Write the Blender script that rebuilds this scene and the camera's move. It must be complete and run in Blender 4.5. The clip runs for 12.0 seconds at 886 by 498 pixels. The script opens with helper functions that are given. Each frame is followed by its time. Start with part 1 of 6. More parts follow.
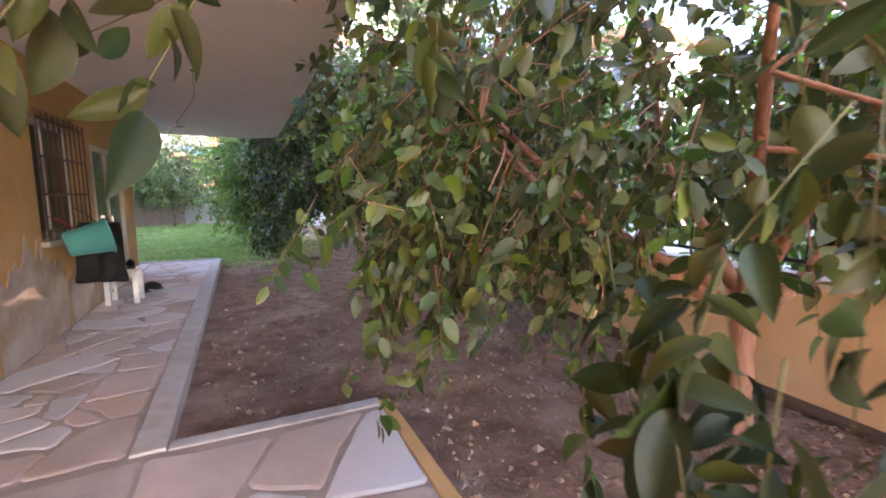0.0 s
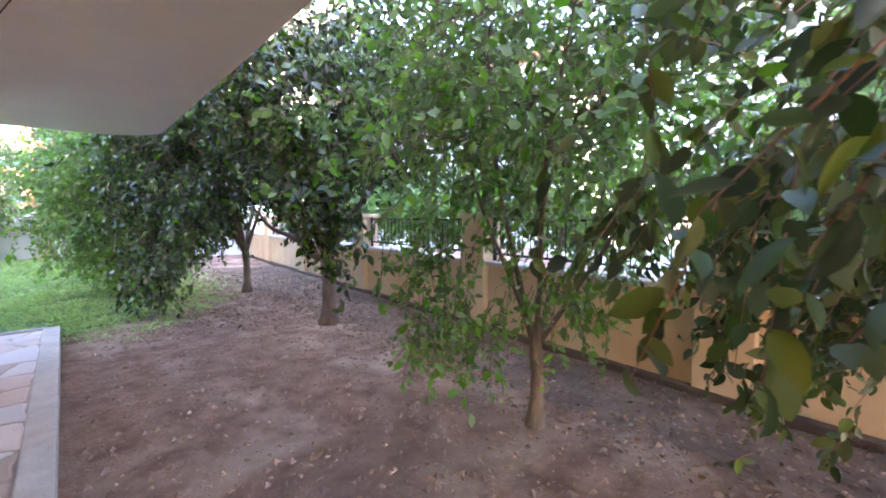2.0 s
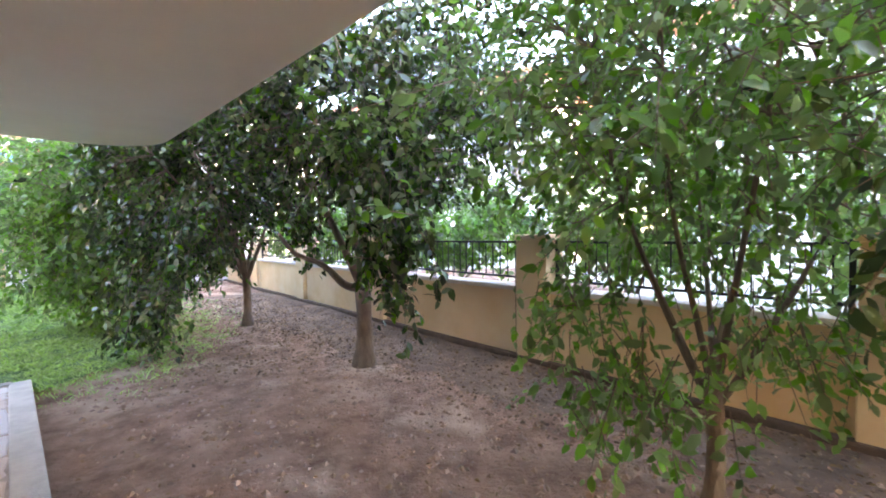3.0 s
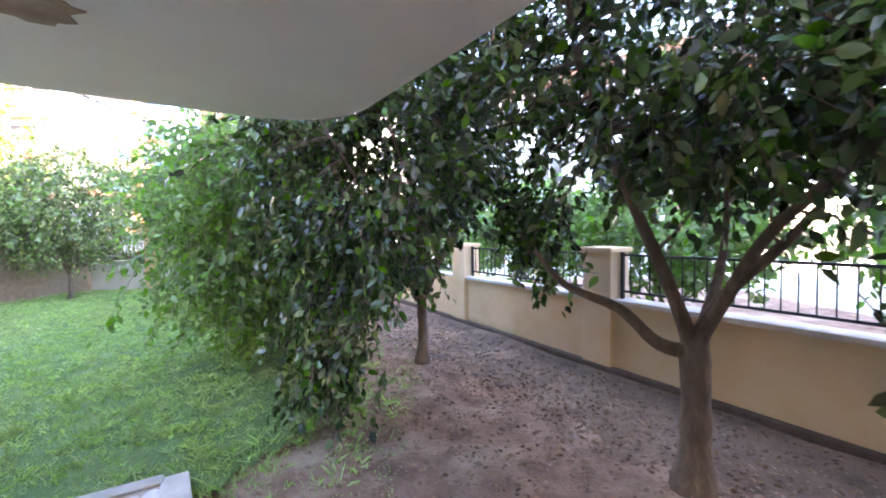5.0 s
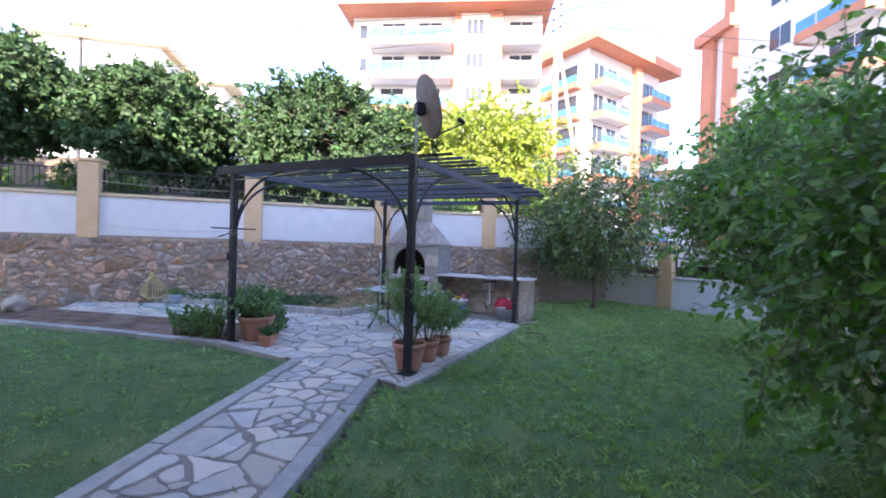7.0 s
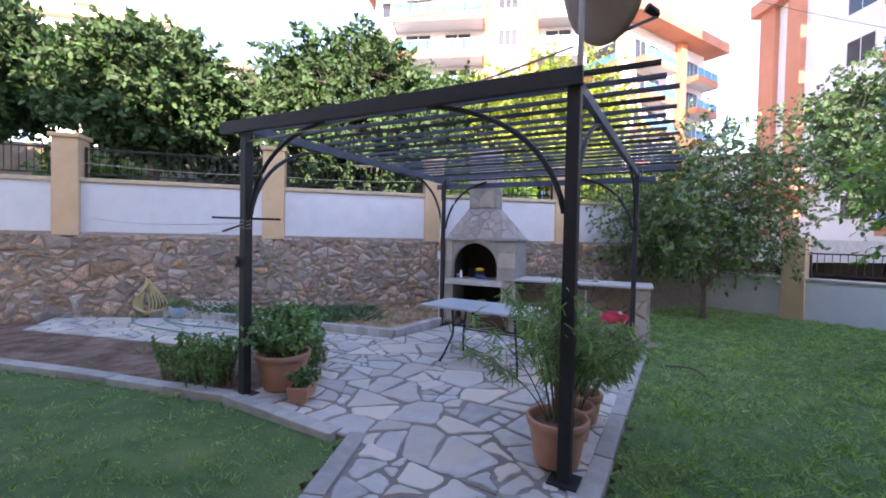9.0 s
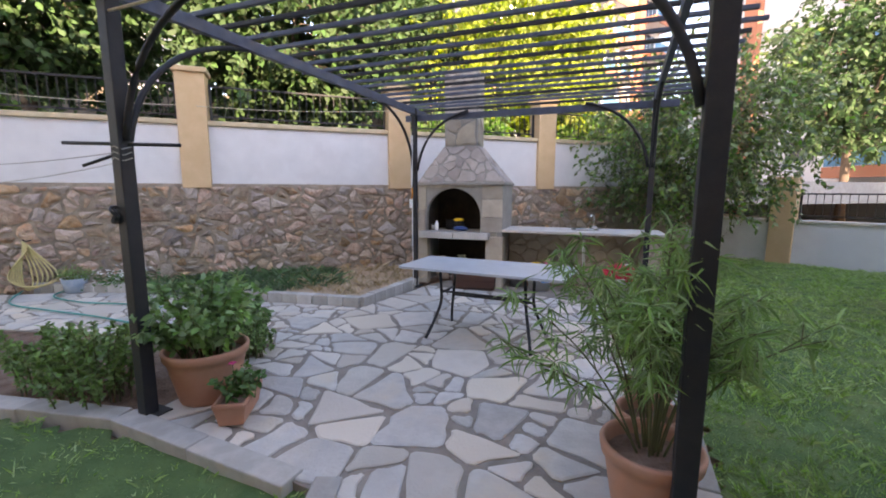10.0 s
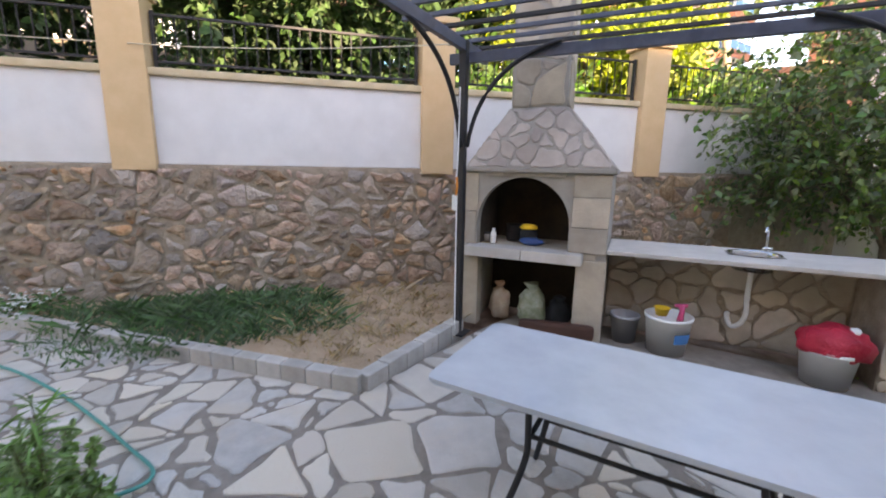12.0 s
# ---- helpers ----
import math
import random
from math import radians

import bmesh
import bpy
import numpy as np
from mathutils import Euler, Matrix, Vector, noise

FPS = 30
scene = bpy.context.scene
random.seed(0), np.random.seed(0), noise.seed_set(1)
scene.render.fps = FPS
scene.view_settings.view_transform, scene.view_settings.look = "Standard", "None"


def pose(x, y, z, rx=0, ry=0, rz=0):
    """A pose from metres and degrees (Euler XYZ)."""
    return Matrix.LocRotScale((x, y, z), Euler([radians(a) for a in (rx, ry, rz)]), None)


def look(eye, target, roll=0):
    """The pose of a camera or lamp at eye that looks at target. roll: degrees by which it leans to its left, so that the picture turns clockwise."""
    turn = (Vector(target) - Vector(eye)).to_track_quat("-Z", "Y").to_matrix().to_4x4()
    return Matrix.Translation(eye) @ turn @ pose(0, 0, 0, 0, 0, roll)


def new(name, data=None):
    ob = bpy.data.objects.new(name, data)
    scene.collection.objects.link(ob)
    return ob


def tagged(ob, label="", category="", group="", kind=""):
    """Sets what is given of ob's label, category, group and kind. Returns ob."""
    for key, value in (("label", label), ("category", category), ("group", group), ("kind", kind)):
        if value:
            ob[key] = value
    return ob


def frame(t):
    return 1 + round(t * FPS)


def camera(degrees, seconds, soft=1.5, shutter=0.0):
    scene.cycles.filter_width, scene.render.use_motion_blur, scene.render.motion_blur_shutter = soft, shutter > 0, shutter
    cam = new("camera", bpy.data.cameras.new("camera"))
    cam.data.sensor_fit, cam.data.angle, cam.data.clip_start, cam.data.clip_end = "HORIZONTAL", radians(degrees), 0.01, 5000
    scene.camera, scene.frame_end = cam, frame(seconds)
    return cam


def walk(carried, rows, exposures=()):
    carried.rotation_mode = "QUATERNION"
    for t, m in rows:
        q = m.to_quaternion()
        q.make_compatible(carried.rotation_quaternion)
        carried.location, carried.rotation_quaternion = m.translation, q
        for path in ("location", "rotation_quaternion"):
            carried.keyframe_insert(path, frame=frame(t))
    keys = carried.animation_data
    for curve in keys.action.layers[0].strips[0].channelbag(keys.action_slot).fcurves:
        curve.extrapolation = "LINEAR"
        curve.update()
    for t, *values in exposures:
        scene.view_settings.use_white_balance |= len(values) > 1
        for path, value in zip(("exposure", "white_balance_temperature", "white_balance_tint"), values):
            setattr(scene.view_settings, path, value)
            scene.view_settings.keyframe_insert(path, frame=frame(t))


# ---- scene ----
cam = camera(93.1, 12.0, soft=1.8, shutter=0.12)
PATH = [
    (0, pose(4.191, -4.919, 1.457, 82.68, -0.07, 10.62)),
    (0.5, pose(3.761, -4.387, 1.432, 83.00, 0.13, 9.20)),
    (1, pose(3.343, -3.872, 1.458, 83.52, 0.23, 3.62)),
    (1.5, pose(2.876, -3.397, 1.515, 84.05, 0.40, -2.01)),
    (2, pose(2.326, -2.907, 1.526, 85.26, 0.44, -5.79)),
    (2.5, pose(1.844, -2.538, 1.549, 86.44, 0.77, -7.91)),
    (3.2, pose(1.238, -1.833, 1.575, 88.10, 0.90, -10.08)),
    (4.8, pose(-0.056, -0.011, 1.702, 87.77, 0.64, -0.09)),
    (5.5, pose(-0.738, 0.759, 1.780, 88.72, 0.27, 10.64)),
    (6, pose(-1.307, 1.253, 1.757, 88.85, -0.61, 23.81)),
    (6.5, pose(-1.981, 1.512, 1.769, 89.06, -1.34, 45.95)),
    (7, pose(-2.581, 1.740, 1.727, 89.33, -1.82, 61.42)),
    (7.5, pose(-3.253, 1.779, 1.734, 89.48, -1.48, 65.23)),
    (9.5, pose(-5.942, 2.026, 1.667, 87.29, -0.86, 61.29)),
    (10, pose(-6.609, 2.228, 1.582, 82.12, -0.13, 57.19)),
    (10.5, pose(-7.194, 2.472, 1.590, 73.97, 0.13, 55.76)),
    (11, pose(-7.789, 2.665, 1.609, 72.62, -1.10, 66.18)),
    (11.5, pose(-8.322, 2.996, 1.641, 72.23, -1.02, 68.02)),
    (12, pose(-8.904, 3.398, 1.698, 79.10, -0.98, 62.19)),
]
EXPOSURES = [(0, 4.1, 7200, 33), (0.5, 4.65, 7100, 31), (1, 4.95, 6700, 32), (2.5, 4.72, 7500, 26), (3.2, 4.8, 8100, 22), (4.8, 4.65, 7200, 27), (5.8, 4.4, 7200, 24), (6.5, 3.5, 6700, 22), (7.0, 2.65, 6200, 27), (9.5, 2.55, 7400, 30), (10.5, 2.95, 9100, 23), (12, 2.85, 9000, 24)]
walk(cam, PATH, EXPOSURES)

# ---- light ----
SUN_EL, SUN_DIR = 22.0, Vector((0.905, -0.425, 0))
world = bpy.data.worlds.new("world")
scene.world = world
world.use_nodes = True
sky = world.node_tree.nodes.new("ShaderNodeTexSky")
sky.sky_type, sky.sun_disc = "NISHITA", False
sky.sun_elevation, sky.sun_rotation = radians(SUN_EL), math.atan2(SUN_DIR.x, SUN_DIR.y)
sky.air_density, sky.dust_density, sky.ozone_density = 1.0, 0.4, 2.0
world.node_tree.nodes["Background"].inputs["Strength"].default_value = 0.15
world.node_tree.links.new(sky.outputs["Color"], world.node_tree.nodes["Background"].inputs["Color"])
sun = new("sun", bpy.data.lights.new("sun", "SUN"))
sun.data.energy, sun.data.angle, sun.data.color = 3.0, radians(0.6), (1.0, 0.9, 0.74)
sun_to = SUN_DIR.normalized() * math.cos(radians(SUN_EL)) + Vector((0, 0, math.sin(radians(SUN_EL))))
sun.matrix_world = look(sun_to * 60, (0, 0, 0))


# ---- materials ----
def mat(name, c1, c2=None, scale=6.0, rough=0.8, bump=0.25, fine=60.0, patch=0.8, metal=0.0, rand=0.0, island=False, glow=0.0, thin=0.0, spec=0.4, stretch=(1, 1, 1), c3=None, dist=0.01, alt=None):
    """A noise-varied surface: two colours at one scale, stains at a larger one, a fine relief; rand varies it from piece to piece."""
    m = bpy.data.materials.new(name)
    m.use_nodes = True
    n, l = m.node_tree.nodes, m.node_tree.links
    b = n["Principled BSDF"]
    c2 = c2 or tuple(v * 0.8 for v in c1)
    tc = n.new("ShaderNodeTexCoord")
    mp = n.new("ShaderNodeMapping")
    mp.inputs["Scale"].default_value = stretch
    l.new(tc.outputs["Object"], mp.inputs["Vector"])

    def noise_at(sc, det=4.0):
        t = n.new("ShaderNodeTexNoise")
        t.inputs["Scale"].default_value, t.inputs["Detail"].default_value, t.inputs["Roughness"].default_value = sc, det, 0.6
        l.new(mp.outputs["Vector"], t.inputs["Vector"])
        return t.outputs["Fac"]

    def ramp(src, lo, hi):
        r = n.new("ShaderNodeMapRange")
        r.inputs["From Min"].default_value, r.inputs["From Max"].default_value = lo, hi
        l.new(src, r.inputs["Value"])
        return r.outputs["Result"]

    def mix(fac, a, c):
        x = n.new("ShaderNodeMix")
        x.data_type = "RGBA"
        if isinstance(fac, float):
            x.inputs["Factor"].default_value = fac
        else:
            l.new(fac, x.inputs["Factor"])
        for k, v in (("A", a), ("B", c)):
            s = [i for i in x.inputs if i.name == k and i.type == "RGBA"][0]
            if isinstance(v, tuple):
                s.default_value = (*v, 1)
            else:
                l.new(v, s)
        return [o for o in x.outputs if o.type == "RGBA"][0]

    col = mix(ramp(noise_at(scale), 0.35, 0.65), tuple(c1), tuple(c2))
    if c3:
        col = mix(ramp(noise_at(scale * 0.31), 0.5, 0.68), col, tuple(c3))
    if patch:
        dark = tuple(v * (1 - 0.35 * patch) for v in c1)
        col = mix(ramp(noise_at(scale * 0.17, 6.0), 0.45, 0.85), col, dark)
    if rand:
        if island:
            src = n.new("ShaderNodeNewGeometry").outputs["Random Per Island"]
        else:
            src = n.new("ShaderNodeObjectInfo").outputs["Random"]
        h = n.new("ShaderNodeHueSaturation")
        v = n.new("ShaderNodeMapRange")
        v.inputs["To Min"].default_value, v.inputs["To Max"].default_value = 1 - rand, 1 + rand
        l.new(src, v.inputs["Value"])
        l.new(v.outputs["Result"], h.inputs["Value"])
        sn = n.new("ShaderNodeMath")
        sn.operation = "MULTIPLY"
        sn.inputs[1].default_value = 37.7
        l.new(src, sn.inputs[0])
        fr = n.new("ShaderNodeMath")
        fr.operation = "FRACT"
        l.new(sn.outputs[0], fr.inputs[0])
        hu = n.new("ShaderNodeMapRange")
        hu.inputs["To Min"].default_value, hu.inputs["To Max"].default_value = 0.5 - rand * 0.025, 0.5 + rand * 0.025
        l.new(fr.outputs[0], hu.inputs["Value"])
        if alt:
            s2 = n.new("ShaderNodeMath")
            s2.operation = "MULTIPLY"
            s2.inputs[1].default_value = 91.3
            l.new(src, s2.inputs[0])
            f2 = n.new("ShaderNodeMath")
            f2.operation = "FRACT"
            l.new(s2.outputs[0], f2.inputs[0])
            col = mix(ramp(f2.outputs[0], 0.35, 0.85), col, tuple(alt))
        l.new(hu.outputs["Result"], h.inputs["Hue"])
        sa = n.new("ShaderNodeMapRange")
        sa.inputs["To Min"].default_value, sa.inputs["To Max"].default_value = 1 - rand * 0.8, 1 + rand * 0.5
        l.new(fr.outputs[0], sa.inputs["Value"])
        l.new(sa.outputs["Result"], h.inputs["Saturation"])
        l.new(col, h.inputs["Color"])
        col = h.outputs["Color"]
    l.new(col, b.inputs["Base Color"])
    b.inputs["Roughness"].default_value, b.inputs["Metallic"].default_value = rough, metal
    b.inputs["Specular IOR Level"].default_value = spec
    if bump:
        bp = n.new("ShaderNodeBump")
        bp.inputs["Strength"].default_value, bp.inputs["Distance"].default_value = bump, dist
        l.new(noise_at(fine, 5.0), bp.inputs["Height"])
        l.new(bp.outputs["Normal"], b.inputs["Normal"])
    if thin:
        tr = n.new("ShaderNodeBsdfTranslucent")
        l.new(col, tr.inputs["Color"])
        ms = n.new("ShaderNodeMixShader")
        ms.inputs["Fac"].default_value = thin
        l.new(b.outputs["BSDF"], ms.inputs[1])
        l.new(tr.outputs["BSDF"], ms.inputs[2])
        l.new(ms.outputs["Shader"], n["Material Output"].inputs["Surface"])
    if glow:
        b.inputs["Emission Color"].default_value, b.inputs["Emission Strength"].default_value = (*c1, 1), glow
    return m


SOIL = mat("soil", (0.39, 0.245, 0.18), (0.18, 0.10, 0.068), scale=3.5, fine=30, bump=1.0, rough=0.95, c3=(0.53, 0.39, 0.295), dist=0.09, patch=1.5)
DRYSOIL = mat("dry_soil", (0.50, 0.35, 0.23), (0.38, 0.25, 0.155), scale=5, fine=30, bump=0.8, rough=0.95, dist=0.03)
TURF = mat("turf", (0.12, 0.205, 0.065), (0.075, 0.14, 0.045), scale=5, fine=45, bump=1.0, rough=0.95, c3=(0.18, 0.23, 0.08), dist=0.03)
GRASS = mat("grass_blade", (0.37, 0.56, 0.16), (0.24, 0.41, 0.11), scale=1.6, rough=0.6, bump=0, rand=0.35, island=True, thin=0.3, c3=(0.37, 0.50, 0.18))
WEED = mat("weed_leaf", (0.11, 0.20, 0.085), (0.07, 0.14, 0.055), scale=2, rough=0.7, bump=0, rand=0.4, island=True, thin=0.25)
MORTAR = mat("mortar", (0.30, 0.255, 0.215), (0.22, 0.185, 0.15), scale=9, fine=70, bump=0.6, rough=0.95)
PALEJOINT = mat("pale_mortar", (0.43, 0.345, 0.29), (0.35, 0.275, 0.225), scale=9, fine=70, bump=0.6, rough=0.95)
FLAG = mat("flagstone", (0.55, 0.52, 0.475), (0.44, 0.415, 0.38), scale=7, fine=45, bump=0.6, rough=0.75, rand=0.18, c3=(0.56, 0.48, 0.39), alt=(0.59, 0.51, 0.415), dist=0.015)
WORNFLAG = mat("worn_flagstone", (0.56, 0.45, 0.39), (0.44, 0.35, 0.30), scale=3, fine=35, bump=0.35, rough=0.8, rand=0.16, c3=(0.5, 0.36, 0.28), alt=(0.56, 0.52, 0.50))
RUBBLE = mat("rubble_stone", (0.64, 0.445, 0.315), (0.36, 0.225, 0.15), scale=11, fine=22, bump=1.0, rough=0.92, rand=0.36, c3=(0.57, 0.31, 0.19), dist=0.08, alt=(0.43, 0.355, 0.30))
RUBBLE_I = mat("rubble_stone_far", (0.64, 0.445, 0.315), (0.36, 0.225, 0.15), scale=11, fine=22, bump=1.0, rough=0.92, rand=0.36, island=True, c3=(0.57, 0.31, 0.19), dist=0.08, alt=(0.43, 0.355, 0.30))
POINTING = mat("pointing", (0.41, 0.33, 0.255), (0.28, 0.22, 0.165), scale=8, fine=30, bump=1.0, rough=0.95, dist=0.03)
WHITE = mat("white_render", (0.67, 0.66, 0.655), (0.61, 0.60, 0.595), scale=3, fine=90, bump=0.25, rough=0.9, patch=0.25)
YELLOW = mat("yellow_render", (0.65, 0.45, 0.265), (0.59, 0.40, 0.225), scale=4, fine=90, bump=0.25, rough=0.9, patch=0.5)
OCHRE = mat("ochre_render", (0.72, 0.53, 0.335), (0.63, 0.42, 0.23), scale=1.6, fine=70, bump=0.3, rough=0.9, patch=0.6, c3=(0.68, 0.54, 0.38))
PEELED = mat("peeled_ochre_render", (0.60, 0.36, 0.15), (0.52, 0.30, 0.12), scale=2.4, fine=60, bump=0.35, rough=0.9, patch=0.8)
BARE = mat("bare_plaster", (0.50, 0.42, 0.36), (0.36, 0.24, 0.15), scale=3.2, fine=40, bump=0.6, rough=0.95, patch=0.9, c3=(0.56, 0.52, 0.48))
COPING = mat("coping_plaster", (0.60, 0.48, 0.32), (0.5, 0.39, 0.25), scale=7, fine=60, bump=0.3, rough=0.9)
PALE = mat("pale_coping", (0.66, 0.60, 0.53), (0.56, 0.50, 0.44), scale=7, fine=60, bump=0.3, rough=0.9)
SOFFIT = mat("soffit_plaster", (0.88, 0.84, 0.79), (0.84, 0.80, 0.75), scale=1.6, fine=80, bump=0.15, rough=0.92, patch=0.25)
CONCRETE = mat("concrete", (0.46, 0.43, 0.39), (0.36, 0.335, 0.30), scale=6, fine=45, bump=0.5, rough=0.93, rand=0.15)
IRON = mat("black_iron", (0.017, 0.017, 0.02), (0.026, 0.024, 0.025), scale=14, fine=60, bump=0.15, rough=0.56, patch=0.3)
STEEL = mat("grey_painted_steel", (0.085, 0.10, 0.14), (0.06, 0.07, 0.10), scale=9, fine=60, bump=0.12, rough=0.45, patch=0.4)
BARK = mat("bark", (0.20, 0.148, 0.112), (0.115, 0.085, 0.064), scale=14, fine=45, bump=0.9, rough=0.95, stretch=(1, 1, 0.35), dist=0.02)
REDBARK = mat("reddish_bark", (0.40, 0.21, 0.135), (0.28, 0.14, 0.09), scale=14, fine=45, bump=0.9, rough=0.95, stretch=(1, 1, 0.35), dist=0.02)
LEAF = mat("citrus_leaf", (0.055, 0.105, 0.03), (0.03, 0.062, 0.019), scale=1.3, rough=0.27, bump=0, rand=0.6, island=True, thin=0.12, spec=0.5, alt=(0.10, 0.19, 0.04))
LEAF_L = mat("light_citrus_leaf", (0.175, 0.345, 0.068), (0.10, 0.225, 0.048), scale=1.3, rough=0.42, bump=0, rand=0.42, island=True, thin=0.42, c3=(0.25, 0.38, 0.07))
LEAF_Y = mat("yellowing_citrus_leaf", (0.066, 0.118, 0.034), (0.042, 0.085, 0.026), scale=1.3, rough=0.4, bump=0, rand=0.42, island=True, thin=0.28, alt=(0.12, 0.155, 0.035))
# near leaves coloured darker, to stand for their backlit shade
LEAF_O = mat("near_shaded_citrus_leaf", (0.036, 0.068, 0.02), (0.024, 0.05, 0.015), scale=9, fine=60, rough=0.5, bump=0.15, rand=0.28, thin=0.28, alt=(0.075, 0.09, 0.02))
LEAF_M = mat("lemon_leaf", (0.115, 0.215, 0.055), (0.065, 0.135, 0.036), scale=1.3, rough=0.36, bump=0, rand=0.5, island=True, thin=0.25, alt=(0.20, 0.27, 0.08))
STEMY = mat("green_twig", (0.16, 0.17, 0.06), (0.13, 0.12, 0.05), scale=9, rough=0.7, bump=0.1)
FICUS = mat("ficus_leaf", (0.066, 0.135, 0.04), (0.042, 0.092, 0.028), scale=0.8, rough=0.7, bump=0, rand=0.28, island=True, thin=0.12)
LIME = mat("lime_leaf", (0.36, 0.44, 0.045), (0.27, 0.37, 0.04), scale=0.8, rough=0.55, bump=0, rand=0.25, island=True, thin=0.4)
WILLOW = mat("narrow_leaf", (0.27, 0.43, 0.14), (0.18, 0.32, 0.095), scale=2, rough=0.5, bump=0, rand=0.3, island=True, thin=0.35)
SHRUB = mat("shrub_leaf", (0.23, 0.39, 0.13), (0.15, 0.28, 0.095), scale=2, rough=0.5, bump=0, rand=0.35, island=True, thin=0.25)
TERRA = mat("terracotta_plastic", (0.52, 0.265, 0.18), (0.46, 0.22, 0.14), scale=5, fine=60, bump=0.12, rough=0.6, patch=0.5)
MARBLE = mat("white_tabletop", (0.49, 0.52, 0.54), (0.41, 0.44, 0.47), scale=5, fine=30, bump=0.05, rough=0.3, patch=0.35)
SLABSTONE = mat("worktop_stone", (0.55, 0.51, 0.47), (0.47, 0.43, 0.39), scale=6, fine=40, bump=0.2, rough=0.55)
ASHLAR = mat("tan_slab_stone", (0.47, 0.40, 0.32), (0.37, 0.31, 0.25), scale=5, fine=40, bump=0.5, rough=0.9, rand=0.2)
SOOT = mat("sooty_brick", (0.035, 0.026, 0.02), (0.06, 0.042, 0.03), scale=6, fine=40, bump=0.6, rough=0.95)
RENDERGREY = mat("grey_render", (0.36, 0.33, 0.29), (0.29, 0.265, 0.235), scale=5, fine=50, bump=0.4, rough=0.92)
PLASTIC_W = mat("white_plastic", (0.82, 0.82, 0.80), (0.76, 0.76, 0.74), scale=4, bump=0.05, rough=0.45, patch=0.3)
TEAL = mat("teal_plastic", (0.06, 0.34, 0.33), (0.05, 0.29, 0.28), scale=4, bump=0.05, rough=0.45, patch=0.3)
BLACKCLOTH = mat("black_cloth", (0.012, 0.013, 0.014), (0.022, 0.023, 0.025), scale=10, fine=50, bump=0.5, rough=0.9)
RED = mat("red_plastic_bag", (0.62, 0.03, 0.06), (0.48, 0.02, 0.045), scale=7, fine=25, bump=0.8, rough=0.35, dist=0.03)
GLASS = mat("dark_window_glass", (0.045, 0.055, 0.065), (0.06, 0.07, 0.085), scale=1, bump=0, rough=0.08, spec=0.6)


# ---- building helpers ----
def mesh_ob(name, verts, faces, material, parent=None, label="", smooth=False):
    me = bpy.data.meshes.new(name)
    me.from_pydata([tuple(v) for v in verts], [], faces if isinstance(faces, list) else faces.tolist())
    me.materials.append(material)
    if smooth:
        me.shade_smooth()
    ob = new(name, me)
    ob.parent = parent
    if label:
        ob["label"] = label
    return ob


def part(name, bm, material, parent=None, label="", smooth=False):
    me = bpy.data.meshes.new(name)
    bmesh.ops.recalc_face_normals(bm, faces=bm.faces)
    bm.to_mesh(me)
    bm.free()
    me.materials.append(material)
    if smooth:
        me.shade_smooth()
    ob = new(name, me)
    ob.parent = parent
    if label:
        ob["label"] = label
    return ob


def thing(name, m, label, category, group=""):
    e = new(name)
    e.empty_display_size = 0.1
    e.matrix_world = m
    return tagged(e, label, category, group)


def box(x0, x1, y0, y1, z0, z1, bevel=0.008, m=None, bm=None):
    """A box with bevelled edges, added to bm if that is given."""
    b = bmesh.new()
    bmesh.ops.create_cube(b, size=1)
    for v in b.verts:
        v.co = Vector((x0 + (v.co.x + 0.5) * (x1 - x0), y0 + (v.co.y + 0.5) * (y1 - y0), z0 + (v.co.z + 0.5) * (z1 - z0)))
    if bevel:
        bmesh.ops.bevel(b, geom=list(b.edges), offset=bevel, segments=2, affect="EDGES", profile=0.6)
    if m:
        b.transform(m)
    if bm is None:
        return b
    tmp = bpy.data.meshes.new("tmp")
    b.to_mesh(tmp)
    b.free()
    bm.from_mesh(tmp)
    bpy.data.meshes.remove(tmp)
    return bm


def tube_data(pts, radii, sides=8, cap=True):
    pts = [Vector(p) for p in pts]
    if not hasattr(radii, "__len__"):
        radii = [radii] * len(pts)
    verts, faces = [], []
    up = Vector((0.31, 0.17, 0.93))
    for i, p in enumerate(pts):
        d = (pts[min(i + 1, len(pts) - 1)] - pts[max(i - 1, 0)]).normalized()
        a = d.cross(up if abs(d.dot(up)) < 0.95 else Vector((1, 0, 0))).normalized()
        b = d.cross(a)
        for k in range(sides):
            w = 2 * math.pi * k / sides
            verts.append(p + (a * math.cos(w) + b * math.sin(w)) * radii[i])
    for i in range(len(pts) - 1):
        for k in range(sides):
            k2 = (k + 1) % sides
            faces.append((i * sides + k, i * sides + k2, (i + 1) * sides + k2, (i + 1) * sides + k))
    if cap:
        faces.append(tuple(range(sides))[::-1])
        faces.append(tuple((len(pts) - 1) * sides + k for k in range(sides)))
    return verts, faces


def tube(name, pts, radii, material, parent=None, label="", sides=8, smooth=True):
    v, f = tube_data(pts, radii, sides)
    return mesh_ob(name, v, f, material, parent, label, smooth)


def arc(a, b, c, n=12):
    """Points of a quadratic bow from a by b to c."""
    a, b, c = Vector(a), Vector(b), Vector(c)
    return [a * (1 - t) ** 2 + b * 2 * t * (1 - t) + c * t * t for t in (i / n for i in range(n + 1))]


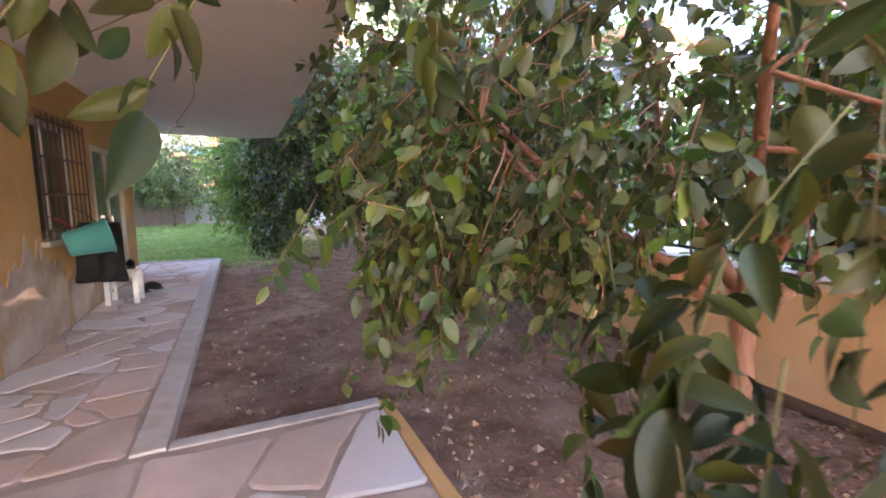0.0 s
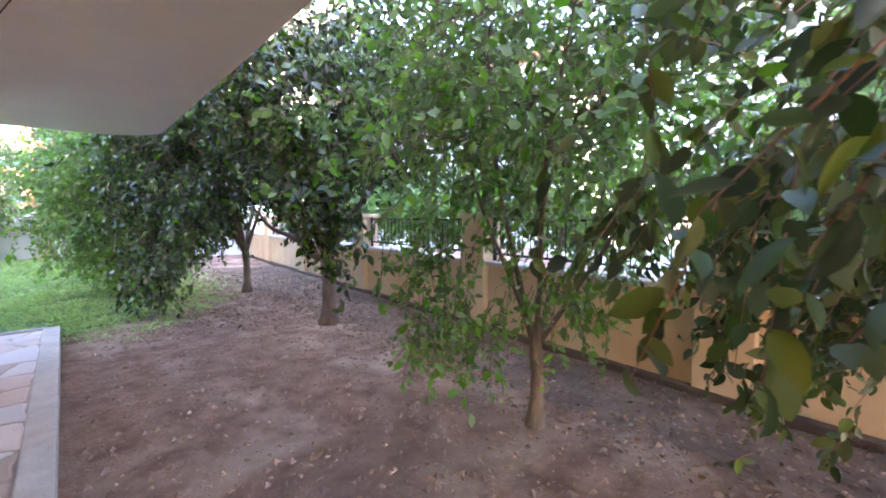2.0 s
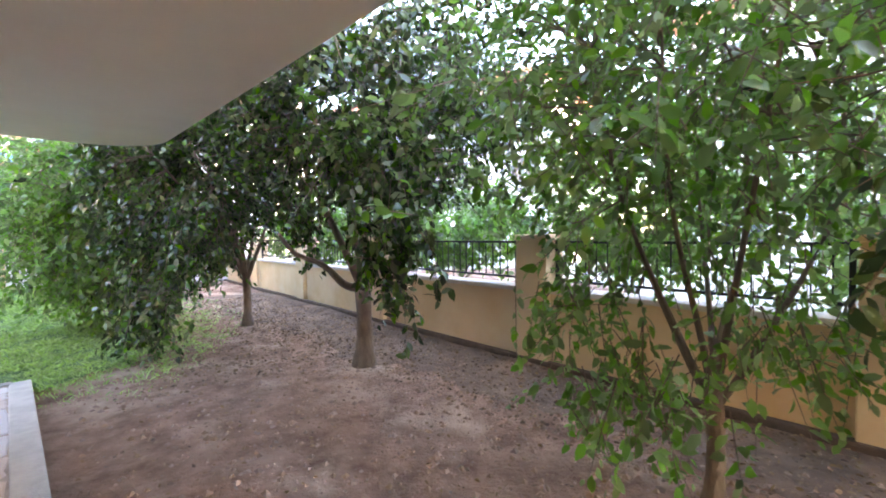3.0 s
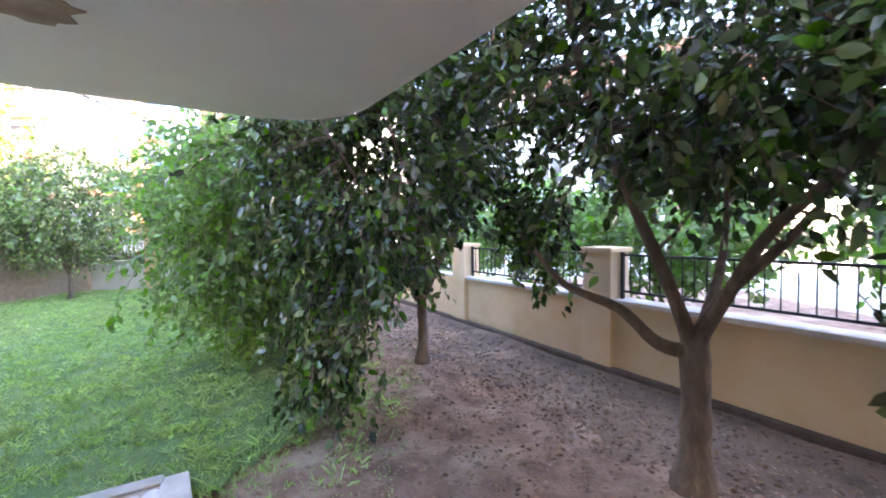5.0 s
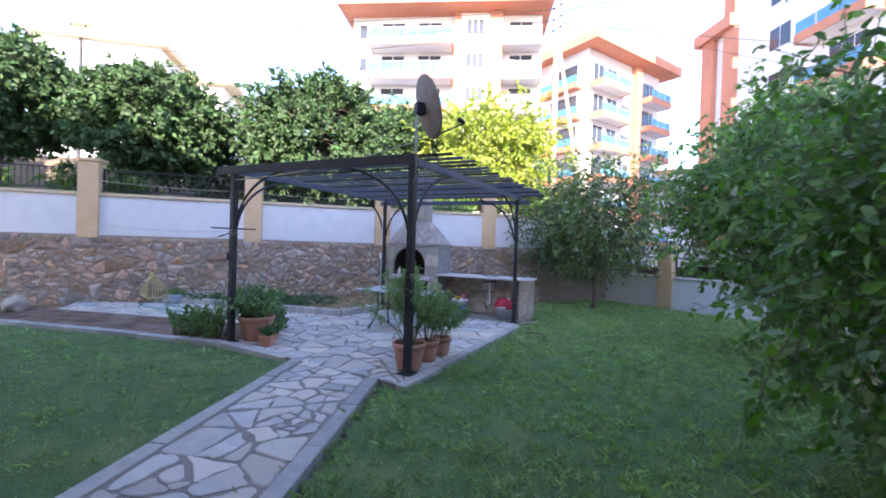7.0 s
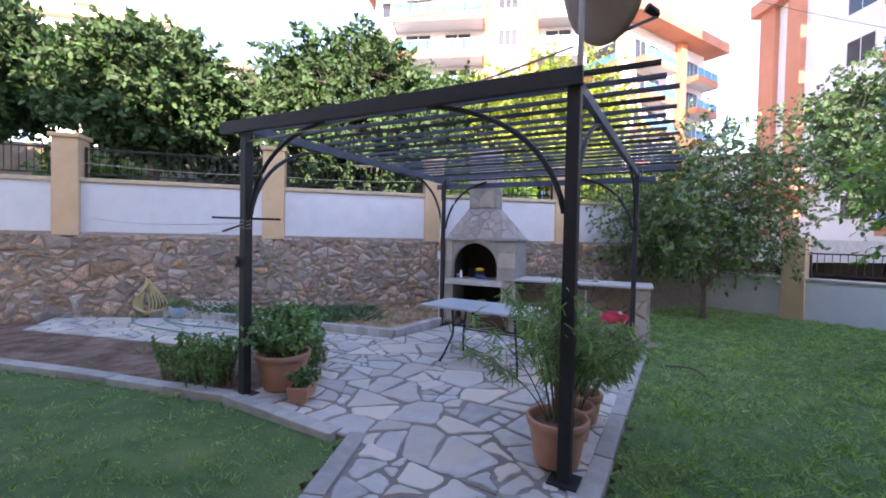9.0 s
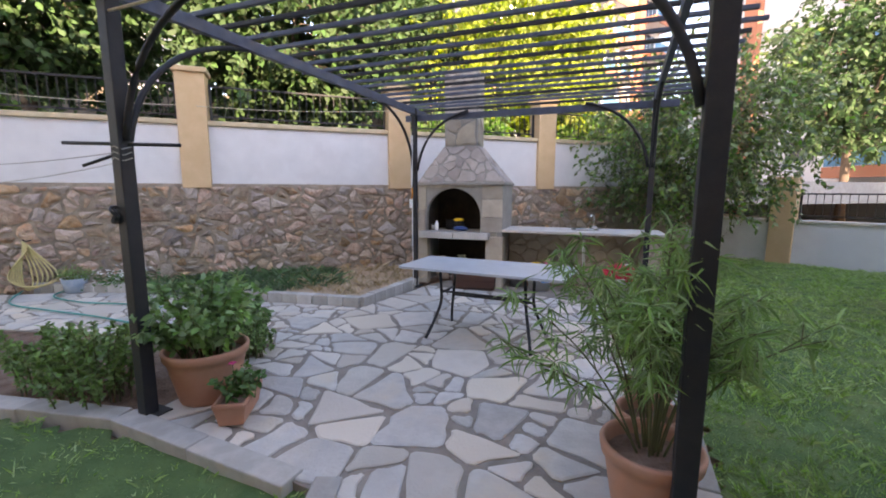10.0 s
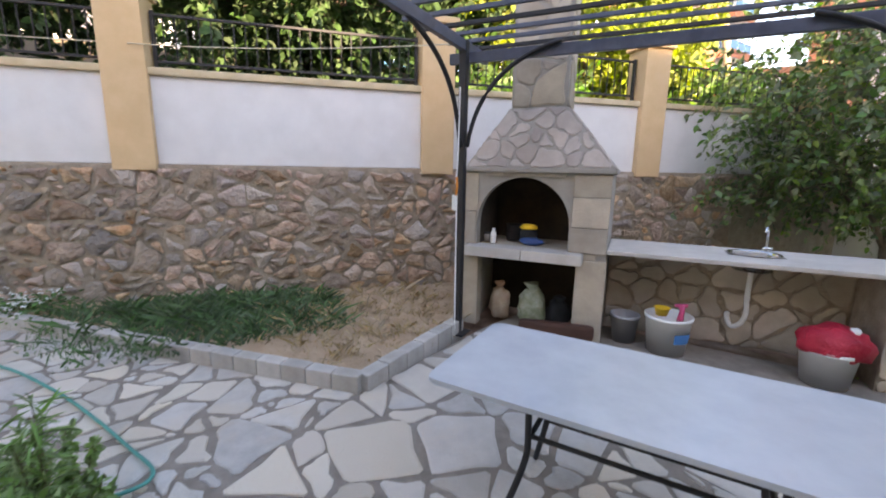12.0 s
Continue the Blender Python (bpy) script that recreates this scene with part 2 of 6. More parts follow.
def smooth_line(pts, n=6):
    """A Catmull-Rom line through the points."""
    p = [Vector(q) for q in pts]
    p = [p[0] * 2 - p[1]] + p + [p[-1] * 2 - p[-2]]
    out = []
    for i in range(1, len(p) - 2):
        for k in range(n):
            t = k / n
            out.append(0.5 * (2 * p[i] + (p[i + 1] - p[i - 1]) * t + (2 * p[i - 1] - 5 * p[i] + 4 * p[i + 1] - p[i + 2]) * t * t + (3 * p[i] - p[i - 1] - 3 * p[i + 1] + p[i + 2]) * t ** 3))
    return out + [p[-2]]


def lathe(name, profile, material, parent=None, label="", sides=32, at=(0, 0, 0), wobble=0.0, smooth=True):
    verts, faces = [], []
    for r, z in profile:
        for k in range(sides):
            w = 2 * math.pi * k / sides
            rr = r * (1 + wobble * math.sin(3 * w + z * 9))
            verts.append((at[0] + rr * math.cos(w), at[1] + rr * math.sin(w), at[2] + z))
    for i in range(len(profile) - 1):
        for k in range(sides):
            k2 = (k + 1) % sides
            faces.append((i * sides + k, i * sides + k2, (i + 1) * sides + k2, (i + 1) * sides + k))
    return mesh_ob(name, verts, faces, material, parent, label, smooth)


def prism(name, poly, z0, z1, material, parent=None, label=""):
    n = len(poly)
    verts = [(x, y, z0) for x, y in poly] + [(x, y, z1) for x, y in poly]
    faces = [tuple(range(n))[::-1], tuple(range(n, 2 * n))] + [(i, (i + 1) % n, n + (i + 1) % n, n + i) for i in range(n)]
    return mesh_ob(name, verts, faces, material, parent, label)


def inside(poly, x, y):
    """Which of the points lie in the polygon."""
    c = np.zeros(np.shape(x), bool)
    for (x0, y0), (x1, y1) in zip(poly, poly[1:] + poly[:1]):
        if y0 != y1:
            c ^= ((y0 > y) != (y1 > y)) & (x < (x1 - x0) * (y - y0) / (y1 - y0) + x0)
    return c


def half(poly, p, nrm):
    """The part of a convex polygon on the side of p that nrm points away from."""
    out = []
    for i, a in enumerate(poly):
        b = poly[(i + 1) % len(poly)]
        da, db = (a - p) @ nrm, (b - p) @ nrm
        if da <= 0:
            out.append(a)
        if da * db < 0:
            out.append(a + (b - a) * da / (da - db))
    return out


def crazy(poly, spacing, seed, stretch=(1.0, 1.0), uneven=0.5):
    """Broken-stone cells of mixed sizes that fill a convex polygon."""
    rng = np.random.default_rng(seed)
    st = np.array(stretch)
    poly = [np.array(p, float) / st for p in poly]
    lo, hi = np.min(poly, 0), np.max(poly, 0)
    pl = [tuple(p) for p in poly]
    seeds, size = np.zeros((0, 2)), np.zeros(0)
    for _ in range(int((hi - lo).prod() / spacing ** 2 * 50)):
        q = lo + rng.random(2) * (hi - lo)
        r = spacing * math.exp(uneven * 0.55 * rng.normal())
        r = min(max(r, 0.4 * spacing), 1.55 * spacing)
        if inside(pl, q[0], q[1]) and (len(size) == 0 or (((seeds - q) ** 2).sum(1) > ((r + size) * 0.44) ** 2).all()):
            seeds, size = np.vstack((seeds, q)), np.append(size, r)
    cells = []
    for i, s in enumerate(seeds):
        c = poly
        d2 = ((seeds - s) ** 2).sum(1)
        for j in np.argsort(d2)[1:22]:
            if len(c) > 2:
                w = min(0.85, max(0.15, 0.5 + (size[i] ** 2 - size[j] ** 2) * 0.2 / d2[j]))
                c = half(c, s + (seeds[j] - s) * w, seeds[j] - s)
        if len(c) < 3:
            continue
        pieces = [c]
        if size[i] > 0.85 * spacing and rng.random() < 0.55 * uneven:
            ctr, ext = np.mean(c, 0), np.ptp(c, 0)
            w = math.atan2(ext[0], -ext[1]) + rng.normal() * 0.7
            nrm = np.array((math.sin(w), math.cos(w)))
            at = ctr + (rng.random(2) - 0.5) * ext * 0.3
            pieces = [half(c, at, nrm), half(c, at, -nrm)]
        cells += [[p * st for p in q] for q in pieces if len(q) > 2]
    return cells


def shards(poly, spacing, seed, stretch=(1.0, 1.0), broad=1.75):
    """Angular pieces of mixed sizes: broad cells of a convex polygon, cracked across again and again."""
    rng = np.random.default_rng(seed)
    st = np.array(stretch)
    todo, done = crazy([np.array(p, float) / st for p in poly], spacing * broad, seed, uneven=0.8), []
    while todo:
        c = todo.pop()
        x, y = np.array(c).T
        area = 0.5 * abs((x * np.roll(y, -1) - y * np.roll(x, -1)).sum())
        ctr = np.mean(c, 0)
        ev, ax = np.linalg.eigh(np.cov((np.array(c) - ctr).T))
        long = math.sqrt(ev[1] / max(ev[0], 1e-9))
        if area < spacing ** 2 * min(3.0, 1.05 * math.exp(0.7 * rng.normal())) and long < 2.2 or area < 0.2 * spacing ** 2:
            done.append(c)
            continue
        w = math.atan2(ax[1, 1], ax[0, 1]) + rng.normal() * (0.42 if long > 1.5 else 0.8)
        nrm = np.array((math.cos(w), math.sin(w)))
        at = ctr + ax[:, 1] * rng.normal() * 0.22 * math.sqrt(ev[1])
        halves = [half(c, at, nrm), half(c, at, -nrm)]
        if min(len(h) for h in halves) < 3:
            done.append(c)
        else:
            todo += halves
    return [[p * st for p in c] for c in done]


def shrink(poly, d, uneven=None):
    """A cell drawn in from its neighbours, by the same or by an uneven joint."""
    a = sum(poly[i][0] * poly[(i + 1) % len(poly)][1] - poly[(i + 1) % len(poly)][0] * poly[i][1] for i in range(len(poly)))
    if a < 0:
        poly = poly[::-1]
    out = poly
    for i, p in enumerate(poly):
        e = poly[(i + 1) % len(poly)] - p
        ln = math.hypot(*e)
        if ln > 1e-5 and len(out) > 2:
            nrm = np.array((e[1], -e[0])) / ln
            k = 1.0 if uneven is None else uneven.choice((0.55, 0.8, 1.0, 1.5, 2.3))
            w = nrm if uneven is None else nrm + np.array((-nrm[1], nrm[0])) * uneven.normal() * 0.07
            out = half(out, p + e * 0.5 - nrm * d * k, w)
    return out


def stone_data(cell, rng, gap, rise, bevel, dome=0.0, chip=0.03):
    """Outline broken up a little, then a base ring, a shoulder ring and a top."""
    c = shrink(cell, gap * (0.6 + 0.7 * rng.random()), rng)
    if len(c) < 3:
        return None
    ring = []
    for i, p in enumerate(c):
        q = c[(i + 1) % len(c)]
        e = q - p
        ln = math.hypot(*e)
        if ln < 0.012:
            continue
        ring.append(p + e * min(0.3, chip / ln))
        if ln > 0.1:
            nrm = np.array((e[1], -e[0])) / ln
            ring.append(p + e * (0.35 + 0.3 * rng.random()) + nrm * (rng.random() - 0.7) * min(0.04, 0.16 * ln))
        ring.append(q - e * min(0.3, chip / ln))
    if len(ring) < 4:
        return None
    mid = np.mean(ring, 0)
    tilt = (rng.random(2) - 0.5) * 0.02
    h = rise * (0.75 + 0.5 * rng.random())
    v = []
    for f, z in ((1.0, -0.02), (1.0, h - bevel), (1.0 - bevel * 6 / max(0.1, math.sqrt(np.ptp(ring, 0).prod())), h)):
        for p in ring:
            q = mid + (p - mid) * f
            v.append((q[0], q[1], z + ((q - mid) @ tilt if z > 0 else 0)))
    n = len(ring)
    faces = [(r * n + i, r * n + (i + 1) % n, (r + 1) * n + (i + 1) % n, (r + 1) * n + i) for r in (0, 1) for i in range(n)]
    if dome:
        v.append((mid[0], mid[1], h + dome * (0.5 + rng.random())))
        faces += [(2 * n + i, 2 * n + (i + 1) % n, 3 * n) for i in range(n)]
    else:
        faces.append(tuple(range(2 * n, 3 * n)))
    return v, faces


def lay(cells, m, parent, material, name="stone", gap=0.012, rise=0.018, bevel=0.006, seed=1, dome=0.0, rest=None, smooth=False, chip=0.03):
    """Stones in the plane m; those for which rest says so are joined into one mesh of kind stuff."""
    rng = np.random.default_rng(seed)
    jv, jf = [], []
    for c in cells:
        d = stone_data(c, rng, gap, rise, bevel, dome, chip)
        if not d:
            continue
        v = [m @ Vector(p) for p in d[0]]
        if rest and rest(np.mean(c, 0)):
            k = len(jv)
            jv += v
            jf += [tuple(i + k for i in f) for f in d[1]]
        else:
            mesh_ob(name, v, d[1], material, parent, smooth=smooth)
    return jv, jf


# leaf outlines: along, across, fold
LEAVES = {"citrus": (0.5, 0.42), "narrow": (0.10, 0.08), "blade": (0.26, 0.22), "round": (0.5, 0.46)}


def leaf_mesh(name, bases, dirs, lengths, kind, material, parent, rng, label="", curl=0.25, fine=False):
    """Folded leaves, all in one mesh; the fine ones have a rounder outline."""
    w1, w2 = LEAVES[kind]
    n = len(bases)
    d = dirs / np.linalg.norm(dirs, axis=1, keepdims=True)
    r = rng.normal(size=(n, 3))
    side = np.cross(d, r)
    side /= np.linalg.norm(side, axis=1, keepdims=True) + 1e-9
    nor = np.cross(side, d)
    nor *= np.sign(nor[:, 2:3] + 0.15)
    L = lengths[:, None]
    sag = curl * (0.4 + rng.random((n, 1)))
    rows = ((0.12, 0.55 * w1), (0.33, w1), (0.6, 0.96 * w1), (0.84, 0.52 * w1)) if fine else ((0.33, w1), (0.7, w2))
    shape = [(0, 0, 0)]
    for along, w in rows:
        shape += [(along, -w / 2, 0.06), (along, 0, 0), (along, w / 2, 0.06)]
    shape.append((1, 0, 0))
    v = np.stack([bases + d * L * along + side * L * across + nor * L * (lift - sag * along * along) for along, across, lift in shape], 1).reshape(-1, 3)
    last, tip = 3 * len(rows) - 2, len(shape) - 1
    tris = np.array(((0, 2, 1), (0, 3, 2), (last, last + 1, tip), (last + 1, last + 2, tip)))
    quads = np.array([q for k in range(1, last, 3) for q in ((k, k + 1, k + 4, k + 3), (k + 1, k + 2, k + 5, k + 4))])
    me = bpy.data.meshes.new(name)
    off = (np.arange(n) * len(shape))[:, None, None]
    loops = np.concatenate(((tris[None] + off).reshape(n, -1), (quads[None] + off).reshape(n, -1)), 1).ravel()
    sizes = np.tile([3] * len(tris) + [4] * len(quads), n)
    me.vertices.add(len(v))
    me.vertices.foreach_set("co", v.astype(np.float32).ravel())
    me.loops.add(len(loops))
    me.loops.foreach_set("vertex_index", loops.astype(np.int32))
    me.polygons.add(len(sizes))
    me.polygons.foreach_set("loop_start", np.concatenate(((0,), np.cumsum(sizes)[:-1])).astype(np.int32))
    me.update(calc_edges=True)
    me.validate()
    me.materials.append(material)
    ob = new(name, me)
    ob.parent = parent
    if label:
        ob["label"] = label
    return ob


def broad_leaf(name, base, d, length, material, parent, rng):
    """One broad pointed leaf with a folded midrib, curled along its length."""
    d = d / np.linalg.norm(d)
    side = np.cross(d, rng.normal(size=3))
    side /= np.linalg.norm(side)
    nor = np.cross(side, d)
    nor *= math.copysign(1, nor[2] + 0.15)
    sag, wide, wave, twist = 0.15 + 0.3 * rng.random(), 0.2 + 0.05 * rng.random(), rng.random() * 6.28, rng.normal() * 0.25
    v, f, n = [], [], 11
    for i in range(n):
        t = i / (n - 1)
        w = wide * math.sin(math.pi * t ** 0.85) ** 0.8 if 0 < i < n - 1 else 0.004
        for a in (-1, -0.5, 0, 0.5, 1):
            lift = 0.10 * abs(a) * w / wide - sag * t * t + 0.012 * math.sin(9 * t + wave) * abs(a) + twist * a * t * w
            v.append(base + length * (d * t + side * a * w + nor * lift))
    for i in range(n - 1):
        f += [(i * 5 + k, i * 5 + k + 1, i * 5 + k + 6, i * 5 + k + 5) for k in range(4)]
    return mesh_ob(name, v, f, material, parent, smooth=True)


def tree(name, base, fork, trunk_r, centre, radii, limbs, twigs, per_twig, leaf, seed, label, category="tree", leaf_mat=None, bark=None, droop=0.5, kind="citrus", twig=0.35, hollow=0.35, group="", lean=(0, 0), clump=0.45, keep=None, reach=0.62, sprigs=(), clusters=(), thick=0.62, fine=False):
    """A tapered trunk that forks into bowed limbs, branches to the crown, and twigs set with leaves; the crown has gaps and an uneven edge."""
    rng = np.random.default_rng(seed)
    leaf_mat, bark = leaf_mat or LEAF, bark or BARK
    t = thing(name, pose(*base), label, category, group)
    cen, rad = np.array(centre, float) - np.array(base), np.array(radii, float)
    top = np.array((lean[0], lean[1], fork))
    tp = smooth_line([(0, 0, -0.05), (lean[0] * 0.2 + 0.015, lean[1] * 0.2, fork * 0.45), tuple(top), tuple(top + (lean[0] * 0.1, 0, 0.12))], 4)
    tr = [trunk_r * (1.35 - 0.5 * min(1, i / 3) + 0.06 * math.sin(i * 2.1)) * (1 - 0.12 * i / len(tp)) for i in range(len(tp))]
    tube("trunk", tp, tr, bark, t, sides=12)
    nodes = []
    for k in range(limbs):
        w = 2 * math.pi * (k + 0.6 * rng.random()) / limbs
        e = cen + rad * np.array((math.cos(w) * reach, math.sin(w) * reach, rng.uniform(-0.15, 0.6)))
        mid = top * 0.5 + e * 0.5 + np.array((math.cos(w), math.sin(w), 0.2)) * 0.12 * rad[0] + rng.normal(size=3) * 0.13
        pts = smooth_line([tuple(top - (0, 0, 0.06)), tuple(top * 0.72 + mid * 0.28 + rng.normal(size=3) * 0.03), tuple(mid), tuple(e)], 5)
        rr = np.linspace(trunk_r * thick, trunk_r * 0.1, len(pts))
        tube("limb", pts, list(rr), bark, t, sides=7)
        nodes += [(np.array(p), r) for p, r in zip(pts[4:], rr[4:])]
    # anchors of the twigs, gathered in clumps with gaps between them
    hubs = rng.normal(size=(max(10, twigs // 9), 3))
    hubs /= np.linalg.norm(hubs, axis=1, keepdims=True)
    hubs *= (hollow + (1 - hollow) * rng.random((len(hubs), 1)) ** 0.6)
    hubs = cen + hubs * rad * rng.uniform(0.78, 1.08, (len(hubs), 1))
    if keep is not None:
        hubs = hubs[keep(hubs[:, 0] + base[0], hubs[:, 1] + base[1], hubs[:, 2] + base[2])]
    anchors = hubs[rng.integers(0, len(hubs), twigs)] + rng.normal(size=(twigs, 3)) * rad * clump * 0.4
    anchors[:, 2] = np.maximum(anchors[:, 2], 0.12 - base[2] + 0.25 * rng.random(twigs))
    if keep is not None:
        anchors = anchors[keep(anchors[:, 0] + base[0], anchors[:, 1] + base[1], anchors[:, 2] + base[2])]
        twigs = len(anchors)
    for x, y, z, rx, rz, k in clusters:
        anchors = np.vstack((anchors, np.array((x, y, z)) - np.array(base) + rng.normal(size=(k, 3)) * (rx, rx, rz)))
    twigs = len(anchors)
    if sprigs:
        anchors = np.vstack((anchors, np.array(sprigs) - np.array(base)))
        twigs = len(anchors)
    out = (anchors - cen) / rad
    dirs = out / (np.linalg.norm(out, axis=1, keepdims=True) + 0.3) + rng.normal(size=(twigs, 3)) * 0.45
    dirs[:, 2] -= droop * (0.4 + rng.random(twigs))
    dirs /= np.linalg.norm(dirs, axis=1, keepdims=True)
    pos = np.array([p for p, _ in nodes])
    bv, bf = [], []

    def add(pts, rr, sides):
        v, f = tube_data(pts, rr, sides, False)
        k = len(bv)
        bv.extend(v)
        bf.extend(tuple(i + k for i in q) for q in f)

    for h in hubs:
        j = int(np.argmin(((pos - h) ** 2).sum(1)))
        a = pos[j]
        add(arc(a, (a + h) / 2 + rng.normal(size=3) * 0.12, h, 4), list(np.linspace(max(0.007, nodes[j][1] * 0.5), 0.004, 5)), 5)
    lens = twig * (0.6 + 0.8 * rng.random(twigs))
    for a, d, ln in zip(anchors[:len(anchors) - len(sprigs)], dirs, lens):
        add([a - d * ln * 0.5, a + d * ln * 0.2, a + d * ln], [0.004, 0.003, 0.0015], 3)
    mesh_ob("branchwork", bv, bf, bark, t, smooth=True)["kind"] = "stuff"
    s = np.tile((np.arange(per_twig) + 0.5) / per_twig, twigs)[:, None] * 1.35 - 0.35
    idx = np.repeat(np.arange(twigs), per_twig)
    bases = anchors[idx] + dirs[idx] * lens[idx][:, None] * s + rng.normal(size=(len(idx), 3)) * 0.012
    ld = dirs[idx] * 0.55 + rng.normal(size=(len(idx), 3)) * 0.6
    ld[:, 2] -= 0.35 * droop
    size = leaf * (0.55 + 0.75 * rng.random(len(idx)))
    cut = len(idx) - len(sprigs) * per_twig
    crown = leaf_mesh("crown", bases[:cut], ld[:cut], size[:cut], kind, leaf_mat, t, rng, fine=fine)
    for a, d, ln in zip(anchors[len(anchors) - len(sprigs):], dirs[len(anchors) - len(sprigs):], lens[len(anchors) - len(sprigs):]):
        tube("twig", [a - d * ln * 0.6, a + d * ln * 0.2, a + d * ln], [0.0022, 0.0018, 0.001], STEMY, t, sides=5)
    for k in range(cut, len(idx)):
        broad_leaf("leaf", bases[k], ld[k], size[k] * 1.1, LEAF_O, crown, rng)
    return t


# ---- plan: the house's axes, along its side (u) and out from it (v) ----
HU, HV = Vector((-0.588, 0.809, 0)), Vector((0.809, 0.588, 0))


def huv(u, v):
    p = HU * u + HV * v
    return (p.x, p.y)


HOUSE = Matrix.Rotation(math.atan2(0.809, -0.588), 4, "Z")  # local x runs along the side; local -y is out from it
# ---- ground ----
def sheet(name, x0, x1, y0, y1, step, material, height, poly=None):
    xs, ys = np.arange(x0, x1 + step / 2, step), np.arange(y0, y1 + step / 2, step)
    gx, gy = np.meshgrid(xs, ys)
    v = [(x, y, height(x, y)) for x, y in zip(gx.ravel(), gy.ravel())]
    w = len(xs)
    keep = inside(poly, gx, gy) if poly else None
    f = []
    for j in range(len(ys) - 1):
        for i in range(w - 1):
            if keep is None or keep[j:j + 2, i:i + 2].all():
                f.append((j * w + i, j * w + i + 1, (j + 1) * w + i + 1, (j + 1) * w + i))
    ob = mesh_ob(name, v, f, material, smooth=True)
    return ob


def soil_height(x, y):
    return 0.035 * noise.noise((x * 0.9, y * 0.9, 3.0)) + 0.015 * noise.noise((x * 3.1, y * 3.1, 7.0)) - 0.015


far = mesh_ob("ground", [(-900, -900, -0.25), (900, -900, -0.25), (900, 900, -0.25), (-900, 900, -0.25)], [(0, 1, 2, 3)], DRYSOIL)
tagged(far, "dry open ground stretching to the horizon", "ground", kind="structure")
soil = sheet("orchard_soil", -17, 8, -9, 16, 0.12, SOIL, soil_height)
tagged(soil, "bare reddish-brown soil under the citrus trees", "ground", kind="structure")

LAWN = [huv(3.72, -4.4), huv(3.72, -0.3), huv(3.45, 0.15), huv(3.9, 0.9), huv(4.6, 1.3), huv(5.6, 1.5), huv(7.4, 1.35), huv(9.0, 1.2), huv(10.5, 1.6), huv(12.5, 2.6), huv(14.6, 3.2), (-5.3, 14.3), (-12.1, 13.2), (-12.4, 10.5), (-10.2, 8.2), (-9.45, 7.25), (-6.98, 3.68), (-7.4, 3.52), (-2.95, 0.5), huv(2.6, -2.2)]
LAWN_2 = [(-8.72, 2.82), (-10.0, 1.82), (-11.6, 0.05), (-13.3, -1.95), (-14.5, -5.5), (-8.0, -7.0), (-4.5, -0.05)]


def lawn_height(x, y):
    return 0.03 + 0.02 * noise.noise((x * 0.8, y * 0.8, 11.0)) + 0.018 * noise.noise((x * 5, y * 5, 5.0))


def blades(name, poly, count, seed, material, tall=(0.028, 0.065), wide=0.0042, height=lawn_height, parent=None, thin_edge=0.35):
    rng = np.random.default_rng(seed)
    p = np.array(poly)
    lo, hi = p.min(0), p.max(0)
    q = lo + rng.random((int(count * 3), 2)) * (hi - lo)
    tufts = lo + rng.random((max(1, count // 9), 2)) * (hi - lo)
    own = rng.integers(0, len(tufts), len(q))
    big = 0.6 + 1.2 * rng.random(len(tufts))
    q = np.where(rng.random((len(q), 1)) < 0.62, tufts[own] + rng.normal(size=q.shape) * 0.03, q)
    tuft = np.where(np.abs(q - tufts[own]).max(1) < 0.1, big[own], 0.7)
    on = inside(poly, q[:, 0] + rng.normal(size=len(q)) * thin_edge * 0.5, q[:, 1] + rng.normal(size=len(q)) * thin_edge * 0.5)
    q, tuft = q[on][:count], tuft[on][:count]
    n = len(q)
    z = np.array([height(x, y) for x, y in q]) - 0.008
    w = rng.random(n) * 2 * math.pi
    clump = np.array([0.75 + 0.5 * noise.noise((x * 2.3, y * 2.3, 1.0)) + 0.35 * noise.noise((x * 7.3, y * 7.3, 2.0)) for x, y in q])
    h = (tall[0] + (tall[1] - tall[0]) * rng.random(n)) * np.clip(clump, 0.35, 1.6) * tuft
    lean = rng.normal(size=(n, 2)) * h[:, None] * 0.75
    ww = wide * (0.7 + 0.8 * rng.random(n))
    v = np.zeros((n, 4, 3))
    v[:, 0] = np.stack((q[:, 0] - np.cos(w) * ww, q[:, 1] - np.sin(w) * ww, z), 1)
    v[:, 1] = np.stack((q[:, 0] + np.cos(w) * ww, q[:, 1] + np.sin(w) * ww, z), 1)
    v[:, 2] = np.stack((q[:, 0] + np.cos(w) * ww * 0.8 + lean[:, 0] * 0.4, q[:, 1] + np.sin(w) * ww * 0.8 + lean[:, 1] * 0.4, z + h * 0.6), 1)
    v[:, 3] = np.stack((q[:, 0] + lean[:, 0], q[:, 1] + lean[:, 1], z + h * 0.95), 1)
    k = (np.arange(n) * 4)[:, None]
    loops = np.concatenate((k + (0, 1, 2), k + (0, 2, 3)), 1).ravel()
    me = bpy.data.meshes.new(name)
    me.vertices.add(n * 4)
    me.vertices.foreach_set("co", v.astype(np.float32).ravel())
    me.loops.add(len(loops))
    me.loops.foreach_set("vertex_index", loops.astype(np.int32))
    me.polygons.add(n * 2)
    me.polygons.foreach_set("loop_start", (np.arange(n * 2) * 3).astype(np.int32))
    me.update(calc_edges=True)
    me.materials.append(material)
    ob = new(name, me)
    ob.parent = parent
    return ob


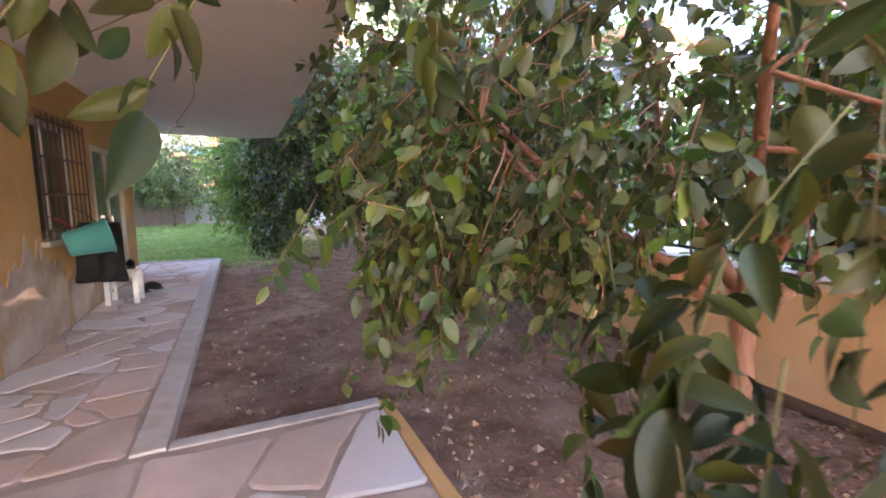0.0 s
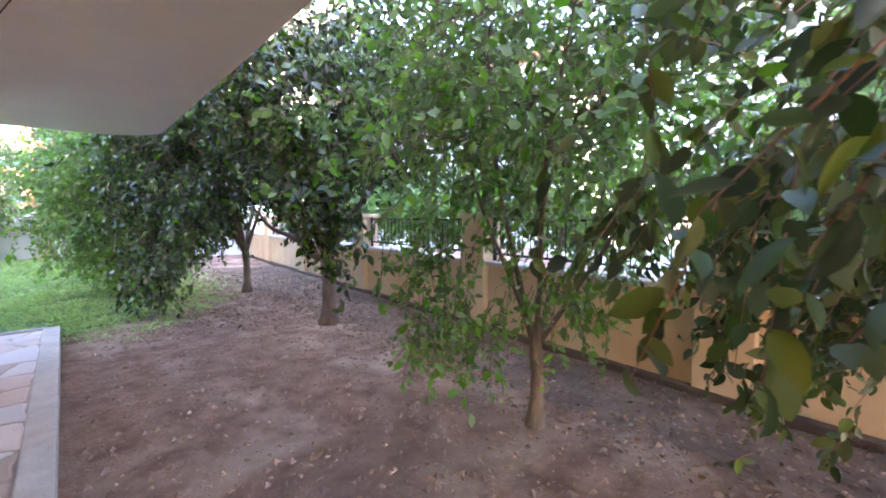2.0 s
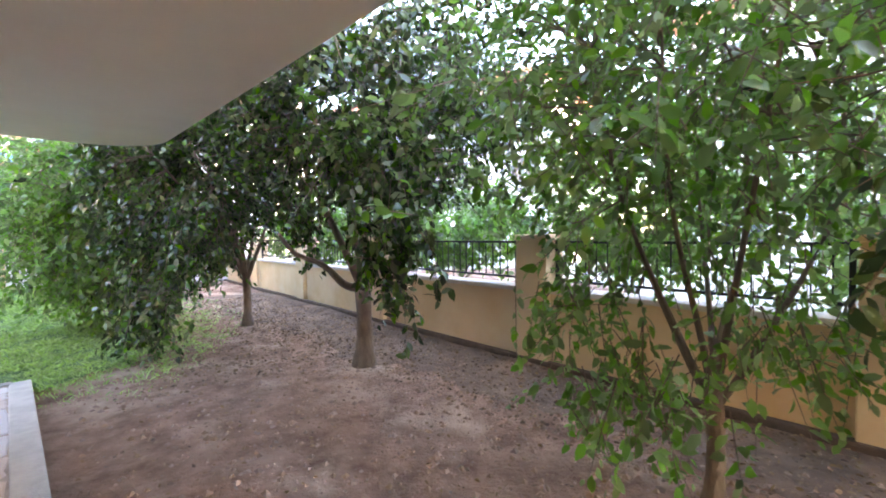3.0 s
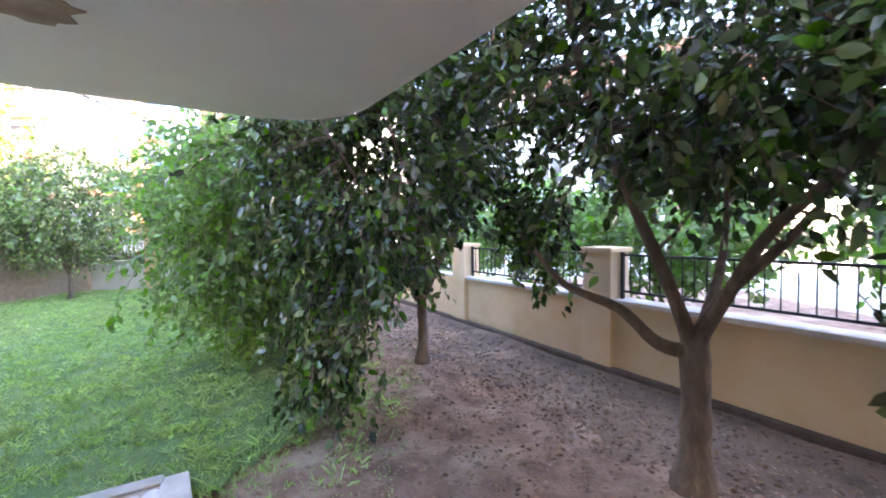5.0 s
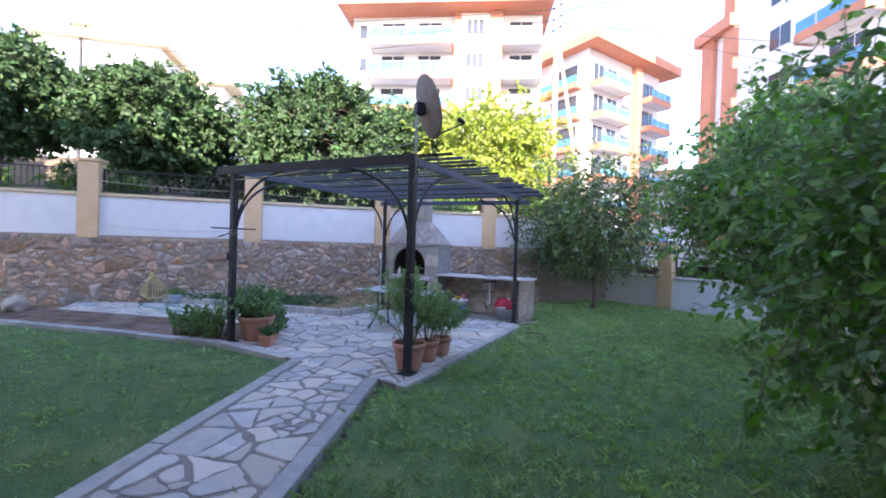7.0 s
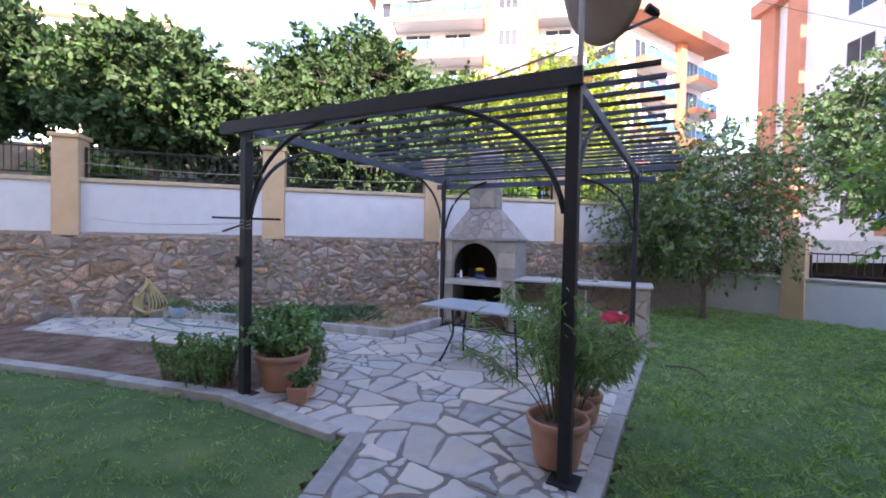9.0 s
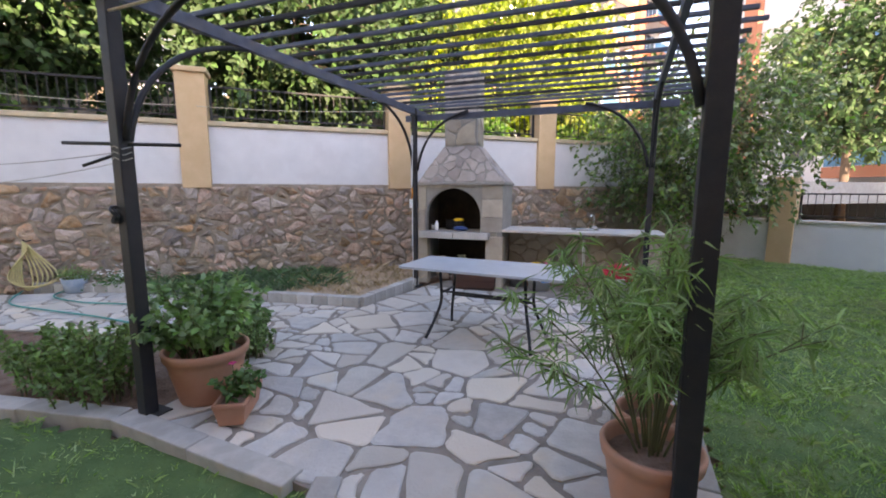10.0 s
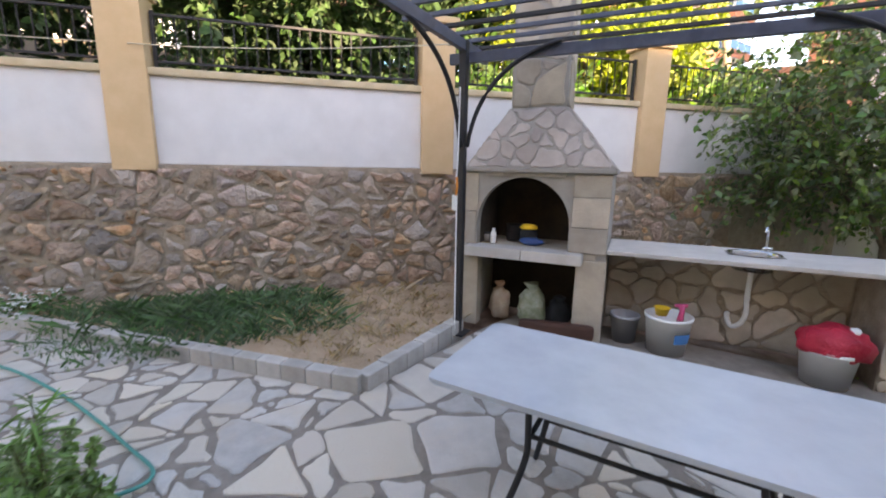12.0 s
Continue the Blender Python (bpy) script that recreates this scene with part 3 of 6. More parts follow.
for poly, box4 in ((LAWN, (-13, 1, -2, 15)), (LAWN_2, (-15, -4, -8, 3))):
    ob = sheet("lawn", *box4, 0.1, TURF, lawn_height, poly)
    tagged(ob, "green mown lawn of broad-bladed grass", "lawn", kind="structure")
tagged(blades("grass", LAWN, 150000, 5, GRASS), "short green grass blades of the lawn", "grass", kind="stuff")
tagged(blades("grass", LAWN_2, 45000, 6, GRASS, tall=(0.02, 0.05)), "shaded short green grass blades beside the path", "grass", kind="stuff")
# thin grass that runs out into the soil
tagged(blades("sparse_grass", [huv(2.9, 0.1), huv(4.0, 2.0), huv(9.5, 2.6), huv(9.0, 1.1), huv(5.6, 1.4), huv(3.5, 0.1)], 16000, 8, GRASS, height=soil_height, thin_edge=0.9), "sparse grass creeping into the soil", "grass", kind="stuff")


def litter(name, poly, count, seed, material, label, size=0.05):
    rng = np.random.default_rng(seed)
    p = np.array(poly)
    lo, hi = p.min(0), p.max(0)
    q = lo + rng.random((count * 3, 2)) * (hi - lo)
    q = q[inside(poly, q[:, 0], q[:, 1])][:count]
    b = np.stack((q[:, 0], q[:, 1], [soil_height(x, y) + 0.012 for x, y in q]), 1)
    d = rng.normal(size=(len(q), 3)) * (1, 1, 0.18)
    return tagged(leaf_mesh(name, b, d, size * (0.5 + 0.8 * rng.random(len(q))), "citrus", material, None, rng, curl=0.1), label, "leaf litter", kind="stuff")


DRYLEAF = mat("dry_leaf", (0.25, 0.165, 0.10), (0.15, 0.095, 0.06), scale=2, rough=0.85, bump=0, rand=0.4, island=True)
PALELEAF = mat("pale_dry_leaf", (0.27, 0.18, 0.12), (0.19, 0.12, 0.075), scale=2, rough=0.85, bump=0, rand=0.4, island=True)
litter("fallen_leaves", [huv(-7, 2.6), huv(-7, 4.0), huv(9, 4.6), huv(9, 2.9)], 18000, 21, DRYLEAF, "dry brown leaves fallen along the wall", 0.04)
litter("fallen_leaves", [huv(-3.8, 0.3), huv(-3.8, 2.6), huv(7, 2.6), huv(4, 0.6)], 1500, 22, PALELEAF, "dry brown leaves scattered over bare soil", 0.035)
litter("fallen_leaves", [huv(2.4, 0.7), huv(2.0, 3.6), huv(9, 4.2), huv(9, 2.2), huv(5.2, 1.2)], 2600, 23, DRYLEAF, "dry brown leaves scattered under the stout tree", 0.045)
CLOD = mat("soil_clod", (0.36, 0.235, 0.175), (0.24, 0.145, 0.10), scale=8, rough=0.95, bump=0.6, rand=0.3, island=True)


def clods(poly, count, seed):
    rng = np.random.default_rng(seed)
    p = np.array(poly)
    lo, hi = p.min(0), p.max(0)
    v, f = [], []
    while len(v) < count * 6:
        x, y = lo + rng.random(2) * (hi - lo)
        if not inside(poly, x, y):
            continue
        r = 0.008 + 0.028 * rng.random() ** 3
        k, z = len(v), soil_height(x, y)
        for d in ((1, 0, 0), (0, 1, 0), (-1, 0, 0), (0, -1, 0), (0, 0, 0.8), (0, 0, -0.6)):
            v.append((x + d[0] * r * (0.6 + 0.8 * rng.random()), y + d[1] * r * (0.6 + 0.8 * rng.random()), z + d[2] * r))
        f += [(k + i, k + (i + 1) % 4, k + 4) for i in range(4)] + [(k + (i + 1) % 4, k + i, k + 5) for i in range(4)]
    return tagged(mesh_ob("soil_clods", v, f, CLOD), "small clods and pebbles on the bare soil", "soil clods", kind="stuff")


clods([huv(-7, 0.1), huv(-7, 4.0), huv(9, 4.4), huv(9, 2.2), huv(3.2, 0.2)], 9000, 31)

# ---- retaining wall along the street ----
W0, WD = Vector((-15.35, -0.9, 0)), Vector((0.2146, 0.9767, 0))
WALL = Matrix.Translation(W0) @ Matrix.Rotation(math.atan2(WD.y, WD.x), 4, "Z")  # local x along, local -y into the garden
WS0, WS1 = -7.0, 14.8
PIL = [-3.45, 0.0, 3.6, 6.98, 10.22, 13.5]


def wallpart(name, x0, x1, y0, y1, z0, z1, material, label, category="wall", parent=None, bevel=0.01, kind="structure"):
    ob = part(name, box(x0, x1, y0, y1, z0, z1, bevel), material, parent)
    if parent is None:
        ob.matrix_world = WALL
        tagged(ob, label, category, kind=kind)
    return ob


stone_wall = wallpart("wall_west", WS0, WS1, 0, 0.5, -0.2, 1.69, POINTING, "rough reddish-brown rubble retaining wall", bevel=0.02)
white_wall = wallpart("wall_west_upper", WS0, WS1, 0.04, 0.26, 1.69, 2.62, WHITE, "white-rendered wall above the rubble stone")
coping = wallpart("trim_coping_west", WS0, WS1, 0.0, 0.30, 2.62, 2.70, COPING, "beige plaster coping under the railing", "coping", bevel=0.015)
for s in PIL:
    ob = wallpart("pilaster", s - 0.21, s + 0.21, -0.045, 0.34, 1.62, 3.42, YELLOW, "yellow-rendered wall pilaster with a plain cap", "pilaster", bevel=0.012, kind="structure")
    ob["group"] = "pilasters of the street wall"
    part("cap", box(s - 0.25, s + 0.25, -0.085, 0.38, 3.42, 3.50, 0.015), YELLOW, ob)


def railing(m, x0, x1, z0, z1, y, step, label, group, top=True, spear=0.0):
    t = thing("railing", m, label, "railing", group)
    bm = box(x0, x1, y - 0.012, y + 0.012, z0, z0 + 0.028, 0.004)
    part("bottom_rail", bm, IRON, t)
    part("top_rail", box(x0, x1, y - 0.015, y + 0.015, z1 - 0.028, z1, 0.004), IRON, t)
    n = int((x1 - x0) / step)
    shared = None
    for i in range(1, n):
        x = x0 + (x1 - x0) * i / n
        if shared is None:
            shared = part("bar", box(-0.0055, 0.0055, y - 0.0055, y + 0.0055, z0 + 0.028, z1 - 0.028 + spear, 0), IRON, t)
            shared.location.x = x
        else:
            b = shared.copy()
            scene.collection.objects.link(b)
            b.parent = t
            b.location.x = x
    for x in (x0 + 0.02, x1 - 0.02):
        part("end_post", box(x - 0.02, x + 0.02, y - 0.02, y + 0.02, z0 - 0.08, z1 + 0.02, 0.004), IRON, t)
    return t


for a, b in zip(PIL[:-1], PIL[1:]):
    railing(WALL, a + 0.23, b - 0.23, 2.77, 3.27, 0.15, 0.115, "black iron railing on the white street wall", "railings of the street wall")

# darker earth for the strip at the foot of the low wall
DARKEARTH = mat("dark_earth", (0.115, 0.078, 0.055), (0.075, 0.05, 0.036), scale=6, fine=25, bump=0.9, rough=0.95, dist=0.03)
# ---- fence wall of the orchard ----
F0, FD = Vector((5.045, 0.016, 0)), Vector((-0.5272, 0.8498, 0))
FENCE = Matrix.Translation(F0) @ Matrix.Rotation(math.atan2(FD.y, FD.x), 4, "Z")  # local x along, local +y into the garden
FPIL = [-6.05, -2.95, 0.2, 3.22, 6.66, 10.05, 13.4]


def fencepart(name, x0, x1, y0, y1, z0, z1, material, label="", category="wall", parent=None, bevel=0.01):
    ob = part(name, box(x0, x1, y0, y1, z0, z1, bevel), material, parent)
    if parent is None:
        ob.matrix_world = FENCE
        tagged(ob, label, category, kind="structure")
    return ob


fencepart("wall_east", -9, 17.3, -0.22, -0.02, -0.2, 0.84, OCHRE, "ochre-rendered low garden wall stained near the soil")
fencepart("trim_coping_east", -9, 17.3, -0.26, 0.03, 0.84, 0.90, PALE, "pale coping on the low garden wall", "coping", bevel=0.015)
fencepart("trim_plinth_east", -9, 17.3, -0.015, 0.10, -0.2, 0.05, DARKEARTH, "dark earth banked against the low wall", "footing", bevel=0.03)
for s in FPIL:
    ob = fencepart("pilaster", s - 0.22, s + 0.22, -0.28, 0.07, -0.15, 1.47, OCHRE, "ochre-rendered square fence pilaster", "pilaster", bevel=0.012)
    ob["group"] = "pilasters of the orchard wall"
    part("cap", box(s - 0.25, s + 0.25, -0.31, 0.10, 1.47, 1.54, 0.015), OCHRE, ob)
for a, b in zip(FPIL[:-1], FPIL[1:]):
    railing(FENCE, a + 0.24, b - 0.24, 0.98, 1.46, -0.11, 0.125, "black iron railing on the low garden wall", "railings of the orchard wall")

# darker brown soil sheet with a ragged edge beside the low wall
DARKSOIL = mat("dark_brown_soil", (0.19, 0.125, 0.088), (0.10, 0.066, 0.046), scale=4, fine=25, bump=1.0, rough=0.95, dist=0.04, c3=(0.27, 0.175, 0.125))
edge = [(u, 3.05 + 0.55 * noise.noise((u * 0.7, 4.0, 0)) + 0.3 * noise.noise((u * 2.9, 9.0, 0)) + 0.12 * noise.noise((u * 9.0, 2.0, 0))) for u in np.arange(-5.0, 9.6, 0.08)]
dark_strip = sheet("damp_soil", -5.5, 7.5, -3.5, 11, 0.04, DARKSOIL, lambda x, y: soil_height(x, y) + 0.007, [huv(u, v) for u, v in edge] + [huv(9.5, 5.0), huv(-5.0, 4.5)])
tagged(dark_strip, "dark brown strip of soil along the low wall", "ground", kind="structure")

# far wall of the lawn
FARW = Matrix.Translation((-12.3, 13.25, 0)) @ Matrix.Rotation(math.atan2(0.9, 8.6), 4, "Z")
fw = part("wall_north", box(0, 8.9, 0, 0.2, -0.2, 0.92, 0.01), WHITE)
fw.matrix_world = FARW
tagged(fw, "white-rendered low wall behind the lawn", "wall", kind="structure")
fc = part("trim_coping_north", box(0, 8.9, -0.04, 0.24, 0.92, 0.98, 0.012), PALE)
fc.matrix_world = FARW
tagged(fc, "pale coping on the white low wall", "coping", kind="structure")
for s in (2.0, 5.2):
    ob = part("pilaster", box(s - 0.22, s + 0.22, -0.08, 0.26, -0.1, 1.9, 0.012), YELLOW)
    ob.matrix_world = FARW
    tagged(ob, "yellow-rendered pilaster of the low wall", "pilaster", kind="structure")
for a, b in ((0.1, 1.75), (2.25, 4.95), (5.45, 8.6)):
    railing(FARW, a, b, 1.06, 1.55, 0.1, 0.125, "black iron railing on the white low wall", "railings of the far wall")

# street level behind the retaining wall, and the ground past the other walls
st = part("street", box(WS0 - 40, WS1 + 30, 0.5, 60, 1.2, 1.9, 0), CONCRETE)
st.matrix_world = WALL
tagged(st, "grey street level behind the retaining wall", "street", kind="structure")

YARD = mat("grey_green_concrete", (0.40, 0.42, 0.37), (0.31, 0.33, 0.28), scale=0.9, fine=30, bump=0.3, rough=0.95)
se = part("street_east", box(-30, 40, -30, -0.9, -0.2, -0.12, 0), YARD)
se.matrix_world = FENCE
tagged(se, "pale concrete yard behind the low garden wall", "paving", kind="structure")

# ---- patio, path and pavements ----
PATIO = [(-9.92, 1.96), (-8.65, 2.70), (-7.08, 3.66), (-9.6, 7.45), (-12.3, 5.6), (-11.68, 4.22), (-10.9, 3.0)]
STRIP = [(-10.9, 3.0), (-11.68, 4.22), (-14.35, 1.6), (-15.6, -1.1), (-14.4, -1.2)]
PATHW = [(-8.65, 2.74), (-4.4, -0.09), (-3.08, 0.5), (-7.36, 3.46)]
UNDER = [(-12.3, 5.6), (-9.6, 7.45), (-9.65, 8.1), (-12.6, 6.5)]
for nm, poly, lab in (("patio", PATIO, "flagstone patio in broken grey and tan stone"), ("paved_strip", STRIP, "broken-stone paving along the planted bed"), ("path", PATHW, "garden path of broken flagstones in mortar")):
    ob = prism(nm, poly, -0.1, 0.07, MORTAR)
    tagged(ob, lab, "paving", kind="structure")
ob = prism("paving_under_counter", UNDER, -0.1, 0.075, MORTAR)
tagged(ob, "bare mortar floor under the worktop", "paving", kind="structure")


def kerb(name, pts, w, z0, z1, material, label, piece=0.0, closed=False):
    """A kerb along a line of points; piece gives the length of its blocks."""
    t = new(name)
    tagged(t, label, "kerb", kind="structure")
    rng = np.random.default_rng(len(pts) + int(w * 1000))
    for a, b in zip(pts[:-1], pts[1:]):
        a, b = Vector((*a, 0)), Vector((*b, 0))
        d = b - a
        n = max(1, round(d.length / piece)) if piece else 1
        ang = math.atan2(d.y, d.x)
        for i in range(n):
            p = a + d * (i / n)
            ln = d.length / n
            o = part("block", box(0.003, ln - 0.003, -w / 2, w / 2, z0, z1 + 0.008 * rng.random(), 0.012), material, t)
            o.matrix_world = Matrix.Translation(p) @ Matrix.Rotation(ang + 0.01 * (rng.random() - 0.5), 4, "Z")
    return t


kerb("kerb_path", [(-4.4, -0.07), (-8.64, 2.83)], 0.15, -0.1, 0.085, CONCRETE, "grey concrete kerb of the garden path", 0.9)
kerb("kerb_path", [(-3.05, 0.49), (-7.42, 3.47)], 0.15, -0.1, 0.085, CONCRETE, "grey concrete kerb of the garden path", 0.9)
kerb("kerb_patio", [(-7.02, 3.66), (-9.5, 7.35)], 0.14, -0.1, 0.085, CONCRETE, "grey concrete kerb between patio and lawn", 0.9)
kerb("kerb_patio", [(-8.72, 2.66), (-9.98, 1.86), (-11.58, 0.12), (-13.3, -1.9), (-14.2, -4.4)], 0.16, -0.1, 0.095, CONCRETE, "worn concrete kerb between bed and lawn", 0.85)
kerb("kerb_bed", [(-15.25, 0.2), (-14.3, 1.55), (-11.68, 4.22), (-12.4, 5.45)], 0.12, 0.0, 0.21, CONCRETE, "low kerb of concrete blocks round the bed", 0.22)
# soil of the bed behind the kerb and of the one beside the post
bed = prism("bed_soil", [(-15.3, 0.2), (-14.3, 1.6), (-11.72, 4.25), (-12.45, 5.5), (-14.05, 6.4), (-15.3, 0.9)], -0.1, 0.15, DRYSOIL)
tagged(bed, "dry earth of the bed along the rubble wall", "soil", kind="structure")
bed2 = prism("bed_soil", [(-9.98, 1.98), (-10.9, 3.0), (-14.4, -1.2), (-13.2, -1.8), (-11.55, 0.2)], -0.1, 0.06, SOIL)
tagged(bed2, "bare brown earth of the bed beside the patio", "soil", kind="structure")

# house pavement
for nm, rect in (("pavement", (-3.9, 3.68, -1.3, -0.08)), ("pavement", (-9.0, -3.9, -1.3, 1.27)), ("pavement", (2.4, 3.68, -4.4, -1.3))):
    u0, u1, v0, v1 = rect
    ob = prism(nm, [huv(u0, v0), huv(u0, v1), huv(u1, v1), huv(u1, v0)][::-1], -0.1, 0.085, PALEJOINT)
    tagged(ob, "worn broken-stone pavement beside the house", "paving", kind="structure")
kerb("kerb_house", [huv(-3.9, -0.03), huv(3.7, -0.03)], 0.17, -0.1, 0.10, CONCRETE, "rough concrete edge of the house pavement")
kerb("kerb_house", [huv(3.68, -0.12), huv(3.68, -4.4)], 0.12, -0.1, 0.10, CONCRETE, "rough concrete edge of the house pavement")
kerb("kerb_entry", [huv(-9.0, 1.30), huv(-3.86, 1.30)], 0.08, -0.1, 0.095, PEELED, "ochre-painted edge of the entry pavement")
kerb("kerb_entry", [huv(-3.86, 1.26), huv(-3.86, 0.06)], 0.10, -0.1, 0.095, CONCRETE, "rough concrete edge of the entry pavement")

# ---- house ----
def hbox(name, u0, u1, v0, v1, z0, z1, material, label="", category="wall", parent=None, bevel=0.0, kind="structure"):
    ob = part(name, box(u0, u1, -v1, -v0, z0, z1, bevel), material, parent)
    if parent is None:
        ob.matrix_world = HOUSE
        if label:
            tagged(ob, label, category, kind=kind)
    return ob


# side wall with openings for a window and a door
def pierced(name, u0, u1, v0, v1, z0, z1, holes, material, label):
    us = sorted({u0, u1, *[h[0] for h in holes], *[h[1] for h in holes]})
    zs = sorted({z0, z1, *[h[2] for h in holes], *[h[3] for h in holes]})
    bm = bmesh.new()
    for a, b in zip(us[:-1], us[1:]):
        for c, d in zip(zs[:-1], zs[1:]):
            if not any(h[0] <= a and b <= h[1] and h[2] <= c and d <= h[3] for h in holes):
                box(a, b, -v1, -v0, c, d, 0, bm=bm)
    bmesh.ops.remove_doubles(bm, verts=bm.verts, dist=0.0005)
    seen = {}
    for f in bm.faces:
        k = tuple(sorted(v.index for v in f.verts))
        seen.setdefault(k, []).append(f)
    bmesh.ops.delete(bm, geom=[f for k in seen.values() if len(k) > 1 for f in k], context="FACES_ONLY")
    ob = part(name, bm, material)
    ob.matrix_world = HOUSE
    return tagged(ob, label, "wall", kind="structure")


WIN, DOOR = (-1.35, -0.12, 1.02, 2.2), (0.3, 1.75, 0.1, 2.08)
pierced("wall_house", -12, 2.4, -1.45, -1.2, -0.1, 2.70, [WIN, DOOR], PEELED, "ochre-painted house wall peeling at its foot")
hbox("wall_house_end", 2.15, 2.4, -12, -1.45, -0.1, 2.70, PEELED, "ochre-painted end wall of the house")


def bare_patch(u0, u1, z0, z1, seed):
    """A ragged patch of bare plaster on the house wall."""
    r = np.random.default_rng(seed)
    n = 26
    top = [(u0 + (u1 - u0) * i / n, z1 * (0.72 + 0.28 * math.sin(math.pi * i / n)) + 0.16 * noise.noise((i * 0.5, seed, 0)) + 0.05 * r.normal()) for i in range(n + 1)]
    v = [(u, 1.193, z0) for u, _ in top] + [(u, 1.193, max(z0 + 0.03, z)) for u, z in top] + [(u, 1.2, max(z0 + 0.03, z)) for u, z in top]
    f = [(i, i + 1, n + 2 + i, n + 1 + i) for i in range(n)] + [(n + 1 + i, n + 2 + i, 2 * n + 3 + i, 2 * n + 2 + i) for i in range(n)]
    ob = mesh_ob("bare_plaster", v, f, BARE)
    ob.matrix_world = HOUSE
    tagged(ob, "bare stained plaster where the paint has peeled", "plaster", kind="structure")


bare_patch(-6.0, -2.35, 0.05, 1.0, 3)
bare_patch(-2.3, -0.9, 0.05, 0.95, 4)
bare_patch(-0.85, 0.25, 0.05, 0.75, 5)
hbox("floor_house", -12, 2.2, -12, -1.4, -0.1, 0.05, CONCRETE, "grey floor inside the house", "floor")
hbox("wall_house_inner", -12, 2.15, -4.0, -3.8, 0.05, 2.70, WHITE, "plain inner wall of the house")


def slab(name, z0, z1):
    """The balcony floor: straight along the side, rounded at both outer corners."""
    pts = []
    u1, v1, v2, r = 4.05, 1.25, -3.2, 0.75
    pts += [(-12.0, -1.2), (-12.0, v1)]
    for k in range(11):
        w = math.pi / 2 * (1 - k / 10)
        pts.append((u1 - r + r * math.cos(w), v1 - r + r * math.sin(w)))
    for k in range(11):
        w = -math.pi / 2 * k / 10
        pts.append((u1 - r + r * math.cos(w), v2 + r + r * math.sin(w)))
    pts += [(2.4, v2), (2.4, -1.2)]
    ob = prism(name, [huv(u, v) for u, v in pts][::-1], z0, z1, SOFFIT)
    return ob, pts


sl, _ = slab("ceiling_balcony", 2.70, 2.92)
tagged(sl, "smooth off-white underside of the balcony", "balcony", kind="structure")
# unseen solid block over the balcony, added to stop sun between its floors
sl, _ = slab("house_storey", 2.925, 7.6)
tagged(sl, "ochre-painted unseen block over the balcony, added to stop the sun", "house", kind="structure")
sl.data.materials[0] = YELLOW
# unseen storey; its height is set for the shadow on the street wall
hbox("house_storey_back", -14, 2.4, -14, -1.21, 2.92, 7.6, YELLOW, "ochre-painted upper storey of the house", "house")
STAIN = mat("damp_stain", (0.33, 0.24, 0.17), (0.45, 0.36, 0.28), scale=9, fine=40, bump=0.3, rough=0.95)
rs = np.random.default_rng(12)
cx, cy = -2.02, 1.93
pts = [(cx + 0.16 * math.cos(w) * (1 + 0.25 * rs.normal()), cy + 0.12 * math.sin(w) * (1 + 0.25 * rs.normal())) for w in np.linspace(0, 2 * math.pi, 22)[:-1]]
tagged(prism("ceiling_stain", pts, 2.695, 2.7, STAIN), "brown damp stain under the balcony", "stain", kind="structure")
# ---- citrus trees of the orchard ----
TG = "citrus trees of the orchard"


def clear_of_walk(x, y, z):
    """True where foliage keeps off the pavement along the house."""
    return (z > 1.35) & (0.809 * x + 0.588 * y > 1.0) & ((x - 4.2) ** 2 + (y + 4.9) ** 2 > 2.0) & ((x - 3.3) ** 2 + (y + 3.8) ** 2 > 0.7)


def off_balcony(x, y, z):
    """True where foliage keeps clear of the balcony slab."""
    return (0.809 * x + 0.588 * y > 1.75) | (0.809 * y - 0.588 * x > 4.55) | (z < 2.3)



def open_below(x, y, z):
    """True in the crown of the young tree, which leaves its stem bare."""
    return off_balcony(x, y, z) & (z > 1.2)


def over_trunk(x, y, z):
    """True in the crown over the stout trunk."""
    return off_balcony(x, y, z) & (z > 1.9 + 0.5 * np.maximum(0, 1.3 - x) + 0.3 * np.maximum(0, y - 3.3))


def ragged_hem(x, y, z):
    """True over the uneven lower edge of the dense crown, higher towards its trunk."""
    return off_balcony(x, y, z) & (z > 0.75 + 1.25 * np.maximum(0, x + 1.25) + 0.18 * np.sin(5.1 * x + 3.7 * y))


t1 = tree("citrus_tree", (5.55, -2.1, 0), 0.78, 0.085, (5.0, -2.75, 1.95), (2.45, 2.5, 1.35), 5, 950, 13, 0.098, 41, "citrus tree with reddish bark and drooping dark leaves", bark=REDBARK, droop=0.8, group=TG, hollow=0.3, leaf_mat=LEAF_Y, fine=True, keep=clear_of_walk, clusters=((4.5, -0.95, 1.2, 0.22, 0.36, 90), (3.85, -2.95, 1.22, 0.22, 0.2, 60), (4.62, -2.55, 1.12, 0.13, 0.16, 26)), reach=0.42, sprigs=[(4.42, -4.32, 1.24), (4.47, -4.42, 1.12), (4.37, -4.30, 1.06), (4.55, -4.23, 1.46), (4.66, -4.25, 1.44), (3.60, -4.40, 1.83), (3.66, -4.30, 1.88), (3.72, -4.22, 1.93), (3.80, -4.08, 1.98), (4.33, -4.05, 1.0), (4.75, -4.2, 1.40), (3.56, -4.48, 1.84), (4.42, -4.19, 1.24), (4.36, -4.42, 1.06), (4.52, -4.32, 1.0), (4.38, -4.13, 1.18), (4.53, -4.19, 1.22), (3.98, -3.85, 2.0), (4.62, -4.0, 1.95)])
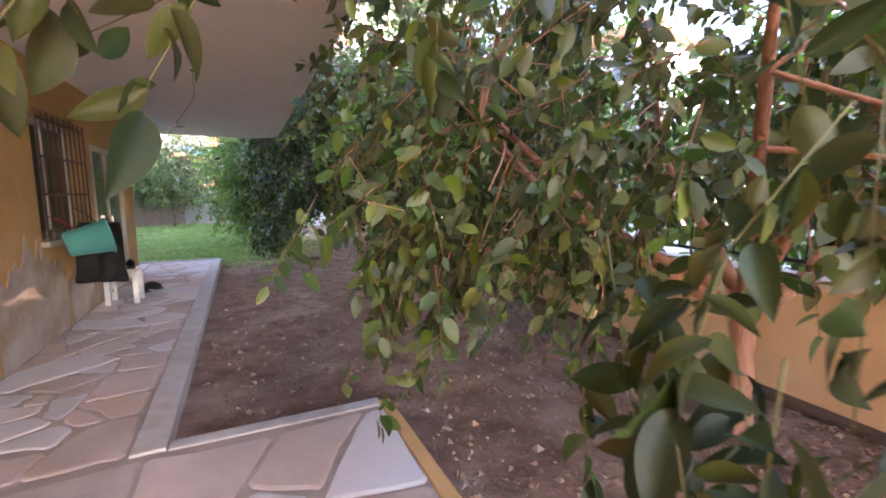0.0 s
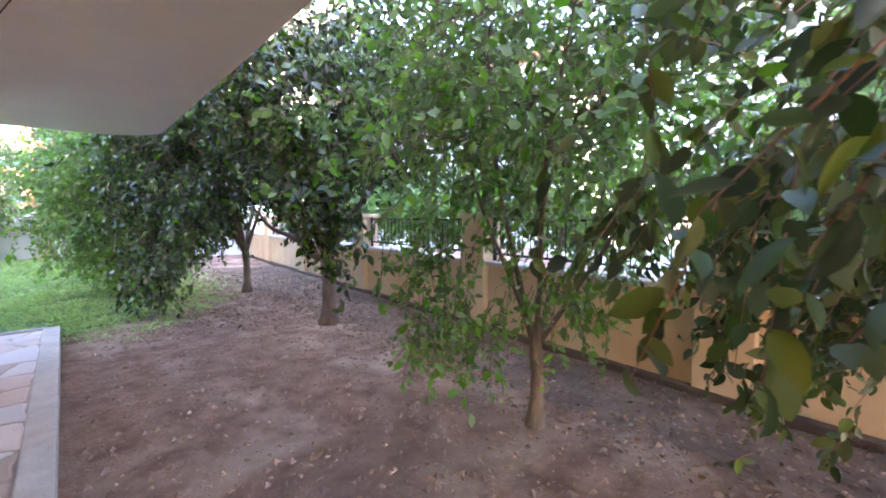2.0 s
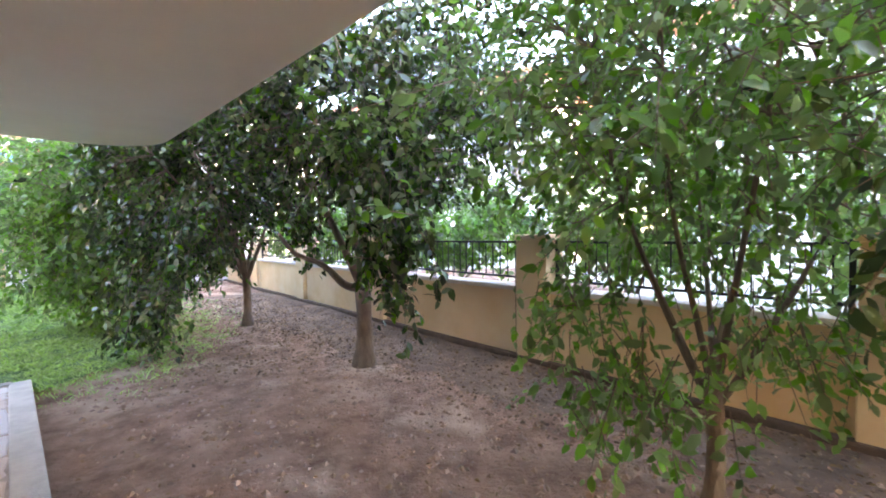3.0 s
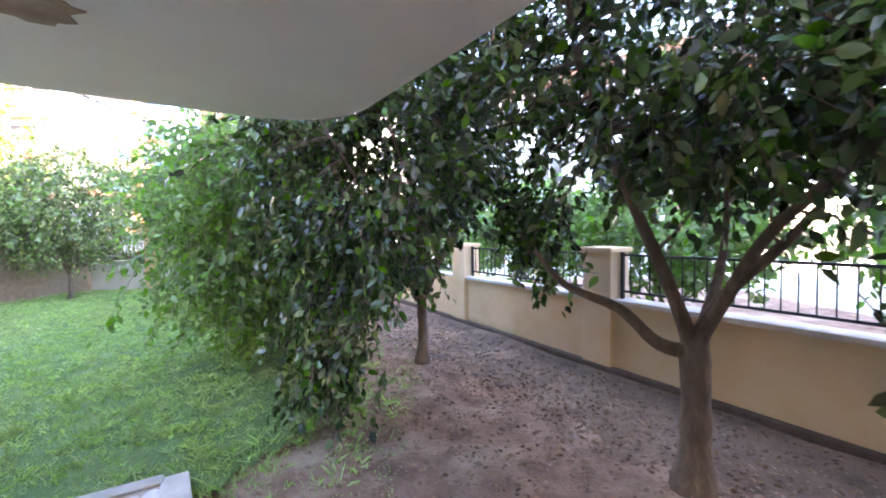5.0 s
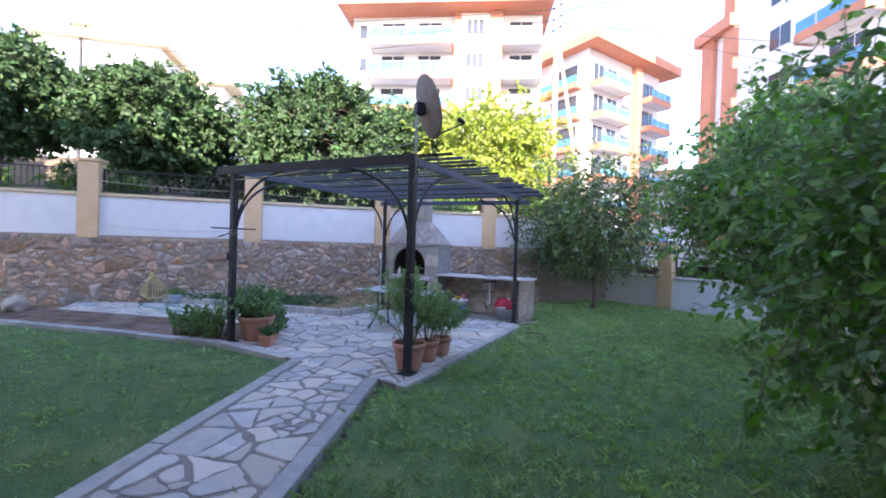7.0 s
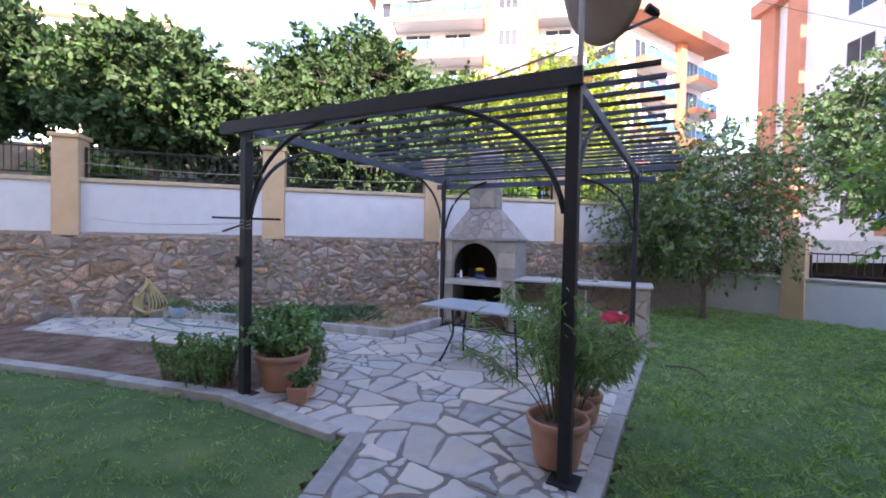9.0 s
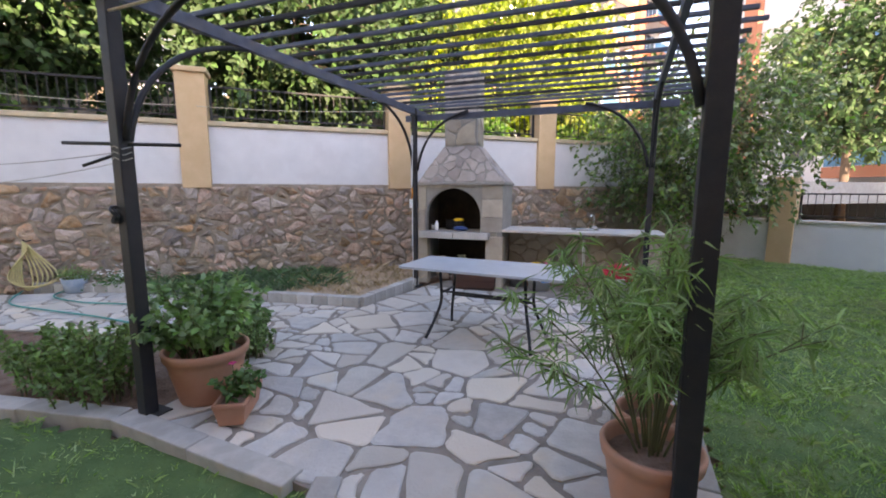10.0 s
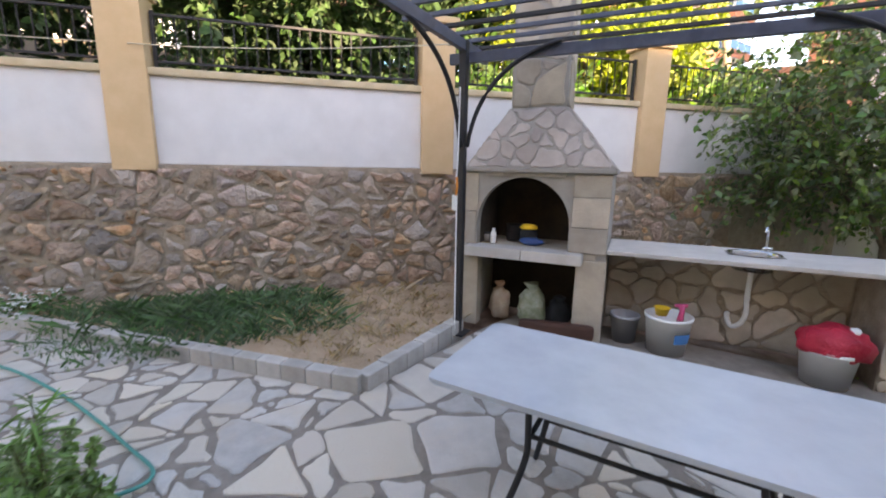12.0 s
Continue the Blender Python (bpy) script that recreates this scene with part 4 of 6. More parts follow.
for pts in ([(0, 0, 0.72), (-0.4, -0.15, 0.95), (-0.95, -0.3, 1.35), (-1.5, -0.4, 1.85)], [(0, 0, 0.72), (0.3, 0.05, 0.92), (0.52, 0.1, 1.3), (0.6, 0.1, 1.8)]):
    tube("limb", smooth_line(pts, 6), list(np.linspace(0.058, 0.02, 19)), REDBARK, t1, sides=8)
tree("citrus_tree", (3.28, -0.03, 0), 0.62, 0.058, (3.5, 0.35, 2.7), (1.75, 1.7, 1.4), 7, 1600, 12, 0.072, 42, "young citrus tree with light green leaves over bare soil", leaf_mat=LEAF_L, droop=0.25, group=TG, hollow=0.2, twig=0.3, thick=0.42, reach=0.42, clusters=((2.62, -0.14, 0.82, 0.2, 0.12, 44), (2.5, 0.1, 1.2, 0.2, 0.15, 26), (3.9, 0.2, 1.2, 0.25, 0.12, 22), (3.35, -0.42, 0.98, 0.18, 0.12, 26)), keep=open_below)
t3 = tree("citrus_tree", (1.3, 3.04, 0), 0.98, 0.115, (1.3, 3.45, 3.05), (2.0, 2.0, 1.25), 4, 1650, 13, 0.1, 43, "citrus tree with a stout pale trunk and dark crown", droop=0.45, group=TG, reach=0.45, thick=0.5, clusters=((0.5, 4.3, 1.85, 0.2, 0.28, 80), (1.56, 1.6, 1.75, 0.19, 0.3, 95), (1.42, 1.9, 2.4, 0.3, 0.2, 60)), keep=over_trunk)
tube("limb", smooth_line([(0.0, 0.0, 0.92), (-0.22, 0.05, 0.98), (-0.45, 0.12, 1.2), (-0.80, 0.2, 1.36), (-1.0, 0.3, 1.6)], 5), list(np.linspace(0.055, 0.018, 21)), BARK, t3, sides=8)
tube("limb", smooth_line([(0.0, 0.0, 0.95), (0.05, -0.22, 1.3), (0.06, -0.62, 1.75), (0.18, -1.2, 2.15), (0.25, -1.45, 2.0)], 5), list(np.linspace(0.05, 0.012, 21)), BARK, t3, sides=8)
rng = np.random.default_rng(48)
pp = rng.normal(size=(46, 3)) * (0.28, 0.22, 0.16) + (0.12, -1.3, 2.4)
leaf_mesh("new_growth", np.repeat(pp, 9, 0) + rng.normal(size=(414, 3)) * 0.02, rng.normal(size=(414, 3)) * 0.7 + (0, -0.2, 0.25), 0.085 * (0.6 + 0.6 * rng.random(414)), "citrus", LEAF_L, t3, rng, "bright green young leaves")
tree("citrus_tree", (-0.79, 5.88, 0), 0.85, 0.085, (-1.1, 4.95, 2.5), (1.3, 1.5, 2.1), 7, 2000, 13, 0.10, 44, "dense dark citrus tree drooping to the grass", droop=0.75, group=TG, hollow=0.5, clusters=((-1.42, 3.85, 0.62, 0.17, 0.2, 80), (-1.95, 5.2, 3.1, 0.42, 0.5, 140)), keep=ragged_hem)
tree("citrus_tree", (-3.05, 6.7, 0), 0.7, 0.075, (-3.1, 6.1, 1.7), (1.2, 1.4, 1.55), 6, 1900, 12, 0.095, 45, "bushy citrus tree with bright green leaves beside the lawn", leaf_mat=LEAF_L, droop=0.65, group=TG, hollow=0.5)
tree("lemon_tree", (-11.05, 11.3, 0.03), 0.75, 0.06, (-11.35, 11.4, 2.5), (2.0, 2.0, 1.85), 6, 1600, 12, 0.105, 46, "open lemon tree on the lawn before the white wall", leaf_mat=LEAF_M, droop=0.35, hollow=0.3, twig=0.4, keep=lambda x, y, z: z > 1.05)

tree("citrus_tree", (-5.7, 10.0, 0), 0.9, 0.085, (-5.7, 10.0, 2.45), (1.75, 1.75, 1.75), 6, 2000, 13, 0.105, 47, "rounded citrus tree on the lawn near the end wall", leaf_mat=LEAF_L, droop=0.5, group=TG, hollow=0.5, keep=lambda x, y, z: z > 0.95)

# ---- clipped street trees, behind the wall ----
SG = "clipped trees along the street"


def on_wall(s, back, z):
    p = W0 + WD * s + Vector((-0.9767, 0.2146, 0)) * back
    return (p.x, p.y, z)


for k, (s, back, r, h, zc, seed) in enumerate(((-3.3, 2.6, 1.7, 1.5, 5.45, 51), (0.55, 2.4, 1.9, 1.4, 4.95, 52), (5.1, 2.3, 2.1, 1.8, 4.9, 53), (-7.8, 2.8, 1.8, 1.5, 5.5, 54), (8.7, 5.2, 1.8, 1.4, 5.7, 56))):
    b = on_wall(s, back, 1.9)
    tree("street_tree", b, 1.7, 0.14, (b[0], b[1], zc), (r, r, h), 6, 2600, 14, 0.15, seed, "clipped round street tree with dense dark leaves", leaf_mat=FICUS, kind="round", droop=0.1, hollow=0.72, group=SG, twig=0.22, clump=0.3)
for k, (q, back, r, h) in enumerate(((-5.5, 4.5, 1.3, 0.9), (-1.6, 4.8, 1.4, 0.9), (3.0, 5.4, 2.2, 1.7), (7.0, 4.6, 2.2, 1.8), (9.2, 2.4, 1.1, 0.7), (13.6, 2.6, 1.4, 0.9))):
    b = on_wall(q, back, 1.9)
    tree("street_shrub", b, 0.3, 0.04, (b[0], b[1], 2.1 + h), (r, r, h), 4, 560, 13, 0.15, 130 + k, "loose green shrub along the street", "shrub", leaf_mat=FICUS if k in (2, 3) else LEAF_L, kind="round", droop=0.2, hollow=0.5, group="shrubs along the street", twig=0.3)
BOARD = mat("weathered_tan_plaster", (0.22, 0.18, 0.13), (0.17, 0.135, 0.095), scale=2, fine=30, bump=0.4, rough=0.95)
sw = part("wall_street", box(-24, 12, 7.6, 7.8, 1.9, 4.6, 0.02), BOARD)
sw.matrix_world = WALL
tagged(sw, "tan plastered garden wall across the street", "wall", kind="structure")
b = on_wall(11.4, 3.4, 1.9)
tree("lime_green_tree", b, 1.0, 0.12, (b[0] - 0.2, b[1], 5.2), (2.4, 2.4, 1.9), 6, 2300, 14, 0.15, 57, "sunlit yellow-green tree behind the street wall", leaf_mat=LIME, kind="round", droop=0.2, hollow=0.6, twig=0.35)
tree("street_tree", (-12.5, 26, 0), 3.2, 0.2, (-12.4, 26, 6.2), (3.2, 3.2, 3.0), 6, 1500, 13, 0.22, 58, "tall green tree behind the white wall", leaf_mat=FICUS, droop=0.4, hollow=0.3, twig=0.5)
# greenery past the orchard wall; the first two are unseen, added as sun screens
for k, (s, back, r, h, zc) in enumerate(((-12.0, 2.8, 2.2, 3.4, 3.8), (-8.2, 2.6, 2.2, 3.3, 3.7), (-4.5, 2.6, 1.9, 2.0, 2.9), (-0.6, 2.9, 1.8, 1.7, 1.9), (3.4, 3.1, 1.7, 1.1, 2.1), (7.4, 2.6, 1.6, 1.0, 1.8), (11.0, 2.7, 1.7, 1.2, 1.9), (14.6, 2.6, 1.7, 1.4, 1.9))):
    p = F0 + FD * s + Vector((0.8401, 0.5424, 0)) * back
    tree("garden_shrub", (p.x, p.y, -0.2), 0.4, 0.06, (p.x, p.y, zc), (r, r, h), 5, 900 if s < -6 else 560, 12, 0.15, 60 + k, "leafy green shrub behind the garden railing, the tallest two added for shade", "shrub", leaf_mat=LEAF_L, kind="round", droop=0.3, hollow=0.55, group="shrubs behind the orchard wall", twig=0.4)

# ---- pergola ----
PG = thing("pergola", pose(-9.92, 2.0, 0.07, 0, 0, 33.5), "black steel pergola with slatted roof over the patio", "pergola")
CORNERS = {"a": (0, 0), "b": (3.16, 0.19), "c": (-0.14, 4.18), "d": (3.14, 4.44)}
for k, (x, y) in CORNERS.items():
    w = 0.043 if k in "ab" else 0.034
    p = part("post", box(x - w, x + w, y - w, y + w, 0.012, 2.74, 0.006), IRON, PG)
    part("foot_plate", box(x - 0.1, x + 0.1, y - 0.1, y + 0.1, 0.016, 0.026, 0.003), IRON, p)


def bar(name, a, b, w, h, material, parent):
    """A square bar from a to b."""
    a, b = Vector(a), Vector(b)
    d = b - a
    m = Matrix.Translation(a) @ Matrix.Rotation(math.atan2(d.y, d.x), 4, "Z")
    return part(name, box(0, d.length, -w / 2, w / 2, -h / 2, h / 2, 0.005, m), material, parent)


bar("front_beam", (-0.3, -0.075, 2.70), (3.22, 0.135, 2.70), 0.05, 0.12, IRON, PG)
bar("side_beam", (0.0, -0.03, 2.69), (-0.155, 4.7, 2.69), 0.05, 0.09, STEEL, PG)
bar("side_beam", (3.16, 0.16, 2.69), (3.14, 4.75, 2.69), 0.05, 0.09, STEEL, PG)
bar("back_beam", (-0.3, 4.22, 2.60), (3.4, 4.47, 2.60), 0.05, 0.09, STEEL, PG)
rs = np.random.default_rng(70)
for k in range(19):
    y = 0.08 + k * 0.248
    j = rs.normal(size=4) * 0.012
    bar("slat", (-0.32 + j[0] * 3, y + j[1], 2.755 + j[2] * 0.3), (3.68 + j[3] * 4, y + 0.21 - 0.002 * k, 2.755 + j[3] * 0.3), 0.03, 0.034, STEEL if k % 3 else IRON, PG)


def brace(p, q, z0=1.82, z1=2.66):
    p, q = Vector((*p, 0)), Vector((*q, 0))
    tube("brace", arc((p.x, p.y, z0), (p.x + (q.x - p.x) * 0.12, p.y + (q.y - p.y) * 0.12, z1 - 0.15), (q.x, q.y, z1), 14), 0.02, IRON, PG)


brace((0.05, 0), (1.0, 0.06))
brace((3.11, 0.187), (2.05, 0.12))
brace((0, 0.05), (-0.04, 1.08))
brace((3.16, 0.24), (3.15, 1.3))
brace((-0.14, 4.13), (-0.11, 3.2))
brace((3.14, 4.39), (3.145, 3.45))
brace((3.09, 4.42), (2.3, 4.35))
brace((-0.09, 4.18), (0.7, 4.24))
tube("cross_rod", [(-0.31, -0.16, 1.80), (0.31, 0.16, 1.79)], 0.011, IRON, PG)
tube("cross_rod", [(-0.20, -0.12, 1.66), (-0.03, 0.0, 1.74)], 0.010, IRON, PG)
for k in range(3):
    w = [(0.052 * math.cos(a), 0.052 * math.sin(a), 1.70 + 0.035 * k + 0.01 * math.sin(3 * a)) for a in np.linspace(0, 6.28, 14)]
    tube("wire_tie", w, 0.003, CONCRETE, PG, sides=5)
PEG = thing("wire_bundle", pose(-9.99, 1.93, 1.43), "coil of black wire hung on the pergola post", "wire coil")
for k in range(4):
    tube("loop", [(0.02 * k + 0.055 * math.cos(a), 0.02 * math.sin(a * 2 + k), 0.05 * math.sin(a)) for a in np.linspace(0, 6.28, 16)], 0.007, IRON, PEG, sides=6)

# satellite dish on the corner post
DISH = thing("satellite_dish", pose(-7.37, 3.92, 3.03), "weathered grey satellite dish on a pergola post", "satellite dish")
tube("mast", [(0, 0, -0.5), (0, 0, 0.42)], 0.02, CONCRETE, DISH)
DN = Vector((0.10, 0.94, 0.30)).normalized()
DMAT = mat("weathered_dish", (0.34, 0.29, 0.25), (0.25, 0.20, 0.165), scale=6, fine=50, bump=0.2, rough=0.75, c3=(0.30, 0.19, 0.12))
rot = DN.to_track_quat("Z", "Y").to_matrix().to_4x4()
dv, df = [], []
for i in range(9):
    r = 0.40 * i / 8
    for k in range(36):
        a = 2 * math.pi * k / 36
        dv.append(rot @ Vector((r * 0.94 * math.cos(a), r * math.sin(a), 0.35 * r * r)))
for i in range(8):
    for k in range(36):
        df.append((i * 36 + k, i * 36 + (k + 1) % 36, (i + 1) * 36 + (k + 1) % 36, (i + 1) * 36 + k))
d = mesh_ob("reflector", dv, df, DMAT, DISH, smooth=True)
sm = d.modifiers.new("thick", "SOLIDIFY")
sm.thickness = 0.008
d.location = (0.0, 0.10, 0.40)
part("bracket", box(-0.05, 0.05, -0.02, 0.1, 0.3, 0.45, 0.01), IRON, DISH)
foot = rot @ Vector((0, -0.36, 0.05)) + d.location
tip = rot @ Vector((0, -0.28, 0.50)) + d.location
tube("arm", [foot, tip], 0.012, IRON, DISH)
tube("receiver", [tip, tip + Vector((0, -0.02, 0.02)), tip + rot @ Vector((0, 0.07, -0.08))], [0.022, 0.03, 0.034], IRON, DISH)


def cable(name, pts, r, material, label, sag=0.0, category="cable"):
    p = []
    for a, b in zip(pts[:-1], pts[1:]):
        a, b = Vector(a), Vector(b)
        m = (a + b) / 2 - Vector((0, 0, sag * 2 * (b - a).length))
        p += arc(a, m, b, 12)[:-1]
    p.append(Vector(pts[-1]))
    return tagged(tube(name, p, r, material, sides=6), label, category)


ROPE = mat("pale_rope", (0.55, 0.50, 0.38), (0.45, 0.40, 0.3), scale=30, rough=0.9, bump=0.3)
cable("clothes_line", [(-7.38, 3.88, 2.98), (-9.90, 1.98, 2.62)], 0.008, ROPE, "pale rope slung from post to post", 0.025, "rope")
cable("clothes_line", [(-12.33, 5.40, 2.78), (-14.62, 2.55, 2.92), (-15.3, -0.7, 2.98)], 0.006, ROPE, "yellowish rope from the pergola to the wall", 0.015, "rope")
cable("wire", [(-9.93, 2.0, 1.82), (-15.2, -0.5, 1.95)], 0.003, CONCRETE, "thin grey wire stretched from post to wall", 0.01, "wire")
cable("wire", [(-9.93, 2.0, 1.76), (-15.3, -0.9, 1.75)], 0.003, CONCRETE, "thin grey wire stretched from post to wall", 0.02, "wire")
CORD = thing("extension_cord", pose(-12.29, 5.345, 0.1), "white extension cord taped down the pergola post", "extension cord")
tube("cord", smooth_line([(0.03, -0.02, 2.3), (0.035, -0.03, 1.7), (0.05, -0.05, 1.5), (0.03, -0.03, 1.35), (0.035, -0.03, 0.6), (0.03, -0.02, 0.05)], 5), 0.006, PLASTIC_W, CORD, sides=6)
part("socket", box(-0.01, 0.05, -0.06, -0.03, 1.22, 1.36, 0.008), PLASTIC_W, CORD)
ORANGE = mat("orange_cord", (0.75, 0.25, 0.03), (0.6, 0.2, 0.03), scale=10, rough=0.6, bump=0.1)
tube("tie", smooth_line([(0.06, -0.05, 1.52), (0.085, -0.06, 1.44), (0.07, -0.06, 1.36)], 5), 0.011, ORANGE, CORD, "frayed orange tie", sides=6)

# ---- barbecue fireplace with its counter ----
FPM = pose(-12.55, 5.7, 0.07, 0, 0, 38.1)
FP = thing("barbecue_fireplace", FPM, "stone-clad barbecue fireplace with arched opening and chimney", "fireplace")
AX, AR, AZ, TOP = 0.485, 0.455, 1.10, 1.60


def arched_front(y0, y1):
    """The wall over and beside the arch."""
    pts = [(AX - AR, 0.86)] + [(AX - AR * math.cos(math.pi * k / 18), AZ + AR * math.sin(math.pi * k / 18)) for k in range(19)] + [(AX + AR, 0.86)]
    outer = []
    for x, z in pts:
        outer.append((x, TOP + 0.0) if z > AZ + 0.02 else ((-0.0 if x < AX else 1.2), z))
    bm = bmesh.new()
    ring = {}
    for y in (y0, y1):
        ring[y] = ([bm.verts.new((x, y, z)) for x, z in pts], [bm.verts.new((x, y, z)) for x, z in outer], bm.verts.new((0, y, TOP)), bm.verts.new((1.2, y, TOP)))
    n = len(pts)
    for y in (y0, y1):
        a, b, cl, cr = ring[y]
        for i in range(n - 1):
            q = [a[i], a[i + 1], b[i + 1], b[i]]
            if abs(outer[i][0] - outer[i + 1][0]) > 1e-6 and outer[i][1] != outer[i + 1][1]:
                q = [a[i], a[i + 1], b[i + 1], cl if pts[i][0] < AX else b[i]] if pts[i][0] < AX else [a[i], a[i + 1], b[i + 1], cr, b[i]]
                if pts[i][0] < AX:
                    q = [a[i], a[i + 1], b[i + 1], cl, b[i]]
            bm.faces.new(q)
    a, b = ring[y0][0], ring[y1][0]
    for i in range(n - 1):
        bm.faces.new((a[i], a[i + 1], b[i + 1], b[i]))
    return bm


part("arched_front", arched_front(0.0, 0.1), RENDERGREY, FP)
part("side_wall", box(-0.09, 0.0, -0.0, 0.8, 0, TOP, 0.01), RENDERGREY, FP)
part("side_wall", box(1.2, 1.29, 0.0, 0.8, 0, TOP, 0.01), RENDERGREY, FP)
part("back_wall", box(0.0, 1.2, 0.7, 0.8, 0, TOP, 0.0), SOOT, FP)
part("firebox_lining", box(0.935, 1.19, 0.1, 0.7, 0.86, TOP, 0.01), SOOT, FP)
part("firebox_lining", box(0.003, 0.03, 0.1, 0.7, 0.86, TOP, 0.005), SOOT, FP)
part("firebox_roof", box(0.03, 0.935, 0.1, 0.7, 1.56, TOP, 0.0), SOOT, FP)
part("hearth_floor", box(0.0, 1.2, 0.0, 0.7, 0.80, 0.86, 0.005), ASHLAR, FP)
part("shelf_slab", box(-0.06, 0.52, -0.13, 0.1, 0.76, 0.865, 0.012), SLABSTONE, FP, "pale stone shelf slab")
part("shelf_slab", box(0.525, 1.09, -0.13, 0.1, 0.76, 0.865, 0.012), SLABSTONE, FP, "pale stone shelf slab")
part("pier", box(1.03, 1.3, -0.03, 0.12, 0, 0.80, 0.012), ASHLAR, FP)
part("pier", box(-0.1, 0.06, -0.03, 0.12, 0, 0.76, 0.012), ASHLAR, FP)
# facing slabs beside the arch
for x0, x1, z0, z1 in ((0.955, 1.285, 0.87, 1.10), (0.965, 1.285, 1.108, 1.38), (0.965, 1.285, 1.388, 1.59), (-0.095, 0.02, 0.87, 1.2), (-0.095, 0.035, 1.21, 1.59)):
    part("facing_slab", box(x0, x1, -0.022, 0.0, z0, z1, 0.006), ASHLAR, FP)
for k in range(7):
    x0 = -0.09 + k * 0.197
    if not 0.1 < x0 < 0.8:
        continue
    part("facing_slab", box(x0, x0 + 0.19, -0.02, 0.0, 1.565, 1.60, 0.004), ASHLAR, FP)
part("ledge", box(-0.12, 1.32, -0.05, 0.83, 1.60, 1.645, 0.012), RENDERGREY, FP)
# hood: a frustum, clad with broken stone
HB, HT = ((-0.1, 1.3), (-0.03, 0.8), 1.645), ((0.27, 0.83), (0.2, 0.62), 2.22)
hv = [(x, y, HB[2]) for y in HB[1] for x in HB[0]] + [(x, y, HT[2]) for y in HT[1] for x in HT[0]]
hood = mesh_ob("hood", hv, [(0, 1, 5, 4), (1, 3, 7, 5), (3, 2, 6, 7), (2, 0, 4, 6), (4, 5, 7, 6)], RENDERGREY, FP)


def clad(parent, quad, spacing, seed, material, gap=0.006, rise=0.012, limit=1.0):
    """Broken stone on a plane quad given by four corners."""
    a, b, c, d = (Vector(p) for p in quad)
    ex = (b - a).normalized()
    en = ex.cross(d - a).normalized()
    ey = en.cross(ex)
    m = Matrix((ex, ey, en)).transposed().to_4x4()
    m.translation = a
    poly = [np.array(((p - a).dot(ex), (p - a).dot(ey))) for p in (a, b, c, d)]
    lay(crazy(poly, spacing, seed), m, parent, material, gap=gap, rise=rise, bevel=0.004, seed=seed)


PINKSTONE = mat("pinkish_flagstone", (0.48, 0.41, 0.37), (0.39, 0.33, 0.29), scale=6, fine=40, bump=0.35, rough=0.85, rand=0.2, c3=(0.42, 0.33, 0.27))
clad(hood, (hv[0], hv[1], hv[5], hv[4]), 0.2, 81, PINKSTONE)
clad(hood, (hv[1], hv[3], hv[7], hv[5]), 0.2, 82, PINKSTONE)
clad(hood, (hv[2], hv[0], hv[4], hv[6]), 0.2, 83, PINKSTONE)
ch = part("chimney", box(0.28, 0.82, 0.21, 0.61, 2.20, 3.38, 0.01), RENDERGREY, FP)
clad(ch, ((0.29, 0.209, 2.23), (0.81, 0.209, 2.23), (0.81, 0.209, 3.36), (0.29, 0.209, 3.36)), 0.3, 84, ASHLAR, gap=0.008)
clad(ch, ((0.821, 0.22, 2.23), (0.821, 0.60, 2.23), (0.821, 0.60, 3.36), (0.821, 0.22, 3.36)), 0.3, 85, ASHLAR, gap=0.008)
clad(ch, ((0.279, 0.60, 2.23), (0.279, 0.22, 2.23), (0.279, 0.22, 3.36), (0.279, 0.60, 3.36)), 0.3, 86, ASHLAR, gap=0.008)

# counter
CN = thing("stone_counter", FPM, "pale stone outdoor counter on rubble supports", "counter")
top_bm = box(1.295, 3.56, -0.06, 0.28, 0.885, 0.925, 0.008)
box(1.295, 2.28, 0.2805, 0.70, 0.885, 0.925, 0.008, bm=top_bm)
box(2.70, 3.56, 0.2805, 0.70, 0.885, 0.925, 0.008, bm=top_bm)
box(2.2805, 2.6995, 0.52, 0.70, 0.885, 0.925, 0.008, bm=top_bm)
part("worktop", top_bm, SLABSTONE, CN)
bk = part("back_wall", box(1.295, 3.5, 0.55, 0.70, 0, 0.885, 0.01), POINTING, CN)
en = part("end_wall", box(3.28, 3.5, 0.0, 0.55, 0, 0.885, 0.012), POINTING, CN)
clad(bk, ((1.3, 0.548, 0.01), (3.27, 0.548, 0.01), (3.27, 0.548, 0.88), (1.3, 0.548, 0.88)), 0.24, 87, ASHLAR, gap=0.008, rise=0.02)
clad(en, ((3.285, -0.002, 0.01), (3.495, -0.002, 0.01), (3.495, -0.002, 0.88), (3.285, -0.002, 0.88)), 0.2, 88, ASHLAR, gap=0.006, rise=0.014)
clad(en, ((3.502, 0.0, 0.01), (3.502, 0.54, 0.01), (3.502, 0.54, 0.88), (3.502, 0.0, 0.88)), 0.22, 89, ASHLAR, gap=0.006, rise=0.014)
CHROME = mat("chrome", (0.6, 0.6, 0.6), (0.55, 0.55, 0.55), scale=5, rough=0.18, bump=0, metal=1.0, patch=0)
SK = thing("sink", FPM @ Matrix.Translation((2.49, 0.40, 0.925)), "steel sink basin set in the stone worktop", "sink")
lathe("basin", [(0.20, 0.006), (0.205, 0.01), (0.195, 0.006), (0.17, -0.02), (0.15, -0.14), (0.03, -0.16), (0.0, -0.16)], CHROME, SK)
